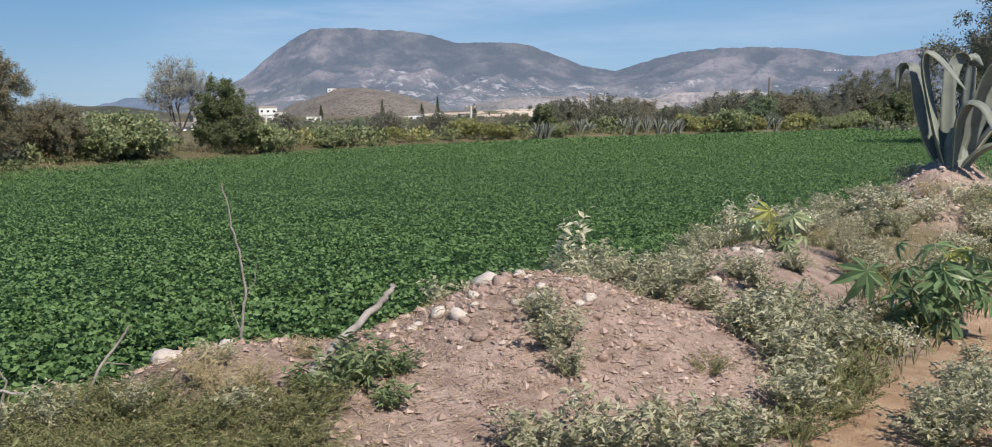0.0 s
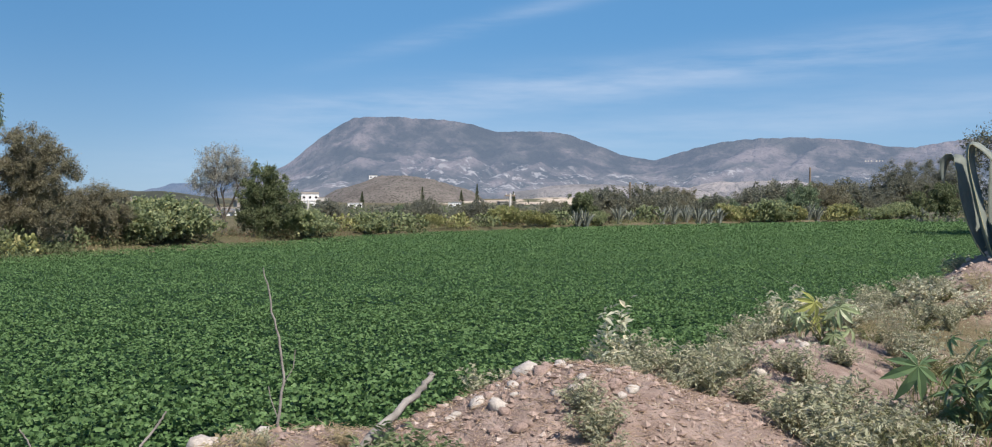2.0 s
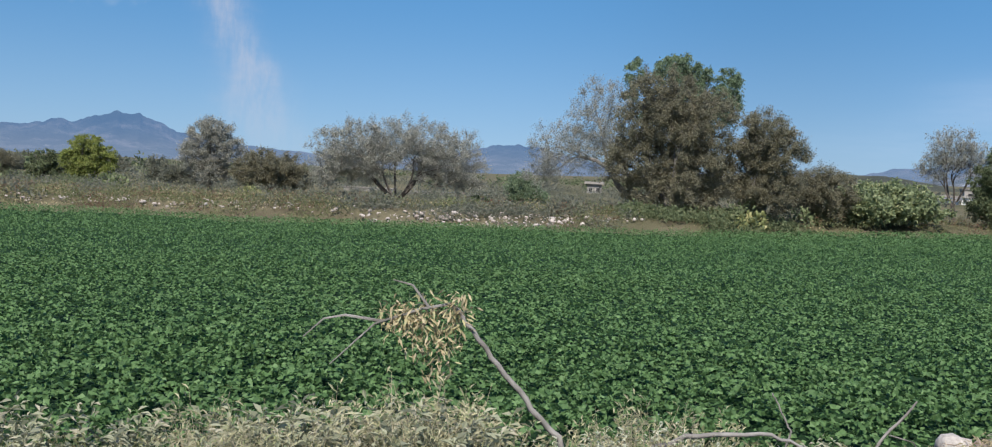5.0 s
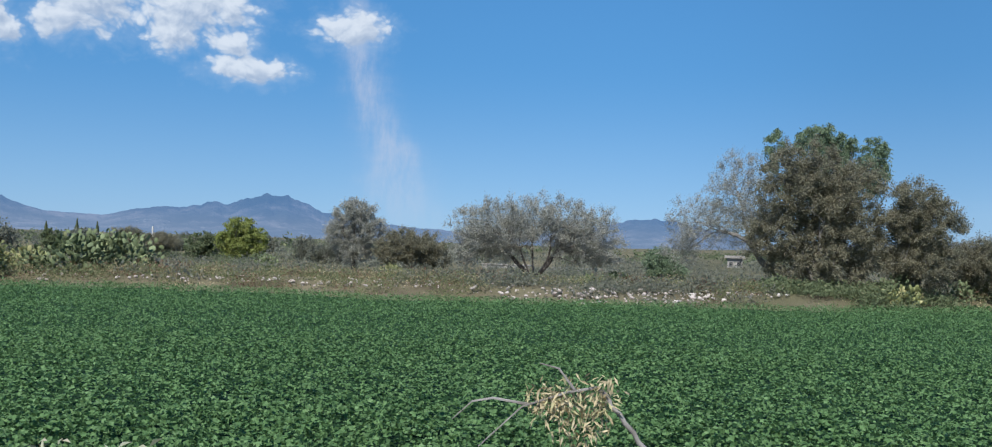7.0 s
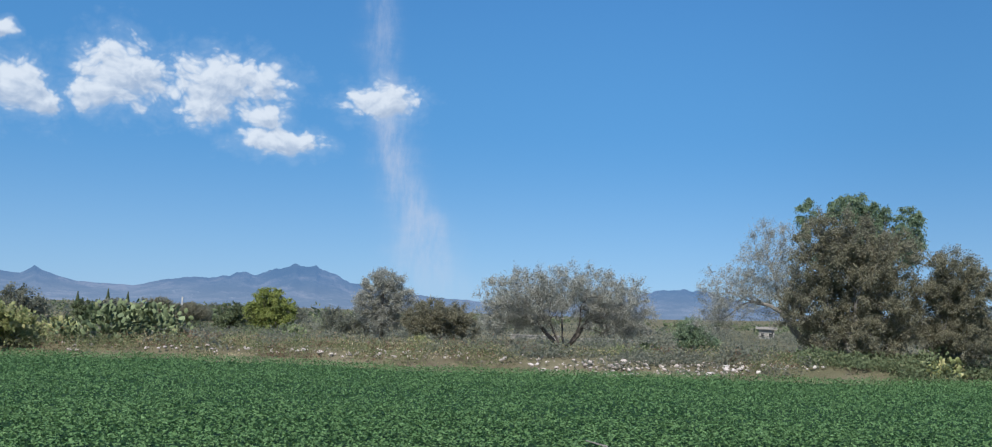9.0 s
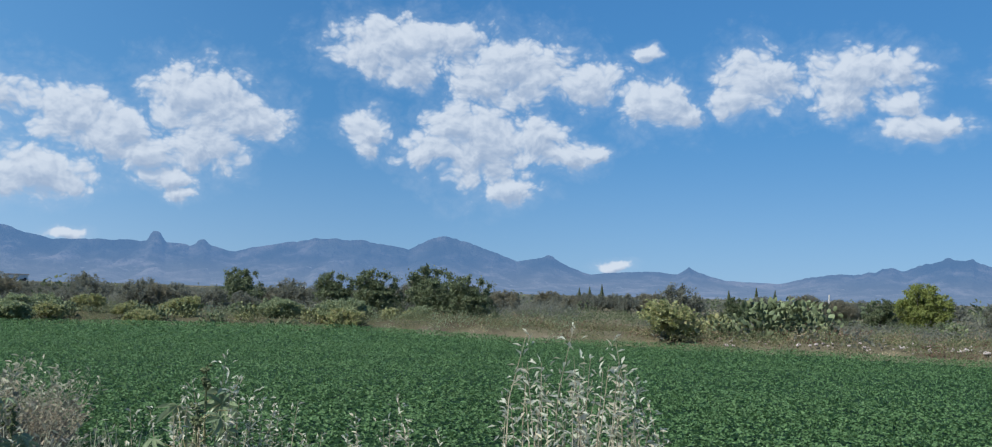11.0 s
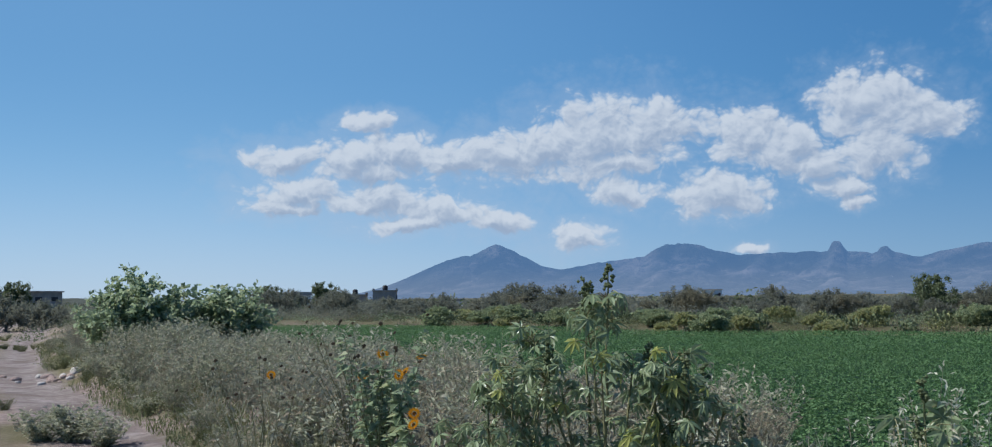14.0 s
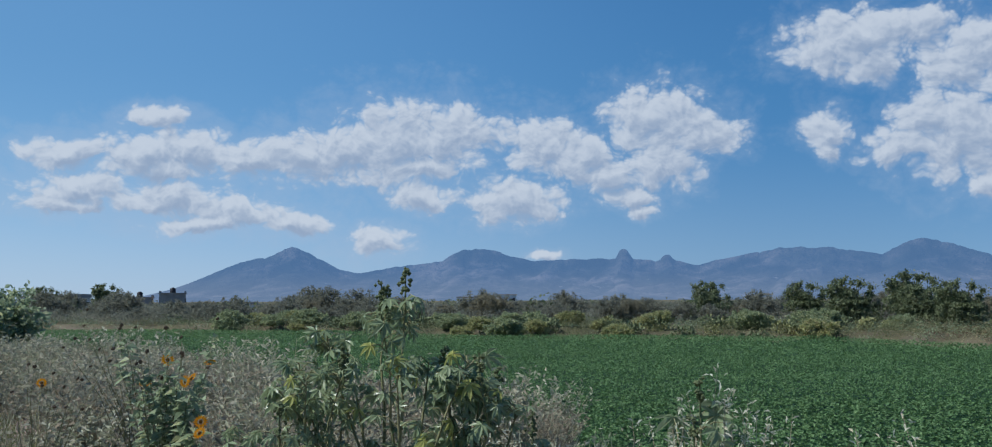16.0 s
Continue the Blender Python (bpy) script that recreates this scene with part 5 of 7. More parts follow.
# round the mound
for x, y, proto, size in ((0.28, 4.95, P_GREY, 0.62), (0.22, 5.15, P_GREY, 0.5), (0.36, 4.75, P_GREY2, 0.45), (-0.66, 4.62, P_BROAD, 0.85), (-0.5, 4.72, P_BROAD, 0.55), (-0.82, 4.42, P_BROAD, 0.7), (-0.5, 4.42, P_BROAD, 0.5),
                          (0.45, 7.3, P_GREY, 0.6), (0.7, 7.2, P_GREY, 0.7), (1.0, 7.3, P_GREY, 0.75), (1.3, 7.2, P_GREY, 0.75), (1.1, 6.9, P_GREY, 0.55), (1.45, 6.8, P_GREY, 0.65), (1.75, 6.6, P_GREY, 0.7), (1.5, 7.5, P_GREY, 0.8),
                          (0.5, 4.15, P_GREY, 0.9), (0.8, 4.1, P_GREY2, 0.8), (0.2, 4.1, P_GREY, 0.7), (1.1, 4.4, P_GREY, 0.7), (-1.5, 4.1, P_GREEN, 0.6), (-2.0, 4.0, P_GREEN, 0.6), (-2.3, 4.2, P_GREEN, 0.6), (-1.75, 3.85, P_GREY2, 0.36), (-1.2, 4.2, P_DRY, 0.36), (-1.95, 4.35, P_DRY, 0.36),
                          (-1.1, 4.35, P_DRY, 0.4), (-0.95, 4.75, P_DRY, 0.3), (-1.3, 4.45, P_GREY, 0.35), (1.55, 4.95, P_GREY, 0.75), (1.75, 5.75, P_GREY, 0.9), (1.7, 5.35, P_GREY, 0.8), (1.65, 6.15, P_GREY, 0.75), (1.9, 6.2, P_GREY, 0.85), (1.25, 4.6, P_GREEN, 0.7), (1.45, 4.65, P_GREEN, 0.75), (1.75, 5.0, P_GREEN, 0.8), (2.0, 5.45, P_GREEN, 0.8), (2.1, 5.8, P_GREEN, 0.7),
                          (2.3, 4.75, P_GREY2, 0.6), (2.5, 5.0, P_GREY2, 0.6), (2.7, 5.3, P_GREY, 0.7), (0.65, 6.85, P_GREY, 0.42), (0.95, 6.6, P_GREY, 0.45), (-1.5, 3.95, P_GREY2, 0.4), (-2.3, 4.0, P_DRY, 0.5), (-1.3, 4.25, P_DRY, 0.5), (-2.45, 3.7, P_GREY2, 0.5), (-1.1, 4.1, P_GREY, 0.45), (-1.85, 3.92, P_GREY2, 0.5), (-2.05, 3.8, P_GREY2, 0.5), (5.6, 12.3, P_PALE2, 0.7), (6.3, 12.2, P_DRY, 0.6), (5.2, 12.7, P_GREY, 0.8), (6.9, 12.5, P_PALE2, 0.6), (5.9, 12.0, P_GREY2, 0.8), (5.0, 13.3, P_GREY, 0.8), (3.3, 8.6, P_GREY2, 0.9), (1.9, 8.9, P_GREY, 0.8), (2.0, 7.4, P_GREY2, 0.7), (2.45, 7.0, P_GREY, 0.6), (3.3, 9.2, P_DULL2, 0.8)):
    grow(proto, x, y, size)
for k in range(44):
    b, reach = rs.uniform(10, 31), rs.uniform(3.5, 4.5)
    grow(P_GREEN, -math.sin(radians(b)) * reach, math.cos(radians(b)) * reach, rs.uniform(0.6, 0.8))
for x, y, proto, size in ((1.5, 7.95, P_GREY, 0.6), (1.9, 7.6, P_GREY, 0.55), (1.75, 8.35, P_GREY, 0.55), (2.5, 8.1, P_GREY, 0.6), (2.25, 7.3, P_GREY, 0.65), (5.3, 12.1, P_PALE3, 1.0), (5.85, 11.7, P_PALE3, 1.0), (6.4, 12.0, P_PALE3, 0.9), (6.9, 12.2, P_PALE3, 0.9), (4.9, 12.5, P_PALE3, 1.0), (5.6, 12.6, P_DRY, 0.7)):
    grow(proto, x, y, size)
for k in range(16):
    y = rs.uniform(4.3, 7.4)
    grow(P_GREEN, float(np.interp(y, EDGE_Y, EDGE_X)) - rs.uniform(0.1, 0.75), y, rs.uniform(0.5, 0.75))
grow(P_SPRIG, 0.58, 7.35, 1.0)
grow(P_SPRIG, 2.25, 9.3, 0.75)
grow(P_SPRIG, 2.55, 9.6, 0.8)
# along the bank towards the agave, and on to its far side
for k in range(190):
    y = 6.2 + 20 * rs.random() ** 1.4
    u = -rs.uniform(0.1, 3.6)
    x = float(np.interp(y, EDGE_Y, EDGE_X)) + u / 0.857
    if (x - 2.3) ** 2 + (y - 8.2) ** 2 < 0.9 or (x - 2.6) ** 2 + (y - 9.1) ** 2 < 0.6 or (x - 6.2) ** 2 + (y - 13.2) ** 2 < 0.5 or (x - 0.3) ** 2 + (y - 5.5) ** 2 < 2.4 or past_edge(x, y) > -0.35:
        continue
    grow(rs.choice((P_GREY, P_GREY, P_GREY, P_GREY2, P_PALE3, P_GREEN)), x, y, rs.uniform(0.6, 0.95))
# straw weeds at the field's edge
rw = random.Random(77)
for k in range(54):
    b, reach = rw.choice((rw.uniform(44, 61), rw.uniform(46, 60), rw.uniform(33, 44), rw.uniform(31, 62))), rw.uniform(3.7, 4.6)
    x, y = -math.sin(radians(b)) * reach, math.cos(radians(b)) * reach
    proto = rw.choice((P_STRAW, P_STRAW, P_STRAW, P_GREY2)) if b > 44 else rw.choice((P_PALE2, P_STRAW, P_GREY))
    grow(proto, x, y, rw.uniform(0.6, 1.0) if b > 44 else rw.uniform(0.5, 0.85))
for x, y, size in ((-4.1, 1.95, 0.9), (-4.3, 1.6, 0.9), (-4.0, 1.5, 0.8), (-4.25, 2.2, 0.7)):
    grow(P_GREY2, x, y, size)
# tall pale weeds
for x, y, size, tall in ((-4.62, 0.25, 0.95, 1.1), (-4.6, 0.36, 1.0, 1.08), (-4.58, 0.48, 0.95, 1.1), (-4.56, 0.6, 0.9, 1.0), (-4.55, 0.72, 0.85, 0.98), (-4.65, -0.35, 0.7, 1.1), (-4.68, -0.2, 0.6, 1.1), (-4.82, -1.36, 0.75, 1.05), (-4.86, -1.2, 0.78, 1.15), (-4.9, -1.05, 0.72, 1.1), (-4.92, -0.9, 0.6, 1.1), (-4.72, -1.72, 0.5, 1.0), (-3.95, -1.6, 0.7, 1.0), (-4.6, -2.2, 0.8, 0.9)):
    grow(P_PALE, x, y, size, tall)
for k in range(36):
    b, reach = rs.uniform(72, 122), rs.uniform(4.0, 5.2)
    grow(rs.choice((P_PALE2, P_GREY2, P_GREY2, P_GREY)), -math.sin(radians(b)) * reach, math.cos(radians(b)) * reach, rs.uniform(0.8, 1.25))
# the thicket beside the track behind
for k in range(420):
    y = -3.3 - 30 * rs.random() ** 1.35
    u = -rs.uniform(0.15, 5.2)
    x = float(np.interp(y, EDGE_Y, EDGE_X)) + u / 0.857
    if math.hypot(x + 0.3, y + 0.15) < 3.6 or math.hypot(x + 11.3, y + 18.6) < 1.3:
        continue
    proto = rs.choice((P_DULL, P_DULL, P_DULL2, P_RUST, P_RUST, P_GREY2, P_GREEN)) if u < -0.8 else rs.choice((P_GREEN, P_GRASS, P_DULL, P_GREY))
    grow(proto, x, y, rs.uniform(0.95, 1.5) if u < -0.8 else rs.uniform(0.5, 0.8))
for k in range(30):
    b, reach = rs.uniform(136, 150), rs.uniform(9.5, 17)
    x, y = -math.sin(radians(b)) * reach, math.cos(radians(b)) * reach
    if beside(x, y) < -0.9:
        grow(rs.choice((P_DULL, P_DULL2, P_DULL2)), x, y, rs.uniform(1.2, 1.55), rs.uniform(0.9, 1.1))
for k in range(34):
    y = rs.uniform(-18.6, -11.0)
    x = float(np.interp(y, EDGE_Y, EDGE_X)) - rs.uniform(0.35, 1.9) / 0.857
    grow(rs.choice((P_DULL2, P_GREY2, P_DULL2, P_GREY)), x, y, rs.uniform(1.15, 1.5))
# grass between and beside the wheel ruts
for k in range(80):
    y = rs.uniform(-45, 16)
    u = rs.choice((rs.uniform(1.2, 1.8), rs.uniform(3.5, 6.5)))
    x = float(np.interp(y, EDGE_Y, EDGE_X)) + u / 0.857
    if math.hypot(x + 0.25, y + 0.1) < 2.6:
        continue
    grow(rs.choice((P_GRASS, P_GREEN, P_GREY)), x, y, rs.uniform(0.45, 0.9))
for x, y, size in ((-6.4, -10.6, 1.2), (-6.6, -10.9, 1.2), (-6.2, -10.9, 1.1), (-6.5, -10.2, 1.0), (2.35, 4.9, 0.75), (2.15, 4.6, 0.75), (2.6, 5.1, 0.85), (2.9, 5.6, 0.8), (2.5, 4.5, 0.8)):
    grow(P_GREY, x, y, size)

for k in range(16):
    grow(P_GRASS, -17.6 + rs.gauss(0, 0.6), -33.0 + rs.gauss(0, 1.3), rs.uniform(0.5, 0.8))
# fine stalks and grass filling the verge
for nm, lb, mat_, cnt, ylo, yhi, ulo, uhi, tall, seed_ in (("verge_grass", "greyish dry grass filling the verge", DULL_LEAF, 6000, -34, -2.6, -5.4, -0.5, 0.42, 401), ("verge_herbs", "grey green growth filling the verge", GREY_LEAF, 6000, -34, -2.6, -5.4, -0.5, 0.46, 405), ("edge_grass", "short olive grass along the track's edge", WEED_LEAF, 16000, -34, 20, -0.9, 0.1, 0.2, 402), ("bank_grass", "thin grey green growth along the bank", GREY_LEAF, 3500, 6.5, 24, -3.6, -0.2, 0.11, 403), ("near_grass", "dry and green stalks at the field's edge", WEED_LEAF, 6000, 1.0, 4.6, -4.2, -2.2, 0.22, 404)):
    r = np.random.default_rng(seed_)
    y = yhi - (yhi - ylo) * r.uniform(0, 1, cnt) ** (1.5 if ylo < 0 else 1.0)
    u = r.uniform(ulo, uhi, cnt)
    x = np.interp(y, EDGE_Y, EDGE_X) + u / 0.857
    ok = (np.hypot(x + 0.3, y + 0.1) > 2.9) & (layered(x, y, 0.8, 3, seed_) > 0.42) & (bump(x, y, 0.38, 5.5, 1.5, 1.3) < 0.3) & (bump(x, y, -1.4, 4.65, 1.1, 0.7) < 0.3) & (bump(x, y, -11.3, -19.0, 2.2, 1.0) < 0.3)
    x, y = x[ok], y[ok]
    n = len(x)
    h = tall * r.uniform(0.35, 1.1, n) * (0.6 + 0.8 * layered(x, y, 1.7, 2, 9))
    z = ground_height(x, y)
    g = Shape()
    kites(g, np.stack([x, y, z - 0.02], -1), np.stack([r.normal(0, 0.28, n), r.normal(0, 0.28, n), np.ones(n)], -1), h, 0.012, unit(r.normal(size=(n, 3))), 0.0)
    top_at = np.stack([x, y, z], -1) + np.stack([r.normal(0, 0.1, n), r.normal(0, 0.1, n), h * r.uniform(0.5, 0.95, n)], -1)
    kites(g, top_at, r.normal(size=(n, 3)) + [0, 0, 0.5], 0.055, 0.02, unit(r.normal(size=(n, 3))), 0.1)
    tagged(part(nm, g, mat_), lb, "grass", kind="stuff")

# ---- castor plants and sunflowers ----
castor(-4.05, -2.38, 1.42, 0.5, 11, 330, 31, "tall castor bean plant with star shaped leaves and seed spikes", 0.074, 4)
castor(-3.9, -2.75, 1.22, 0.42, 9, 230, 37, "castor bean plant with yellowing star shaped leaves", 0.072, 2)
castor(-4.22, -2.08, 1.12, 0.34, 9, 220, 36, "leafy castor bean plant close beside a taller one", 0.074, 3)
castor(-4.82, -1.25, 0.85, 0.22, 4, 16, 32, "small castor bean plant with dark seed pods", 0.13, 2)
castor(-4.85, -0.5, 0.62, 0.3, 4, 18, 33, "young castor bean plant among pale weeds", 0.13, 0)
castor(3.12, 7.0, 0.66, 0.46, 8, 46, 34, "leafy castor bean plant beside the track", 0.21, 0, 0.0, CASTOR_DARK)
castor(2.66, 9.2, 0.42, 0.34, 5, 20, 35, "young light green castor bean plant on bare soil", 0.18, 0)


def flower_mesh():
    g = Shape()
    n = 15
    a = np.arange(n) / n * 2 * np.pi
    kites(g, np.stack([np.cos(a) * 0.012, np.sin(a) * 0.012, np.zeros(n)], -1), np.stack([np.cos(a), np.sin(a), np.full(n, 0.15)], -1), 0.027, 0.013, None, 0.15, 0.05)
    return g.mesh("petals", PETAL)


def disc_mesh(radius, mat):
    bm = bmesh.new()
    bmesh.ops.create_icosphere(bm, subdivisions=1, radius=radius)
    for v in bm.verts:
        v.co.z *= 0.55
    me = bpy.data.meshes.new("disc")
    bm.to_mesh(me)
    bm.free()
    me.materials.append(mat)
    return me


PETALS, EYE, DRY_HEAD = flower_mesh(), disc_mesh(0.0115, FLOWER_EYE), disc_mesh(0.014, SEED)


def sunflower(x, y, heads, dry, tall, reach, seed, label, leaves=300):
    """A clump of wild sunflower: leafy stems, open flowers and dark seed heads."""
    r = np.random.default_rng(seed)
    top = thing("sunflower_clump", x, y, label=label, category="flower")
    base = np.array([x, y, on_ground(x, y)])
    wood, green = Shape(), Shape()
    goals = [(np.array(h) - base, True) for h in heads]
    for k in range(dry):
        a, d = r.uniform(0, 2 * np.pi), reach * r.uniform(0.2, 1.0)
        goals.append((np.array([np.cos(a) * d, np.sin(a) * d, tall * r.uniform(0.72, 1.05)]), False))
    for goal, open_flower in goals:
        s = np.linspace(0, 1, 7)
        path = np.stack([goal[0] * s ** 1.5, goal[1] * s ** 1.5, goal[2] * s - 0.05 * (1 - s)], -1) + np.concatenate([np.zeros((1, 3)), r.normal(0, 0.012, (5, 3)), np.zeros((1, 3))])
        tube(wood, path, 0.006 * (1.2 - s), 4)
        n = leaves // len(goals)
        t = r.uniform(0.25, 0.92, n)
        b = np.stack([np.interp(t, s, path[:, i]) for i in range(3)], -1)
        a = r.uniform(0, 2 * np.pi, n)
        size = r.uniform(0.05, 0.11, n) if open_flower else r.uniform(0.03, 0.07, n)
        kites(green, b, np.stack([np.cos(a), np.sin(a), r.normal(0.2, 0.4, n)], -1), size, size * 0.55, unit(np.stack([r.normal(0, 0.4, n), r.normal(0, 0.4, n), np.ones(n)], -1)), 0.3)
        face = Euler((r.normal(0.9, 0.25), 0, r.uniform(2.2, 3.6) + 3.14)).to_matrix().to_4x4()
        if open_flower:
            head = new("flower", PETALS)
            head["label"] = "orange yellow ray petals"
            eye = new("disc", EYE)
            eye.parent = head
        else:
            head = new("seed_head", DRY_HEAD)
        head.parent = top
        head.matrix_basis = Matrix.Translation(goal) @ face
    tagged(part("branchwork", wood, STEM, top), kind="stuff")
    tagged(part("foliage", green, SHRUB_LEAF if leaves > 200 else DULL_LEAF, top), kind="stuff")
    return top


sunflower(-4.45, -4.05, [(-4.33, -3.94, 1.24), (-4.52, -4.28, 1.09), (-4.24, -3.63, 0.94), (-4.20, -3.60, 0.89), (-4.75, -4.02, 1.2), (-4.42, -3.9, 1.12), (-4.3, -3.75, 1.15)], 14, 1.3, 0.4, 51, "wild sunflower clump with orange flowers and seed heads", 1700)
sunflower(-4.5, -5.15, [(-4.95, -5.6, 1.02)], 18, 1.1, 0.6, 52, "drying wild sunflower clump with dark seed heads", 180)
sunflower(-5.6, -5.4, [], 13, 1.2, 0.5, 53, "drying wild sunflower clump with dark seed heads", 150)

# ---- large agave on its mound, and the shrub beside the track ----
def strap_leaf(points, wide, across, hero):
    """A broad agave leaf along a bowed line: points as right, back and up in metres, and the way its width lies."""
    p = np.array(points, float)
    k = np.linspace(0, len(p) - 1, 22)
    i = np.clip(k.astype(int), 0, len(p) - 2)
    f = (k - i)[:, None]
    a, b, c, d = p[np.maximum(i - 1, 0)], p[i], p[i + 1], p[np.minimum(i + 2, len(p) - 1)]
    line = 0.5 * (2 * b + (c - a) * f + (2 * a - 5 * b + 4 * c - d) * f ** 2 + (3 * b - a - 3 * c + d) * f ** 3)
    way = unit(np.gradient(line, axis=0))
    side = unit(np.array([[across[0], across[1], 0.0]]) - way * (way @ np.array([across[0], across[1], 0.0]))[:, None])
    out = np.cross(side, way)
    s = np.linspace(0, 1, 22)
    w = wide * np.interp(s, [0, 0.2, 0.5, 0.78, 0.94, 1], [0.85, 0.85, 1.0, 0.8, 0.3, 0.02])
    thick = np.interp(s, [0, 0.5, 1], [0.05, 0.028, 0.006])
    rows = []
    for v, lift, t in ((-0.5, 0.16, 0), (-0.27, 0.03, 0), (0, 0, 0), (0.27, 0.03, 0), (0.5, 0.16, 0), (0.5, 0.16, 0.3), (0.2, 0.02, 1), (-0.2, 0.02, 1), (-0.5, 0.16, 0.3)):
        rows.append(line + side * (v * w)[:, None] + out * (lift * w - t * thick)[:, None])
    pts = np.stack(rows, 1).reshape(-1, 3)
    r_, u_ = np.array([0.906, -0.423, 0]), np.array([0.423, 0.906, 0])
    pts = pts[:, :1] * r_ + pts[:, 1:2] * u_ + pts[:, 2:] * np.array([0, 0, 1.0])
    i, k = np.meshgrid(np.arange(21), np.arange(9), indexing="ij")
    q = np.stack([i * 9 + k, i * 9 + (k + 1) % 9, (i + 1) * 9 + (k + 1) % 9, (i + 1) * 9 + k], -1).reshape(-1, 4)
    edge = np.isin(k.ravel(), (4, 8))
    g = Shape().add(pts, q[~edge])
    g.faces.append((q[edge], 1))
    return part("leaf", g, [AGAVE_SKIN, AGAVE_EDGE], hero, "", True)


hero = thing("agave", 6.2, 13.3, on_ground(6.2, 13.3) - 0.03, label="large blue grey agave with toppled broad leaves", category="agave")
for points, wide, across in (
        ([(-0.12, 0, -0.1), (-0.32, 0, 0.25), (-0.47, 0, 0.75), (-0.52, 0, 1.15), (-0.60, 0, 1.29), (-0.70, -0.02, 1.22), (-0.73, -0.04, 0.95)], 0.26, (0.62, 0.78)),
        ([(-0.08, -0.1, -0.1), (-0.2, -0.12, 0.3), (-0.33, -0.14, 0.85), (-0.41, -0.15, 1.3), (-0.36, -0.16, 1.48), (-0.18, -0.18, 1.36), (0.0, -0.2, 1.12), (0.12, -0.22, 0.95)], 0.21, (0.35, 0.94)),
        ([(-0.06, 0.15, -0.1), (-0.1, 0.2, 0.4), (-0.1, 0.24, 0.85), (-0.1, 0.26, 1.22), (-0.09, 0.26, 1.32)], 0.19, (0.95, 0.3)),
        ([(0.08, 0.12, -0.1), (0.13, 0.2, 0.5), (0.16, 0.25, 1.0), (0.18, 0.27, 1.24), (0.19, 0.27, 1.3)], 0.17, (0.95, -0.3)),
        ([(0.0, -0.1, -0.1), (0.1, -0.14, 0.35), (0.25, -0.2, 0.85), (0.42, -0.26, 1.25), (0.62, -0.32, 1.42), (0.85, -0.38, 1.32), (0.98, -0.42, 1.0)], 0.27, (0.6, 0.8)),
        ([(0.02, -0.2, -0.1), (0.03, -0.3, 0.3), (0.06, -0.38, 0.62), (0.18, -0.44, 0.8), (0.36, -0.5, 0.72), (0.5, -0.55, 0.42), (0.56, -0.57, 0.2)], 0.25, (0.45, 0.9)),
        ([(0.1, -0.02, -0.1), (0.22, 0.0, 0.35), (0.38, 0.02, 0.8), (0.5, 0.03, 1.15), (0.56, 0.04, 1.3)], 0.2, (0.75, 0.66)),
        ([(0.12, 0.1, -0.1), (0.35, 0.16, 0.3), (0.62, 0.22, 0.6), (0.85, 0.26, 0.75), (1.0, 0.28, 0.78)], 0.22, (0.4, -0.9)),
        ([(0.1, -0.12, -0.1), (0.3, -0.2, 0.15), (0.55, -0.3, 0.28), (0.75, -0.38, 0.27)], 0.2, (0.5, 0.85)),
        ([(-0.03, 0.25, -0.1), (-0.08, 0.45, 0.5), (-0.1, 0.6, 1.05), (0.0, 0.7, 1.4), (0.2, 0.75, 1.45), (0.33, 0.78, 1.3)], 0.2, (0.9, 0.4))):
    strap_leaf(points, wide, across, hero)
core = Shape()
tube(core, np.array([[0, 0, -0.15], [0, 0, 0.15], [0.02, 0.05, 0.45]]), np.array([0.24, 0.17, 0.05]), 9)
part("heart", core, AGAVE_SKIN, hero, smooth=True)
def shrub(seed, lobes, mat, label, tips=170, sprays=4, per_spray=7, leaf=0.13, broad=0.62, spray=0.26):
    ob = grown_tree("broadleaf_shrub", seed, lobes, mat, label, tips, sprays, per_spray, leaf, broad, 0.045, 0.15, spray, 0.8, 0.0, STEM, 0.5)
    ob["category"] = "shrub"
    return ob


P_SHRUB = shrub(71, [(0.1, 0, 1.55, 0.72, 0.8, 0.72), (-0.6, 0, 1.05, 0.6, 0.7, 0.7), (0.5, 0, 0.9, 0.7, 0.8, 0.6)], SHRUB_LEAF, "tall light green broadleaf shrub beside the track", 200)
P_SHRUB.matrix_basis = put(-12.15, -18.35, None, 146.5)
P_SHRUB.scale = (0.86, 0.86, 0.84)
P_SHRUB_LOW = shrub(72, [(-0.3, 0, 1.2, 0.85, 0.8, 0.62), (0.7, 0, 1.1, 0.8, 0.8, 0.6), (0.1, 0, 0.7, 1.2, 0.9, 0.5)], SHRUB_LEAF, "spreading light green broadleaf shrub beside the track", 230)
P_SHRUB_LOW.matrix_basis = put(-13.5, -17.8, None, 143.0)
P_SHRUB_LOW.scale = (0.95, 0.95, 0.88)
# ---- trees beyond the field ----
def plant_tree(ob, x, y, turn=0.0):
    ob.matrix_basis = put(x, y, None, turn, 0.05)
    return ob


ROUND = [(0, 0, 0.58, 0.4, 0.4, 0.36), (-0.24, 0.1, 0.42, 0.28, 0.3, 0.3), (0.26, -0.08, 0.4, 0.26, 0.3, 0.28), (0.05, 0.1, 0.28, 0.42, 0.4, 0.24), (0.12, -0.15, 0.66, 0.22, 0.22, 0.26)]


def lobes_of(wide, tall, flat=1.0):
    """The lobes of an ordinary rounded crown, by its width and height."""
    return [(x * wide, y * wide, z * tall, a * wide, b * wide, c * tall * flat) for x, y, z, a, b, c in ROUND]


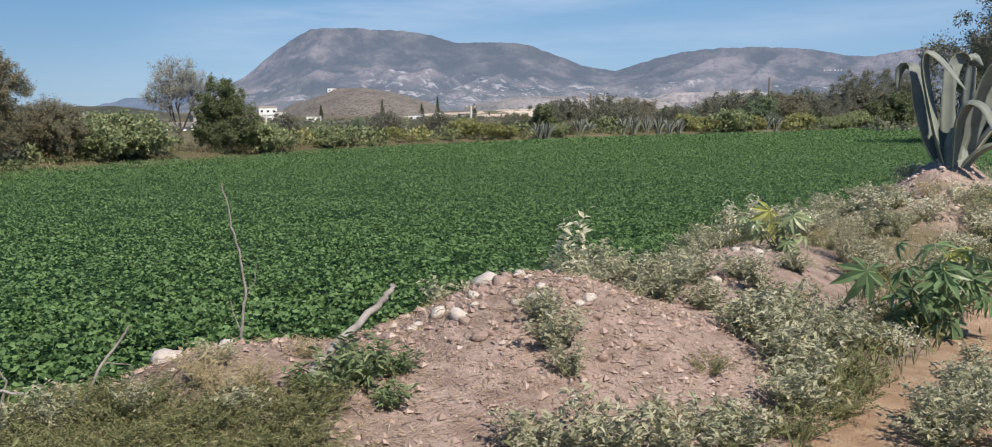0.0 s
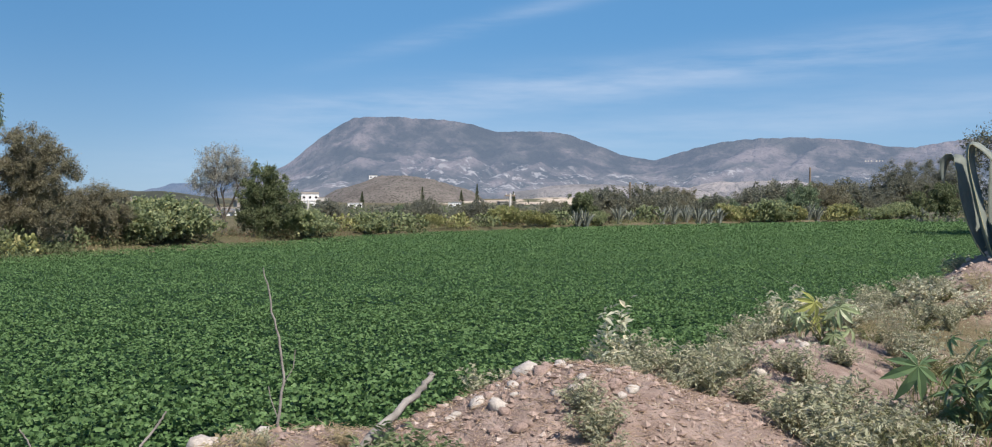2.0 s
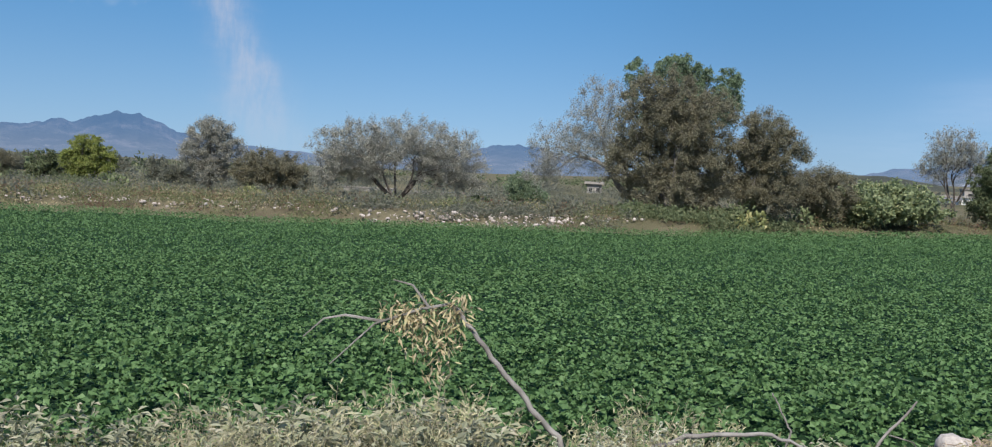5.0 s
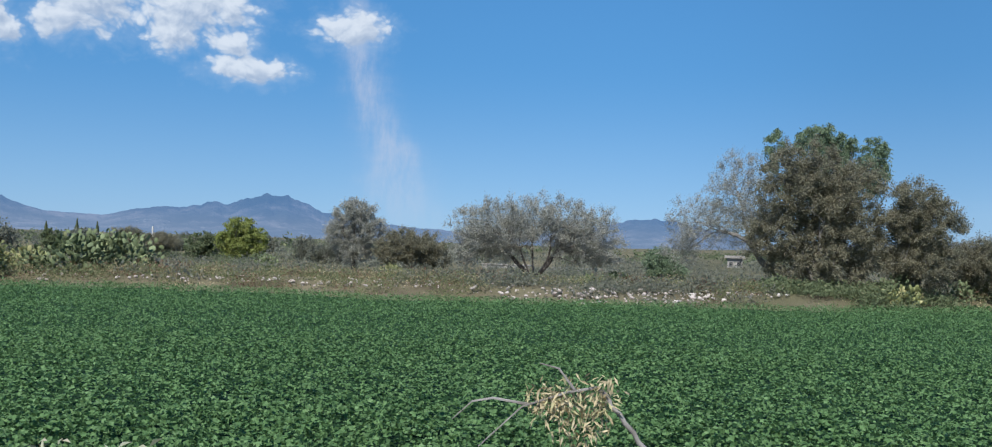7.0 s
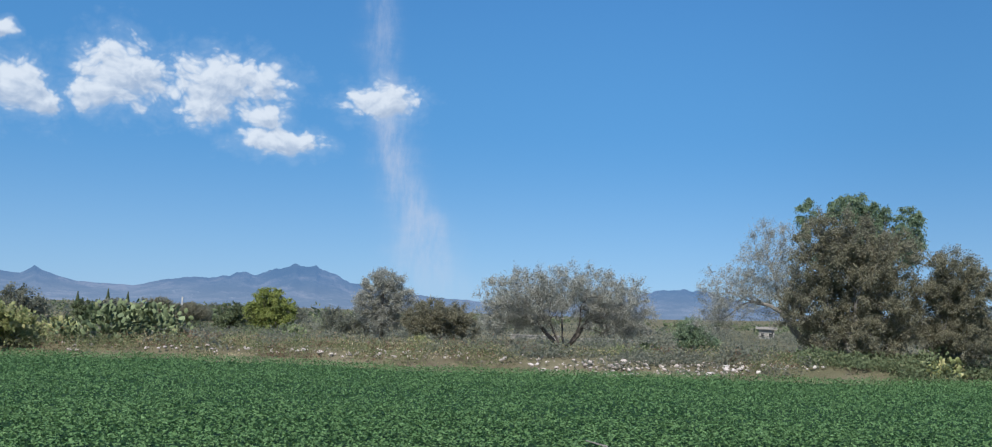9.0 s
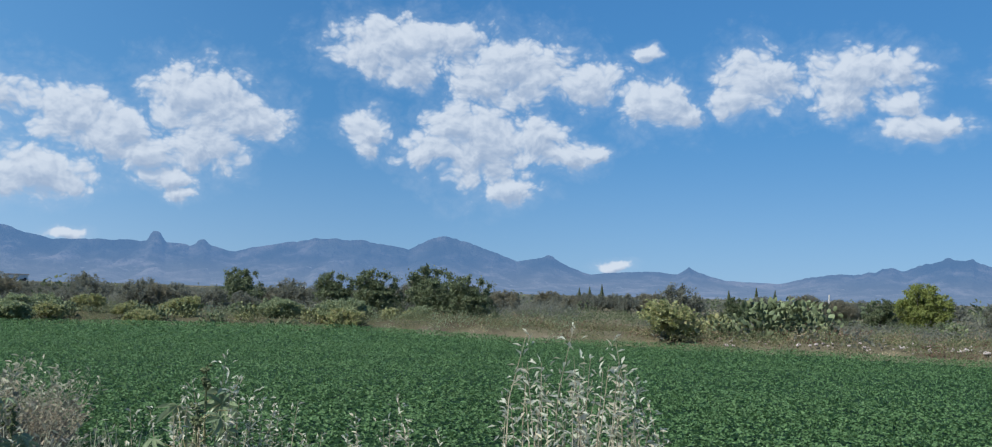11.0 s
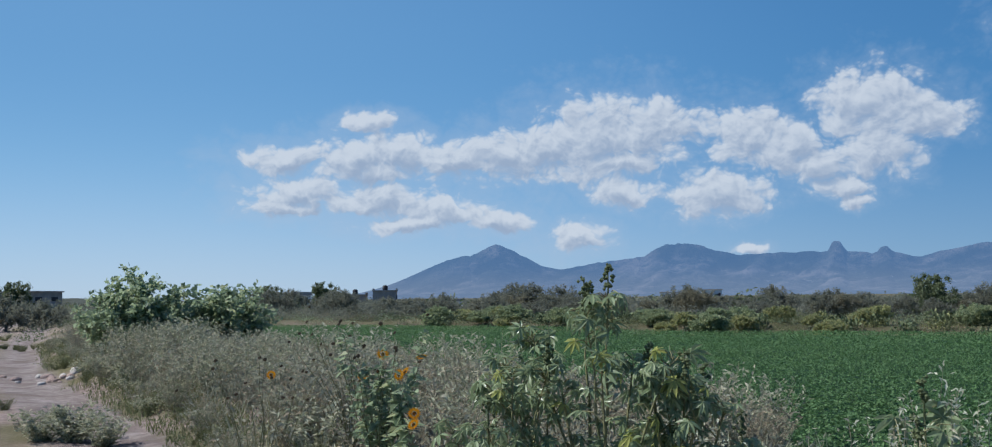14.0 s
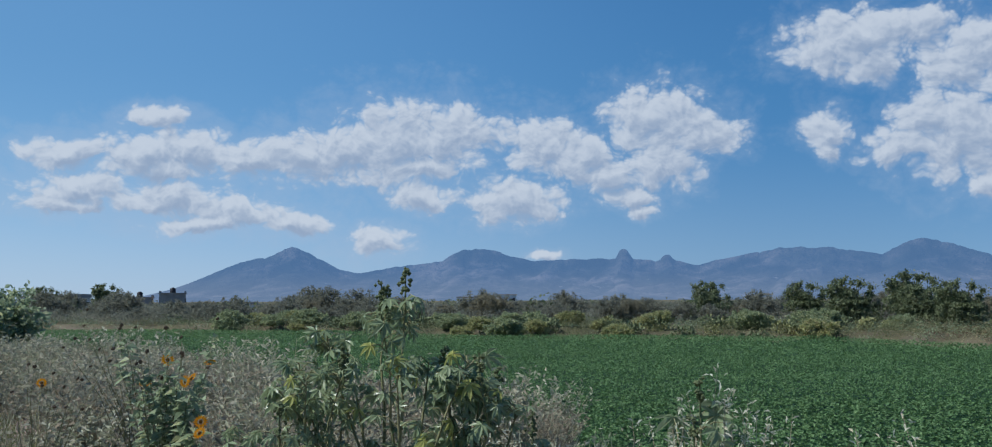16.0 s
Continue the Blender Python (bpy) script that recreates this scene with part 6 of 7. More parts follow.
plant_tree(grown_tree("mesquite_tree", 81, [(-1.3, 0, 2.1, 1.8, 1.8, 1.0), (0.5, 0.2, 2.35, 1.7, 1.8, 0.92), (2.1, 0, 1.9, 1.2, 1.5, 1.0), (-2.35, 0, 1.4, 0.7, 1.1, 0.65), (2.6, 0, 1.2, 0.6, 0.9, 0.5), (-1.3, 0.3, 1.4, 1.0, 1.2, 0.6), (1.5, 0.3, 1.4, 1.0, 1.2, 0.6)], GREY_TREE_LEAF, "spreading grey mesquite tree beyond the field", 760, 5, 30, 0.056, 0.42, 0.15, 0.32, 0.36, 0.7), -27.0, 24.0, 48.4)
plant_tree(grown_tree("mesquite_tree", 82, [(-1.5, 0, 3.7, 1.15, 1.2, 1.15), (-2.8, 0, 2.4, 1.15, 1.3, 1.05), (-1.1, 0, 2.3, 1.0, 1.2, 1.0), (-3.5, 0, 1.4, 0.6, 0.8, 0.5)], GREY_TREE_LEAF, "thin leaved grey mesquite tree leaning sideways", 480, 5, 19, 0.05, 0.4, 0.15, 0.75, 0.34, 0.6, 0.0, GREY_WOOD), -19.8, 29.0, 34.3)
plant_tree(grown_tree("mesquite_tree", 83, [(-0.5, 0, 3.6, 1.45, 1.6, 1.35), (0.6, 0, 3.2, 1.35, 1.5, 1.3), (-1.2, 0, 2.0, 1.15, 1.4, 1.1), (0.8, 0, 1.7, 1.45, 1.5, 1.3), (0, 0, 0.9, 1.7, 1.5, 0.8)], MESQUITE_LEAF, "dense olive mesquite tree with dark shade", 760, 5, 32, 0.075, 0.42, 0.18, 0.3, 0.34, 0.4, 0.1, GREY_WOOD, 0.5), -18.1, 28.4, 32.5)
plant_tree(grown_tree("pepper_tree", 84, [(-1.75, 0, 5.55, 0.5, 0.6, 0.75), (-0.3, 0, 5.95, 0.75, 0.8, 0.62), (0.55, 0, 5.5, 0.6, 0.6, 0.6), (1.75, 0, 5.0, 0.5, 0.7, 0.95), (0.2, 0, 4.3, 1.7, 1.2, 0.8)], PEPPER_LEAF, "tall green pepper tree with drooping sprays", 300, 6, 26, 0.1, 0.34, 0.17, 1.6, 0.3, 0.4, 0.9), -20.7, 32.7, 32.3)
plant_tree(grown_tree("mesquite_tree", 85, [(-0.1, 0, 2.9, 0.95, 1.0, 0.9), (0.5, 0, 2.2, 0.85, 1.0, 1.0), (-0.5, 0, 1.7, 0.9, 1.0, 1.0), (0.2, 0, 1.0, 1.1, 1.0, 0.7)], MESQUITE_LEAF, "brownish mesquite tree beside a larger one", 420, 5, 40, 0.065, 0.42, 0.1, 0.3, 0.32, 0.4, 0.1, GREY_WOOD), -15.8, 30.3, 27.5)
plant_tree(grown_tree("mesquite_tree", 86, [(0, 0, 1.1, 1.1, 1.0, 0.85), (-0.5, 0, 0.8, 0.7, 0.8, 0.6)], MESQUITE_LEAF, "low olive mesquite bush", 190, 5, 34, 0.065, 0.42, 0.06, 0.2, 0.3), -15.0, 33.2, 24.0)
plant_tree(grown_tree("acacia_tree", 87, [(-0.1, 0, 3.1, 1.05, 1.1, 0.8), (-0.75, 0, 2.4, 0.65, 0.8, 0.6), (0.6, 0, 2.6, 0.7, 0.8, 0.7)], GREY_TREE_LEAF, "bare looking grey acacia tree", 300, 5, 13, 0.06, 0.4, 0.1, 0.8, 0.34, 0.6), -13.4, 42.0, 17.7)
plant_tree(grown_tree("acacia_tree", 88, [(0, 0, 2.2, 0.95, 1.0, 0.9), (0.5, 0, 1.3, 1.05, 1.0, 0.9), (-0.4, 0, 1.2, 0.9, 1.0, 0.9), (0, 0, 0.7, 1.2, 1.0, 0.55)], DARK_TREE_LEAF, "rounded dense green acacia tree", 340, 5, 24, 0.085, 0.45, 0.1, 0.3, 0.3, 0.4), -11.5, 41.6, 15.4)
plant_tree(grown_tree("acacia_tree", 89, [(0, 0, 2.6, 1.05, 1.0, 0.9), (0.6, 0, 1.9, 0.85, 1.0, 1.0), (-0.7, 0, 1.8, 0.7, 0.8, 0.8), (0, 0, 1.0, 0.95, 0.9, 0.6)], GREY_TREE_LEAF, "upright grey acacia tree", 340, 5, 26, 0.075, 0.42, 0.1, 0.5, 0.34, 0.7), -41.2, 25.0, 59.0)
T_LOW = plant_tree(grown_tree("mesquite_tree", 90, [(0, 0, 1.3, 1.5, 1.4, 0.7), (-0.9, 0, 0.95, 0.85, 0.9, 0.6), (0.9, 0, 0.95, 0.85, 0.9, 0.6)], MESQUITE_LEAF, "low rounded olive mesquite tree", 260, 5, 26, 0.085, 0.42, 0.08, 0.25, 0.32, 0.5, 0.0, GREY_WOOD), -38.0, 26.2, 55.0)
plant_tree(grown_tree("willow_tree", 91, [(0, 0, 2.0, 0.95, 1.0, 0.75), (-0.85, 0, 1.55, 0.7, 0.8, 0.75), (0.85, 0, 1.35, 0.7, 0.8, 0.75), (0.1, 0, 0.95, 1.3, 1.2, 0.7)], WILLOW_LEAF, "bright yellow green rounded tree", 260, 5, 20, 0.12, 0.34, 0.12, 0.4, 0.3, 0.3, 0.7), -54.5, 25.4, 65.0)
T_DARK = plant_tree(grown_tree("pepper_tree", 92, lobes_of(2.7, 2.6), DARK_TREE_LEAF, "dark green pepper tree in the distance", 140, 5, 12, 0.16, 0.42, 0.1, 0.3, 0.3, 0.3, 0.4), -52.4, 0.2)
T_GREEN = plant_tree(grown_tree("pepper_tree", 93, lobes_of(2.2, 1.7), PEPPER_LEAF, "small rounded green tree beyond the rubble", 170, 5, 16, 0.09, 0.4, 0.07, 0.2, 0.28, 0.3, 0.4), -29.5, 34.1)
T_OLIVE = plant_tree(grown_tree("acacia_tree", 94, lobes_of(3.0, 2.0), SCRUB_LEAF, "olive brown scrub tree in the distance", 130, 4, 13, 0.14, 0.45, 0.08, 0.2, 0.36, 0.6, 0.0, GREY_WOOD), -63.4, -11.1)
T_BIG = plant_tree(grown_tree("mesquite_tree", 95, lobes_of(8.5, 7.4), SCRUB_LEAF, "tall dark mesquite tree behind the agave", 460, 5, 34, 0.14, 0.42, 0.22, 1.2, 0.7, 0.5, 0.0, GREY_WOOD), 27.2, 48.4)
T_BIG.scale = (1.25, 1.25, 1.25)
again(T_BIG, 30.2, 50.6, 140, 1.3)
for ob, x, y, size in ((T_DARK, -58.3, -2.0, 1.2), (T_DARK, -56.2, -5.1, 1.1), (T_DARK, -59.9, -7.9, 1.0), (T_DARK, -60.8, -13.9, 1.1), (T_DARK, -57.3, 24.1, 0.7), (T_OLIVE, -57.0, 12.3, 1.05), (T_DARK, -67.8, 18.6, 0.65), (T_OLIVE, -50.4, 27.5, 0.8), (T_OLIVE, -46.0, 26.5, 0.7), (T_DARK, -53.2, -1.6, 0.9),
                       (T_OLIVE, -62.0, -40.0, 1.1), (T_OLIVE, -66.0, -46.0, 1.2), (T_OLIVE, -70.0, -34.0, 1.1), (T_OLIVE, -74.0, -28.0, 1.1), (T_OLIVE, -72.0, -52.0, 1.3), (T_OLIVE, -68.0, -22.0, 0.9), (T_LOW, -64.0, -30.0, 0.9), (T_OLIVE, -47.8, -40.0, 0.85), (T_OLIVE, -53.0, -39.9, 0.85), (T_OLIVE, -57.5, -35.5, 0.75), (T_OLIVE, -51.0, -52.0, 1.0), (T_OLIVE, -56.0, -58.0, 1.05), (T_OLIVE, -57.0, -66.0, 1.1), (T_OLIVE, -61.0, -63.0, 1.0), (T_OLIVE, -52.5, -68.0, 0.9), (T_OLIVE, -27.5, -53.7, 1.0), (T_OLIVE, -25.0, -56.0, 0.9), (T_OLIVE, -30.5, -55.0, 0.8),
                       (T_DARK, -97.8, -114.2, 1.6), (T_DARK, -103.5, -109.0, 1.7), (T_OLIVE, -100.0, -120.0, 1.5), (T_DARK, -78.0, -150.0, 1.9), (T_DARK, -70.0, -142.0, 1.6), (T_OLIVE, -93.0, -104.0, 1.5),
                       (T_OLIVE, 38.0, 124.3, 2.4), (T_OLIVE, 33.0, 122.0, 2.1), (T_OLIVE, 28.5, 126.0, 1.8), (T_BIG, 43.1, 117.4, 0.95), (T_DARK, 46.0, 113.0, 1.7), (T_DARK, 42.5, 110.0, 1.25), (T_BIG, 50.0, 122.0, 1.0), (T_DARK, 3.4, 71.9, 0.95), (T_OLIVE, 9.0, 84.0, 1.5), (T_OLIVE, 13.5, 95.0, 1.4), (T_OLIVE, 22.0, 100.0, 1.5), (T_BIG, 33.5, 62.0, 0.9), (T_BIG, 40.0, 70.0, 1.1)):
    again(ob, x, y, rs.uniform(0, 360), size * rs.uniform(0.95, 1.08))

for k in range(46):
    b = rs.uniform(-24, -2) if k < 34 else rs.uniform(-2, 14)
    d = float(np.interp(b, FAR_BEARING, FAR_REACH)) + rs.uniform(6, 34)
    again(rs.choice((T_OLIVE, T_OLIVE, T_OLIVE, T_LOW, T_GREEN)), -math.sin(radians(b)) * d, math.cos(radians(b)) * d, rs.uniform(0, 360), rs.uniform(1.0, 1.7) * (1.25 if b < -13 else 1.0 if b < -2 else 0.6))

for k in range(60):
    b, d = rs.uniform(100, 137), rs.uniform(54, 96)
    again(rs.choice((T_OLIVE, T_OLIVE, T_OLIVE, T_LOW)), -math.sin(radians(b)) * d, math.cos(radians(b)) * d, rs.uniform(0, 360), rs.uniform(0.52, 0.78))

for k in range(46):
    b, d = rs.uniform(62, 101), rs.uniform(62, 120)
    again(rs.choice((T_OLIVE, T_OLIVE, T_LOW)), -math.sin(radians(b)) * d, math.cos(radians(b)) * d, rs.uniform(0, 360), rs.uniform(0.6, 0.95))

# ---- hedges of broadleaf bushes and prickly pears ----
PEAR_SKIN = leaf_material("pear_skin", (0.075, 0.10, 0.045), (0.19, 0.225, 0.11), (0.26, 0.27, 0.13), 0.06, 0.0, 0.75)
YELLOW_PAD = leaf_material("yellow_pad", (0.13, 0.145, 0.055), (0.26, 0.27, 0.105), (0.34, 0.31, 0.14), 0.2, 0.0, 0.55)
HEDGE_LEAF = leaf_material("hedge_leaf", (0.165, 0.21, 0.105), (0.37, 0.42, 0.225), (0.5, 0.5, 0.27), 0.12, 0.5, 0.55)
YELLOW_LEAF = leaf_material("yellowing_leaf", (0.21, 0.235, 0.095), (0.42, 0.43, 0.19), (0.5, 0.44, 0.23), 0.2, 0.5, 0.6)
P_BUSH = shrub(75, lobes_of(3.2, 1.5), HEDGE_LEAF, "dense green broadleaf bush in the hedge beyond the field", 230, 4, 8, 0.14, 0.75, 0.26)
P_BUSH_Y = shrub(76, lobes_of(2.6, 1.3), YELLOW_LEAF, "yellowish green broadleaf bush in the hedge", 170, 4, 8, 0.13, 0.75, 0.24)
P_NEAR_PEAR = pear(104, 1.4, 2.0, "prickly pear at the foot of the trees", 190, PEAR_SKIN, True)
P_PEAR = pear(101, 1.5, 2.6, "large prickly pear in the hedge beyond the field", 380, PEAR_SKIN)
P_PEAR2 = pear(102, 1.2, 2.2, "bushy prickly pear in the hedge", 290, PEAR_SKIN)
P_PEAR3 = pear(103, 1.15, 1.9, "yellowish prickly pear clump", 230, YELLOW_PAD)


def hedge(proto, x, y, size):
    if proto.name in used:
        return again(proto, x, y, rs.uniform(0, 360), size, None, 0.03)
    used.add(proto.name)
    proto.matrix_basis = put(x, y, None, 0, 0.03)
    proto.scale = (size, size, size)
    return proto


def ring_place(b, extra):
    reach = float(np.interp(b, FAR_BEARING, FAR_REACH)) + extra
    return -math.sin(radians(b)) * reach, math.cos(radians(b)) * reach


for b, extra, size in ((22.6, 2.0, 0.86), (21.4, 2.2, 1.02), (20.0, 2.4, 0.98), (14.0, 1.8, 0.8), (13.0, 2.2, 0.75)):
    hedge(P_BUSH, *ring_place(b, extra), size)
for b, extra, size in ((25.6, 1.6, 0.55), (23.9, 1.8, 0.5), (28.4, 1.4, 0.6), (24.9, 2.4, 0.5)):
    hedge(P_NEAR_PEAR, *ring_place(b, extra), size)
b = 12.2
while b > -21:
    x, y = ring_place(b, rs.uniform(1.2, 3.0))
    if not (-3.4 < b < -1.9 or -6.2 < b < -4.6 or -10.8 < b < -7.2 or -16.3 < b < -15.0):
        hedge(rs.choice((P_BUSH, P_BUSH_Y, P_BUSH_Y, P_PEAR, P_PEAR3)), x, y, rs.uniform(0.55, 0.95) if b > -6 else rs.uniform(0.7, 1.25))
    if rs.random() < 0.2:
        again(rs.choice((T_OLIVE, T_LOW)), x + rs.uniform(-1, 1), y + rs.uniform(2.5, 6), rs.uniform(0, 360), rs.uniform(0.5, 0.8))
    b -= rs.uniform(1.2, 2.6) * 34 / math.hypot(x, y)
for k in range(105):
    x, y = ring_place(rs.uniform(92, 131), rs.uniform(0.5, 6))
    hedge(rs.choice((P_BUSH, P_BUSH_Y, P_PEAR2, P_PEAR3)), x, y, rs.uniform(0.36, 0.56))
for x, y, kind, size in ((-31.4, 9.7, P_PEAR, 1.0), (-31.4, 10.6, P_PEAR, 1.08), (-32.4, 6.6, P_BUSH_Y, 0.9), (-31.9, 8.2, P_PEAR2, 0.6), (-38.0, 12.9, P_PEAR, 1.0), (-37.0, 12.0, P_PEAR2, 0.9), (-40.8, 10.5, P_PEAR3, 1.0), (-25.9, 27.2, P_PEAR2, 0.6), (-15.3, 28.6, P_PEAR3, 0.7), (-33.5, 22.3, P_PEAR3, 0.6), (-24.6, 24.6, P_PEAR2, 0.6), (-44.0, 21.5, P_PEAR2, 0.7)):
    hedge(kind, x, y, size)
for x, y, tall in ((3.0, 68.6, 1.3), (3.6, 69.0, 1.5), (6.4, 74.6, 1.5), (7.2, 75.4, 1.3), (10.0, 77.2, 1.35), (11.0, 78.2, 1.5), (12.1, 78.8, 1.4), (13.2, 79.6, 1.55), (14.2, 80.4, 1.35), (15.2, 81.5, 1.4), (25.4, 92.2, 2.0), (26.4, 92.8, 1.6)):
    agave(x, y, tall * 0.85, 18, int(100 + x), "blue grey agave in the hedge beyond the field", 0.15, 0.0, 0.05, 1.05)

# ---- scrub and dry growth on the far land ----
def thicket(name, label, b0, b1, r0_, r1_, count, tall, wide, mat, seed, leaf=0.28, per=46):
    r = np.random.default_rng(seed)
    g = Shape()
    b = np.radians(r.uniform(b0, b1, count))
    d = np.sqrt(r.uniform(r0_ ** 2, r1_ ** 2, count))
    x, y = -np.sin(b) * d, np.cos(b) * d
    z = ground_height(x, y)
    s = r.uniform(0.5, 1.15, count)
    c = np.repeat(np.stack([x, y, z], -1), per, 0)
    k = np.repeat(s, per)
    q = unit(r.normal(size=(len(c), 3))) * r.uniform(0.35, 1, (len(c), 1))
    q[:, 2] = np.abs(q[:, 2])
    c = c + q * np.stack([wide * k, wide * k, tall * k], -1)
    size = leaf * k * r.uniform(0.6, 1.3, len(c))
    kites(g, c, r.normal(size=(len(c), 3)) + [0, 0, 0.3], size, size * 0.5, unit(r.normal(size=(len(c), 3))), 0.1)
    return tagged(part(name, g, mat), label, "scrub", kind="stuff")


thicket("scrub_west", "olive scrub across the plain", 62, 152, 100, 330, 2600, 1.4, 2.8, SCRUB_LEAF, 201, 0.4, 80)
thicket("scrub_middle", "olive scrub on the rough ground past the field", 84, 152, 56, 100, 560, 1.15, 1.8, SCRUB_LEAF, 209, 0.14, 230)
thicket("scrub_north", "olive and dark scrub before the village", -30, 34, 95, 380, 1300, 1.7, 2.8, SCRUB_LEAF, 202, 0.6, 60)
thicket("scrub_green", "green bushes across the plain", -30, 152, 75, 320, 700, 1.8, 2.2, DARK_TREE_LEAF, 203, 0.5, 80)
# two belts of brush added to darken the ground, in place of the trees' shade
thicket("undergrowth", "dark brush added to stand in for the shade beneath the trees", 24.5, 36, 30.9, 34.5, 150, 0.42, 0.8, DARK_TREE_LEAF, 210, 0.11, 170)
thicket("shade_brush", "brush added to stand in for tree shade along the far side", 36, 56, 28.6, 32.5, 80, 0.35, 0.9, SCRUB_LEAF, 213, 0.1, 150)
thicket("back_scrub", "olive scrub behind the mesquites", 22, 64, 44, 120, 420, 1.0, 1.6, SCRUB_LEAF, 214, 0.16, 110)
thicket("dry_growth", "dry brown growth beyond the field", 30, 80, 30, 60, 420, 0.45, 0.7, SCRUB_LEAF, 204, 0.14, 80)
thicket("plain_bushes", "low olive bushes on the rough ground", 62, 152, 44, 80, 700, 0.55, 1.0, DARK_TREE_LEAF, 205, 0.1, 130)
for seed_, mat_, nm, lb, cnt, lo_, hi_ in ((211, WEED_LEAF, "edge_weeds", "green weeds along the field's far edge", 800, 0.1, 2.6), (212, SHRUB_LEAF, "edge_herbs", "light green herbs along the field's far edge", 700, 0.3, 6.0), (206, WEED_LEAF, "verge_weeds", "grey olive weeds along the field's far side", 1700, 0.4, 6.0), (215, leaf_material("russet_grass", (0.2, 0.14, 0.085), (0.33, 0.24, 0.15), (0.38, 0.31, 0.2), 0.25, 0.3, 0.85), "bank_russet", "russet and straw coloured dry grass on the far bank", 900, 3.0, 10.0), (207, DRY_LEAF, "verge_straw", "straw coloured grass along the field's far side", 80, 0.3, 6.0), (208, rough_material("rusty_leaf", (0.10, 0.055, 0.035), (0.21, 0.125, 0.08)), "verge_brush", "rusty brown dead brush along the field's far side", 900, 0.6, 9.0)):
    r = np.random.default_rng(seed_)
    g = Shape()
    for q in range(cnt):
        bb_ = r.uniform(-24, 150)
        if seed_ == 211 and 38 < bb_ < 52 or seed_ == 212 and bb_ < 84 or seed_ in (207, 208) and bb_ > 92 or seed_ == 206 and bb_ > 92 and q % 3 or seed_ == 215 and not (52 < bb_ < 88 or 122 < bb_ < 140):
            continue
        if 25 < bb_ < 35.5 and q % 6:
            continue
        x, y = ring_place(bb_, r.uniform(lo_ + (2.2 if 39 < bb_ < 51 else 0.0), hi_))
        z = on_ground(x, y)
        m = 64
        pts = unit(r.normal(size=(m, 3))) * r.uniform(0.3, 1, (m, 1))
        pts[:, 2] = np.abs(pts[:, 2])
        h = r.uniform(0.22, 0.6)
        c = np.array([x, y, z]) + pts * [0.55, 0.55, h]
        size = r.uniform(0.05, 0.1, m)
        kites(g, c, r.normal(size=(m, 3)) + [0, 0, 0.9], size, size * 0.3, unit(r.normal(size=(m, 3))), 0.1)
    tagged(part(nm, g, mat_), lb, "weeds", kind="stuff")

# ---- poles ----
def box(shape, c, s, slot=0, turn=0.0):
    v = np.array([[i, j, k] for i in (-0.5, 0.5) for j in (-0.5, 0.5) for k in (-0.5, 0.5)]) * np.array(s)
    ct, st = math.cos(turn), math.sin(turn)
    v = v @ np.array([[ct, st, 0], [-st, ct, 0], [0, 0, 1]]) + np.array(c)
    shape.add(v, [(0, 1, 3, 2), (4, 6, 7, 5), (0, 4, 5, 1), (2, 3, 7, 6), (0, 2, 6, 4), (1, 5, 7, 3)], slot)


def pole(x, y, top_z, mat, label, thick=0.12, arm=0.0):
    z = on_ground(x, y)
    ob = thing("utility_pole", x, y, z, turn=rs.uniform(0, 60), label=label, category="pole")
    g = Shape()
    tube(g, np.array([[0, 0, -0.3], [0, 0, (top_z - z) * 0.5], [0, 0, top_z - z]]), np.array([thick, thick * 0.85, thick * 0.7]), 8)
    part("shaft", g, mat, ob, smooth=True)
    if arm:
        h = Shape()
        box(h, (0, 0, (top_z - z) * 0.94), (arm, 0.1, 0.1))
        part("crossarm", h, POLE_WOOD, ob)
        for k in (-0.4, 0, 0.4):
            i = Shape()
            tube(i, np.array([[k * arm, 0, (top_z - z) * 0.94], [k * arm, 0, (top_z - z) * 0.94 + 0.22]]), np.array([0.05, 0.03]), 6)
            part("insulator", i, CONCRETE, ob)
    return ob


pole(-1.9, 78.0, 2.55, CONCRETE, "white concrete utility pole beyond the hedge", 0.11, 1.1)
pole(8.2, 84.6, 3.64, POLE_WOOD, "slender wooden pole beyond the hedge", 0.13)
pole(29.4, 106.0, 5.7, POLE_WOOD, "tall dark wooden pole beyond the hedge", 0.15)
pole(-34.6, 83.1, 2.27, CONCRETE, "concrete utility pole with a crossarm", 0.1, 0.9)
pole(-70.7, 26.1, 2.1, CONCRETE, "pale concrete pole on the plain", 0.075)
pole(-12.2, 52.6, 1.9, CONCRETE, "short pale post by the hedge", 0.09)


# cypresses on the plain
def cypress(x, y, tall, seed):
    r = np.random.default_rng(seed)
    top = thing("cypress_tree", x, y, label="slender dark cypress on the plain", category="tree", group="cypresses on the plain")
    w, g = Shape(), Shape()
    tube(w, np.array([[0, 0, -0.2], [0, 0, tall * 0.9]]), np.array([0.12, 0.02]), 6)
    n = 420
    h = r.uniform(0.06, 1, n)
    a = r.uniform(0, 2 * np.pi, n)
    rad = 0.42 * np.sin(np.clip(h * 1.1, 0, 1) * np.pi) ** 0.5 * (1.15 - h) * r.uniform(0.6, 1, n)
    kites(g, np.stack([np.cos(a) * rad, np.sin(a) * rad, h * tall], -1), np.stack([np.cos(a) * 0.3, np.sin(a) * 0.3, np.ones(n)], -1), 0.35, 0.14, None, 0.0)
    part("trunk", w, BARK, top)
    part("crown", g, DARK_TREE_LEAF, top)
    return top


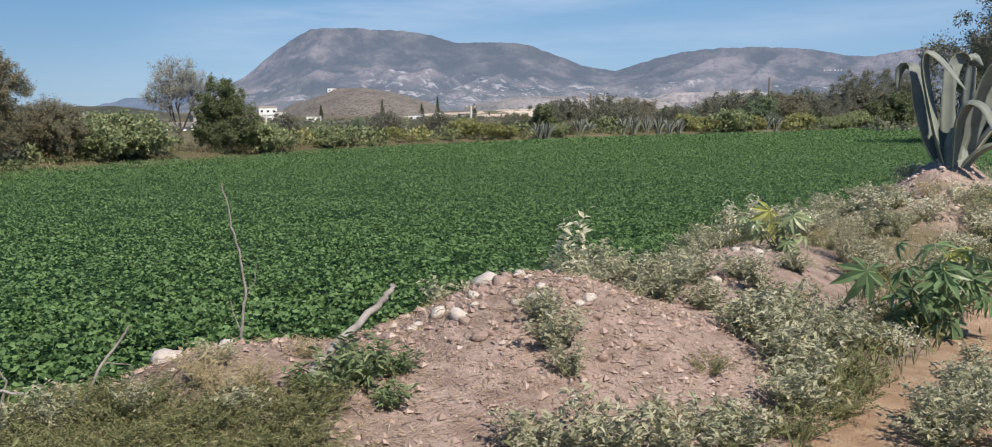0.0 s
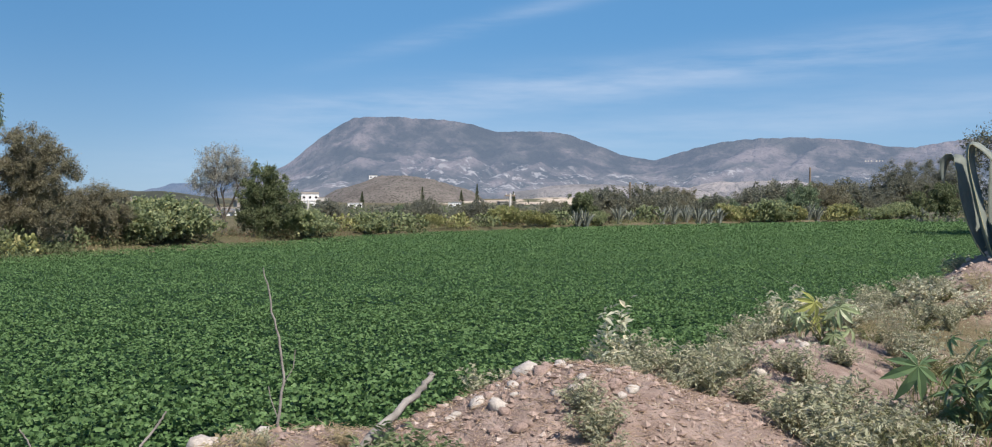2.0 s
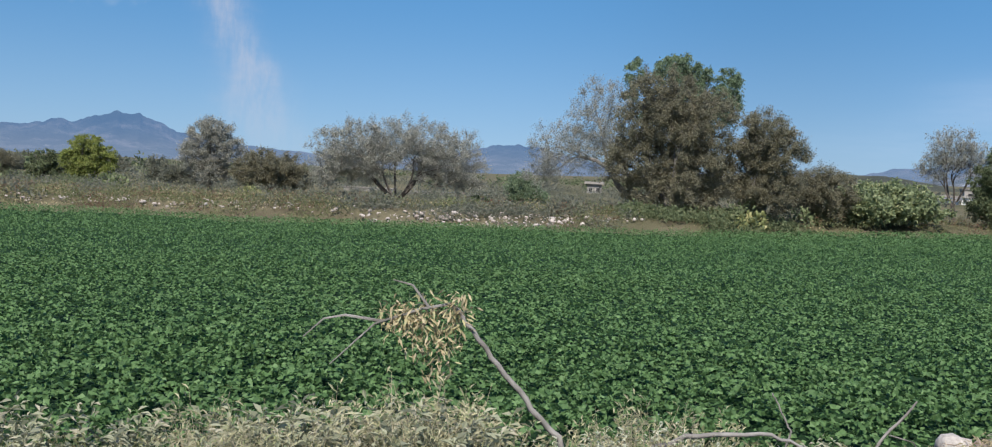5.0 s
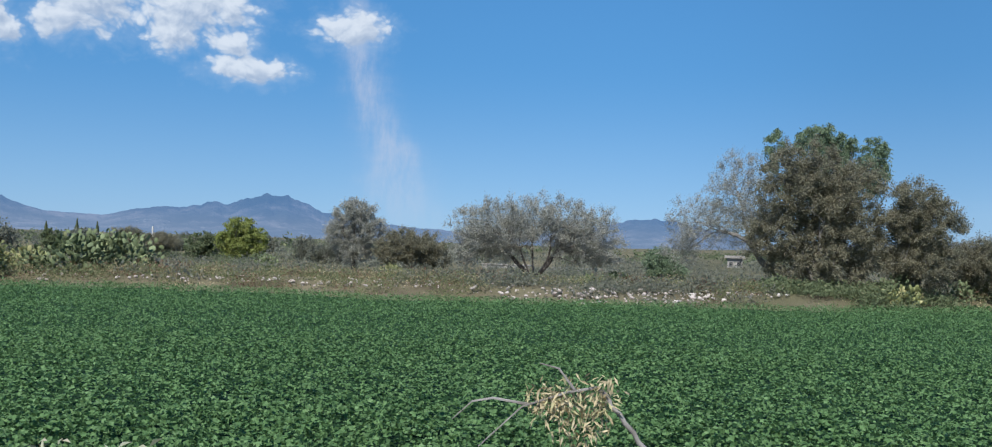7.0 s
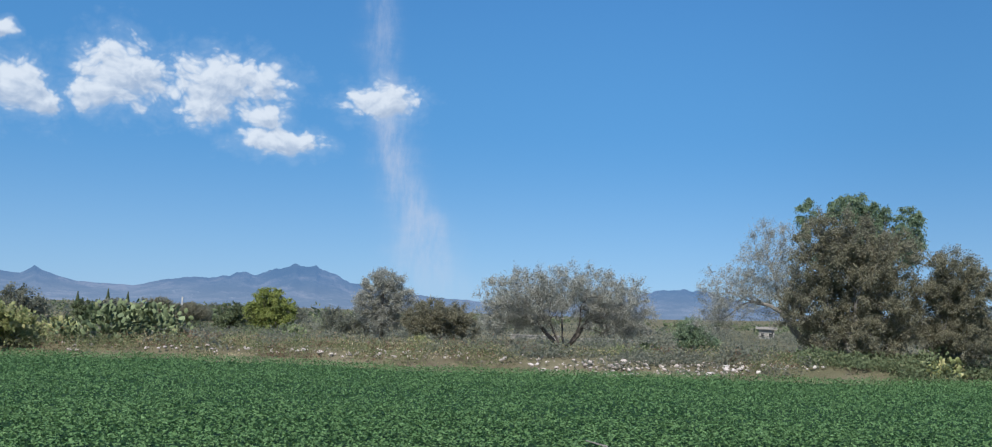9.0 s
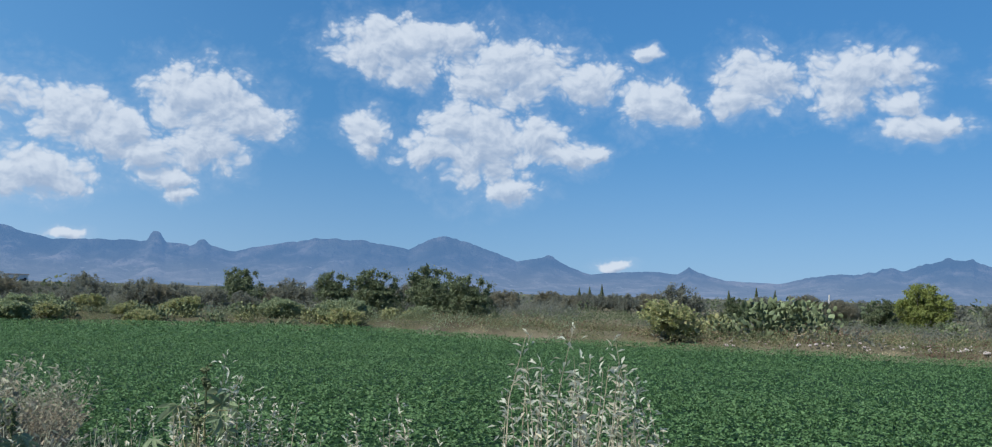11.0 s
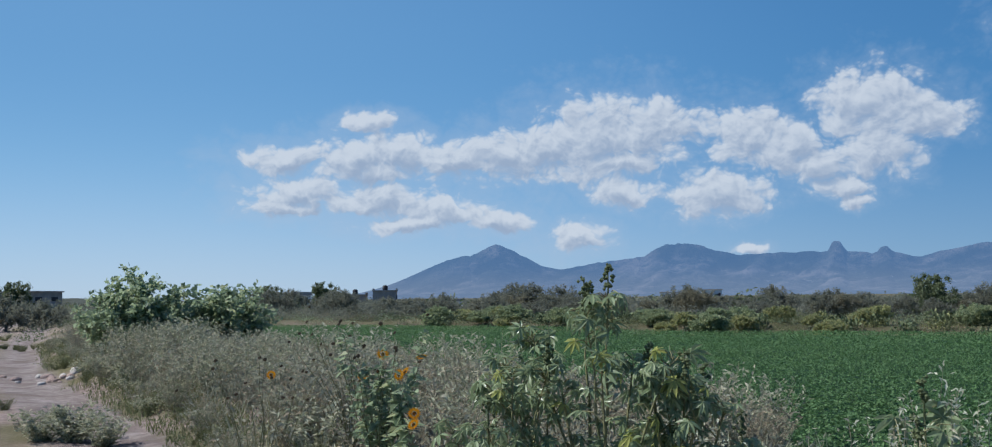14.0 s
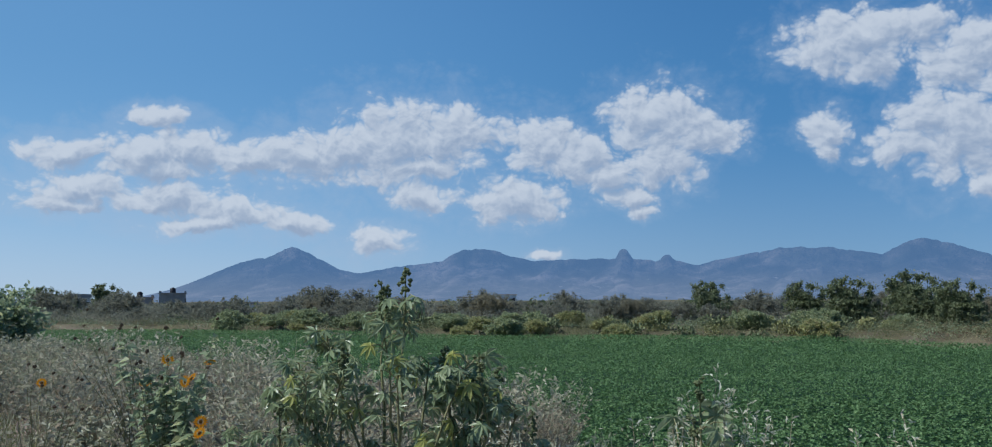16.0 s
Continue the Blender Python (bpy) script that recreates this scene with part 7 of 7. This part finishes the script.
for k, (x, y, tall) in enumerate(((-149.2, 18.6, 2.6), (-148.8, 20.4, 3.0), (-149.0, 17.0, 2.4), (-144.2, 42.6, 3.1), (-143.0, 45.0, 2.7), (-146.0, 39.0, 2.5))):
    cypress(x, y, tall, 300 + k)
for k, (x, y, tall) in enumerate(((-22.6, 390.0, 9.0), (-29.0, 392.0, 6.5), (-45.0, 395.0, 8.0), (-8.0, 385.0, 6.0), (-70.0, 398.0, 6.0))):
    cypress(x, y, tall, 320 + k).scale = (3.0, 3.0, 1.0)


# ---- buildings in the distance ----
def house(name, x, y, wide, deep, tall, label, mat=None, turn=0.0, floors=1, tank=False, z=None, windows=3, parapet=True):
    """A flat-roofed house with its openings let into the front and side."""
    g0 = on_ground(x, y) if z is None else z
    ob = thing(name, x, y, g0, turn, label=label, category="house")
    mat = mat or PLASTER
    wall, roof = Shape(), Shape()
    box(wall, (0, 0, tall / 2 - 1.0), (wide, deep, tall + 2.0))
    part("wall", wall, mat, ob)
    box(roof, (0, 0, tall + 0.12), (wide + 0.5, deep + 0.5, 0.24))
    if parapet:
        for s in (-1, 1):
            box(roof, (0, s * deep / 2, tall + 0.45), (wide, 0.2, 0.5))
    part("roof", roof, BLOCK, ob)
    for f in range(floors):
        zc = tall * (f + 0.52) / floors
        for k in range(windows):
            for face in (-1, 1):
                w = Shape()
                box(w, ((k - (windows - 1) / 2) * wide / windows, face * (deep / 2 + 0.02), zc), (wide / windows * 0.4, 0.16, tall / floors * 0.3))
                part("window", w, DARK_GAP, ob)
    d = Shape()
    box(d, (wide * 0.38, -(deep / 2 + 0.03), tall / floors * 0.38), (wide * 0.1, 0.16, tall / floors * 0.76))
    part("door", d, DARK_GAP, ob)
    if tank:
        t = Shape()
        tube(t, np.array([[0, 0, tall + 0.2], [0, 0, tall + 1.3], [0, 0, tall + 1.6]]), np.array([0.7, 0.7, 0.25]), 10)
        part("water_tank", t, TANK, ob, "black rooftop water tank", True)
    return ob


def bearing_place(b, d):
    return -math.sin(radians(b)) * d, math.cos(radians(b)) * d


house("house", -89.0, 389.9, 12.5, 8, 3.0, "wide white house at the village edge", PLASTER, 12, 1, False, 0.6, 5, False)
house("house", -90.2, 393.0, 7.0, 5, 6.0, "white upper storey of a house with a roof terrace", PLASTER, 12, 2, False, 0.6, 3)
house("house", -84.0, 388.5, 4.0, 5, 4.4, "narrow white stair tower beside a house", CONCRETE, 12, 1, False, 0.6, 1, False)
for b, d, w, t, z, mat in ((17.2, 165, 5.0, 1.5, -0.3, PLASTER), (18.6, 160, 7.5, 1.1, -0.4, PLASTER), (19.9, 170, 4.0, 1.2, -0.4, BLOCK), (16.5, 240, 5, 2.6, 0.2, BLOCK), (6.1, 300, 5, 2.0, 0.4, BLOCK), (4.6, 330, 4, 2.2, 0.8, PLASTER), (1.6, 360, 6, 2.2, 1.0, BLOCK), (10.4, 350, 5, 2.2, 0.6, PLASTER), (-14.6, 240, 4, 2.6, 1.8, PLASTER)):
    x, y = bearing_place(b, d)
    house("house", x, y, w, 6, t, "low flat roofed village house in the distance", mat, b + rs.uniform(-15, 15), 1, False, z, 2, False)
house("house", -190.2, -177.7, 6.5, 6, 3.4, "grey block house with a black rooftop tank", BLOCK, 40, 1, True, 0.3, 2)
house("house", -186.0, -184.5, 7.0, 6, 2.4, "grey block house beside a taller one", BLOCK, 40, 1, True, 0.3, 2)
house("house", -140.0, -158.0, 11, 6, 2.6, "low white house behind scrub", PLASTER, 30, 1, False, 0.0, 3)
house("shed", -94.2, -176.7, 9.0, 7, 2.6, "dark roofed open shed on the rise", BLOCK, 25, 1, False, 0.9, 2, False)
for b, d, w, t, m in ((114.3, 300, 6.0, 1.9, PLASTER), (111.0, 320, 4.5, 1.6, BLOCK), (123.6, 210, 3.0, 1.9, PLASTER), (129.1, 120, 2.2, 1.4, PLASTER), (116.5, 330, 8.0, 1.4, PLASTER), (99.6, 310, 4.0, 1.7, PLASTER), (36.8, 96, 1.4, 1.1, BLOCK)):
    x, y = bearing_place(b, d)
    house("house", x, y, w, min(w, 4), t + (1.5 if d > 250 else 0.0), "small pale house far across the plain", m, b, 1, b < 112 and b > 105, -0.1, 2, False)

# a long pale wall behind the mesquite
for x, y, length, turn in ((-42.9, 42.1, 4.5, 45), (-46.8, 39.4, 3.0, 40)):
    ob = thing("garden_wall", x, y, turn=turn, label="low pale wall behind the trees", category="wall")
    g = Shape()
    box(g, (0, 0, 0.0), (length, 0.25, 0.36))
    part("wall", g, BLOCK, ob)
    h = Shape()
    box(h, (0, 0, 0.21), (length + 0.1, 0.34, 0.06))
    part("coping", h, BLOCK, ob)

# ---- the scrubby hill before the mountain ----
HILL = rough_material("hill_scrub", (0.12, 0.106, 0.096), (0.215, 0.192, 0.175), 0.04, 0.6, 0.95, 1.5, (0.07, 0.07, 0.055), 0.45, 0.52)


WOODED = rough_material("wooded_rise", (0.04, 0.045, 0.032), (0.08, 0.082, 0.06), 0.05, 0.3, 0.95, 0.5)


def low_hill(name, b, d, half_b, height, label, mat, seed, depth=160, base=0.0, round_by=0.75):
    bs, ss = np.linspace(-1, 1, 90), np.linspace(-1, 1, 40)
    B, S = np.meshgrid(bs, ss)
    q = np.clip(1 - B ** 2 - S ** 2, 0, 1) ** round_by
    z = base - 3 + (height + 3) * q * (0.8 + 0.4 * layered(B * 5, S * 5, 1.3, 5, seed))
    a, reach = np.radians(b + B * half_b), d + S * depth
    w_ = len(bs)
    i, k = np.meshgrid(np.arange(len(ss) - 1), np.arange(w_ - 1), indexing="ij")
    f = np.stack([i * w_ + k + 1, i * w_ + k, (i + 1) * w_ + k, (i + 1) * w_ + k + 1], -1).reshape(-1, 4)
    ob = part(name, Shape().add(np.stack([(-np.sin(a) * reach).ravel(), (np.cos(a) * reach).ravel(), z.ravel()], -1), f), mat, smooth=True)
    return tagged(ob, label, "hill", kind="structure")


low_hill("hill_scrub", 7.6, 900, 5.2, 25.0, "low stony hill dotted with scrub", HILL, 41, 160, 3)
low_hill("hill_dark", 22.5, 700, 7.0, 11.0, "low dark wooded rise", WOODED, 42, 140, 0)
low_hill("hill_village", 150.0, 330, 12.0, 2.4, "low rise with fields and trees", WOODED, 43, 90, 0)
# the cliffs carry a weaker share of the same painted haze
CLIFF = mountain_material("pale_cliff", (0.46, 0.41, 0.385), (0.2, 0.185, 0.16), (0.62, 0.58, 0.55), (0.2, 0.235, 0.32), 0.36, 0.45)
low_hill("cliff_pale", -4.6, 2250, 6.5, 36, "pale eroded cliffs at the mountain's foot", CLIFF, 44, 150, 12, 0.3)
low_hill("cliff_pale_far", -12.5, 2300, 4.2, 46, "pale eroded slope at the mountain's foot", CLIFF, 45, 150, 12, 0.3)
low_hill("terrace_pale", -1.0, 620, 9.0, 5.5, "pale bare terraces below the hill", rough_material("pale_terrace", (0.34, 0.28, 0.22), (0.52, 0.45, 0.37), 0.03, 0.3, 0.95, 0.3, (0.10, 0.10, 0.06), 0.07, 0.5), 46, 90, 1)
house("house", -145.9, 888.1, 7, 6, 3.6, "small white house on top of the hill", PLASTER, 0, 1, False, 26.0, 2, False)

# a row of white signs on the slope, too far to read
for k, (off, w_) in enumerate(((-22, 6), (-14, 6), (-6, 6), (8, 7), (17, 6), (25, 6))):
    ob = new("hillside_letter")
    ob.matrix_basis = Matrix.Translation((1050 + off, 3085 - off * 0.3, 142)) @ Matrix.Rotation(radians(18), 4, "Z")
    tagged(ob, "white painted mark set on the hillside", "sign", "marks on the hillside")
    g = Shape()
    box(g, (0, 0, 0), (w_ * 0.75, 2.0, 3.6))
    part("panel", g, CONCRETE, ob)
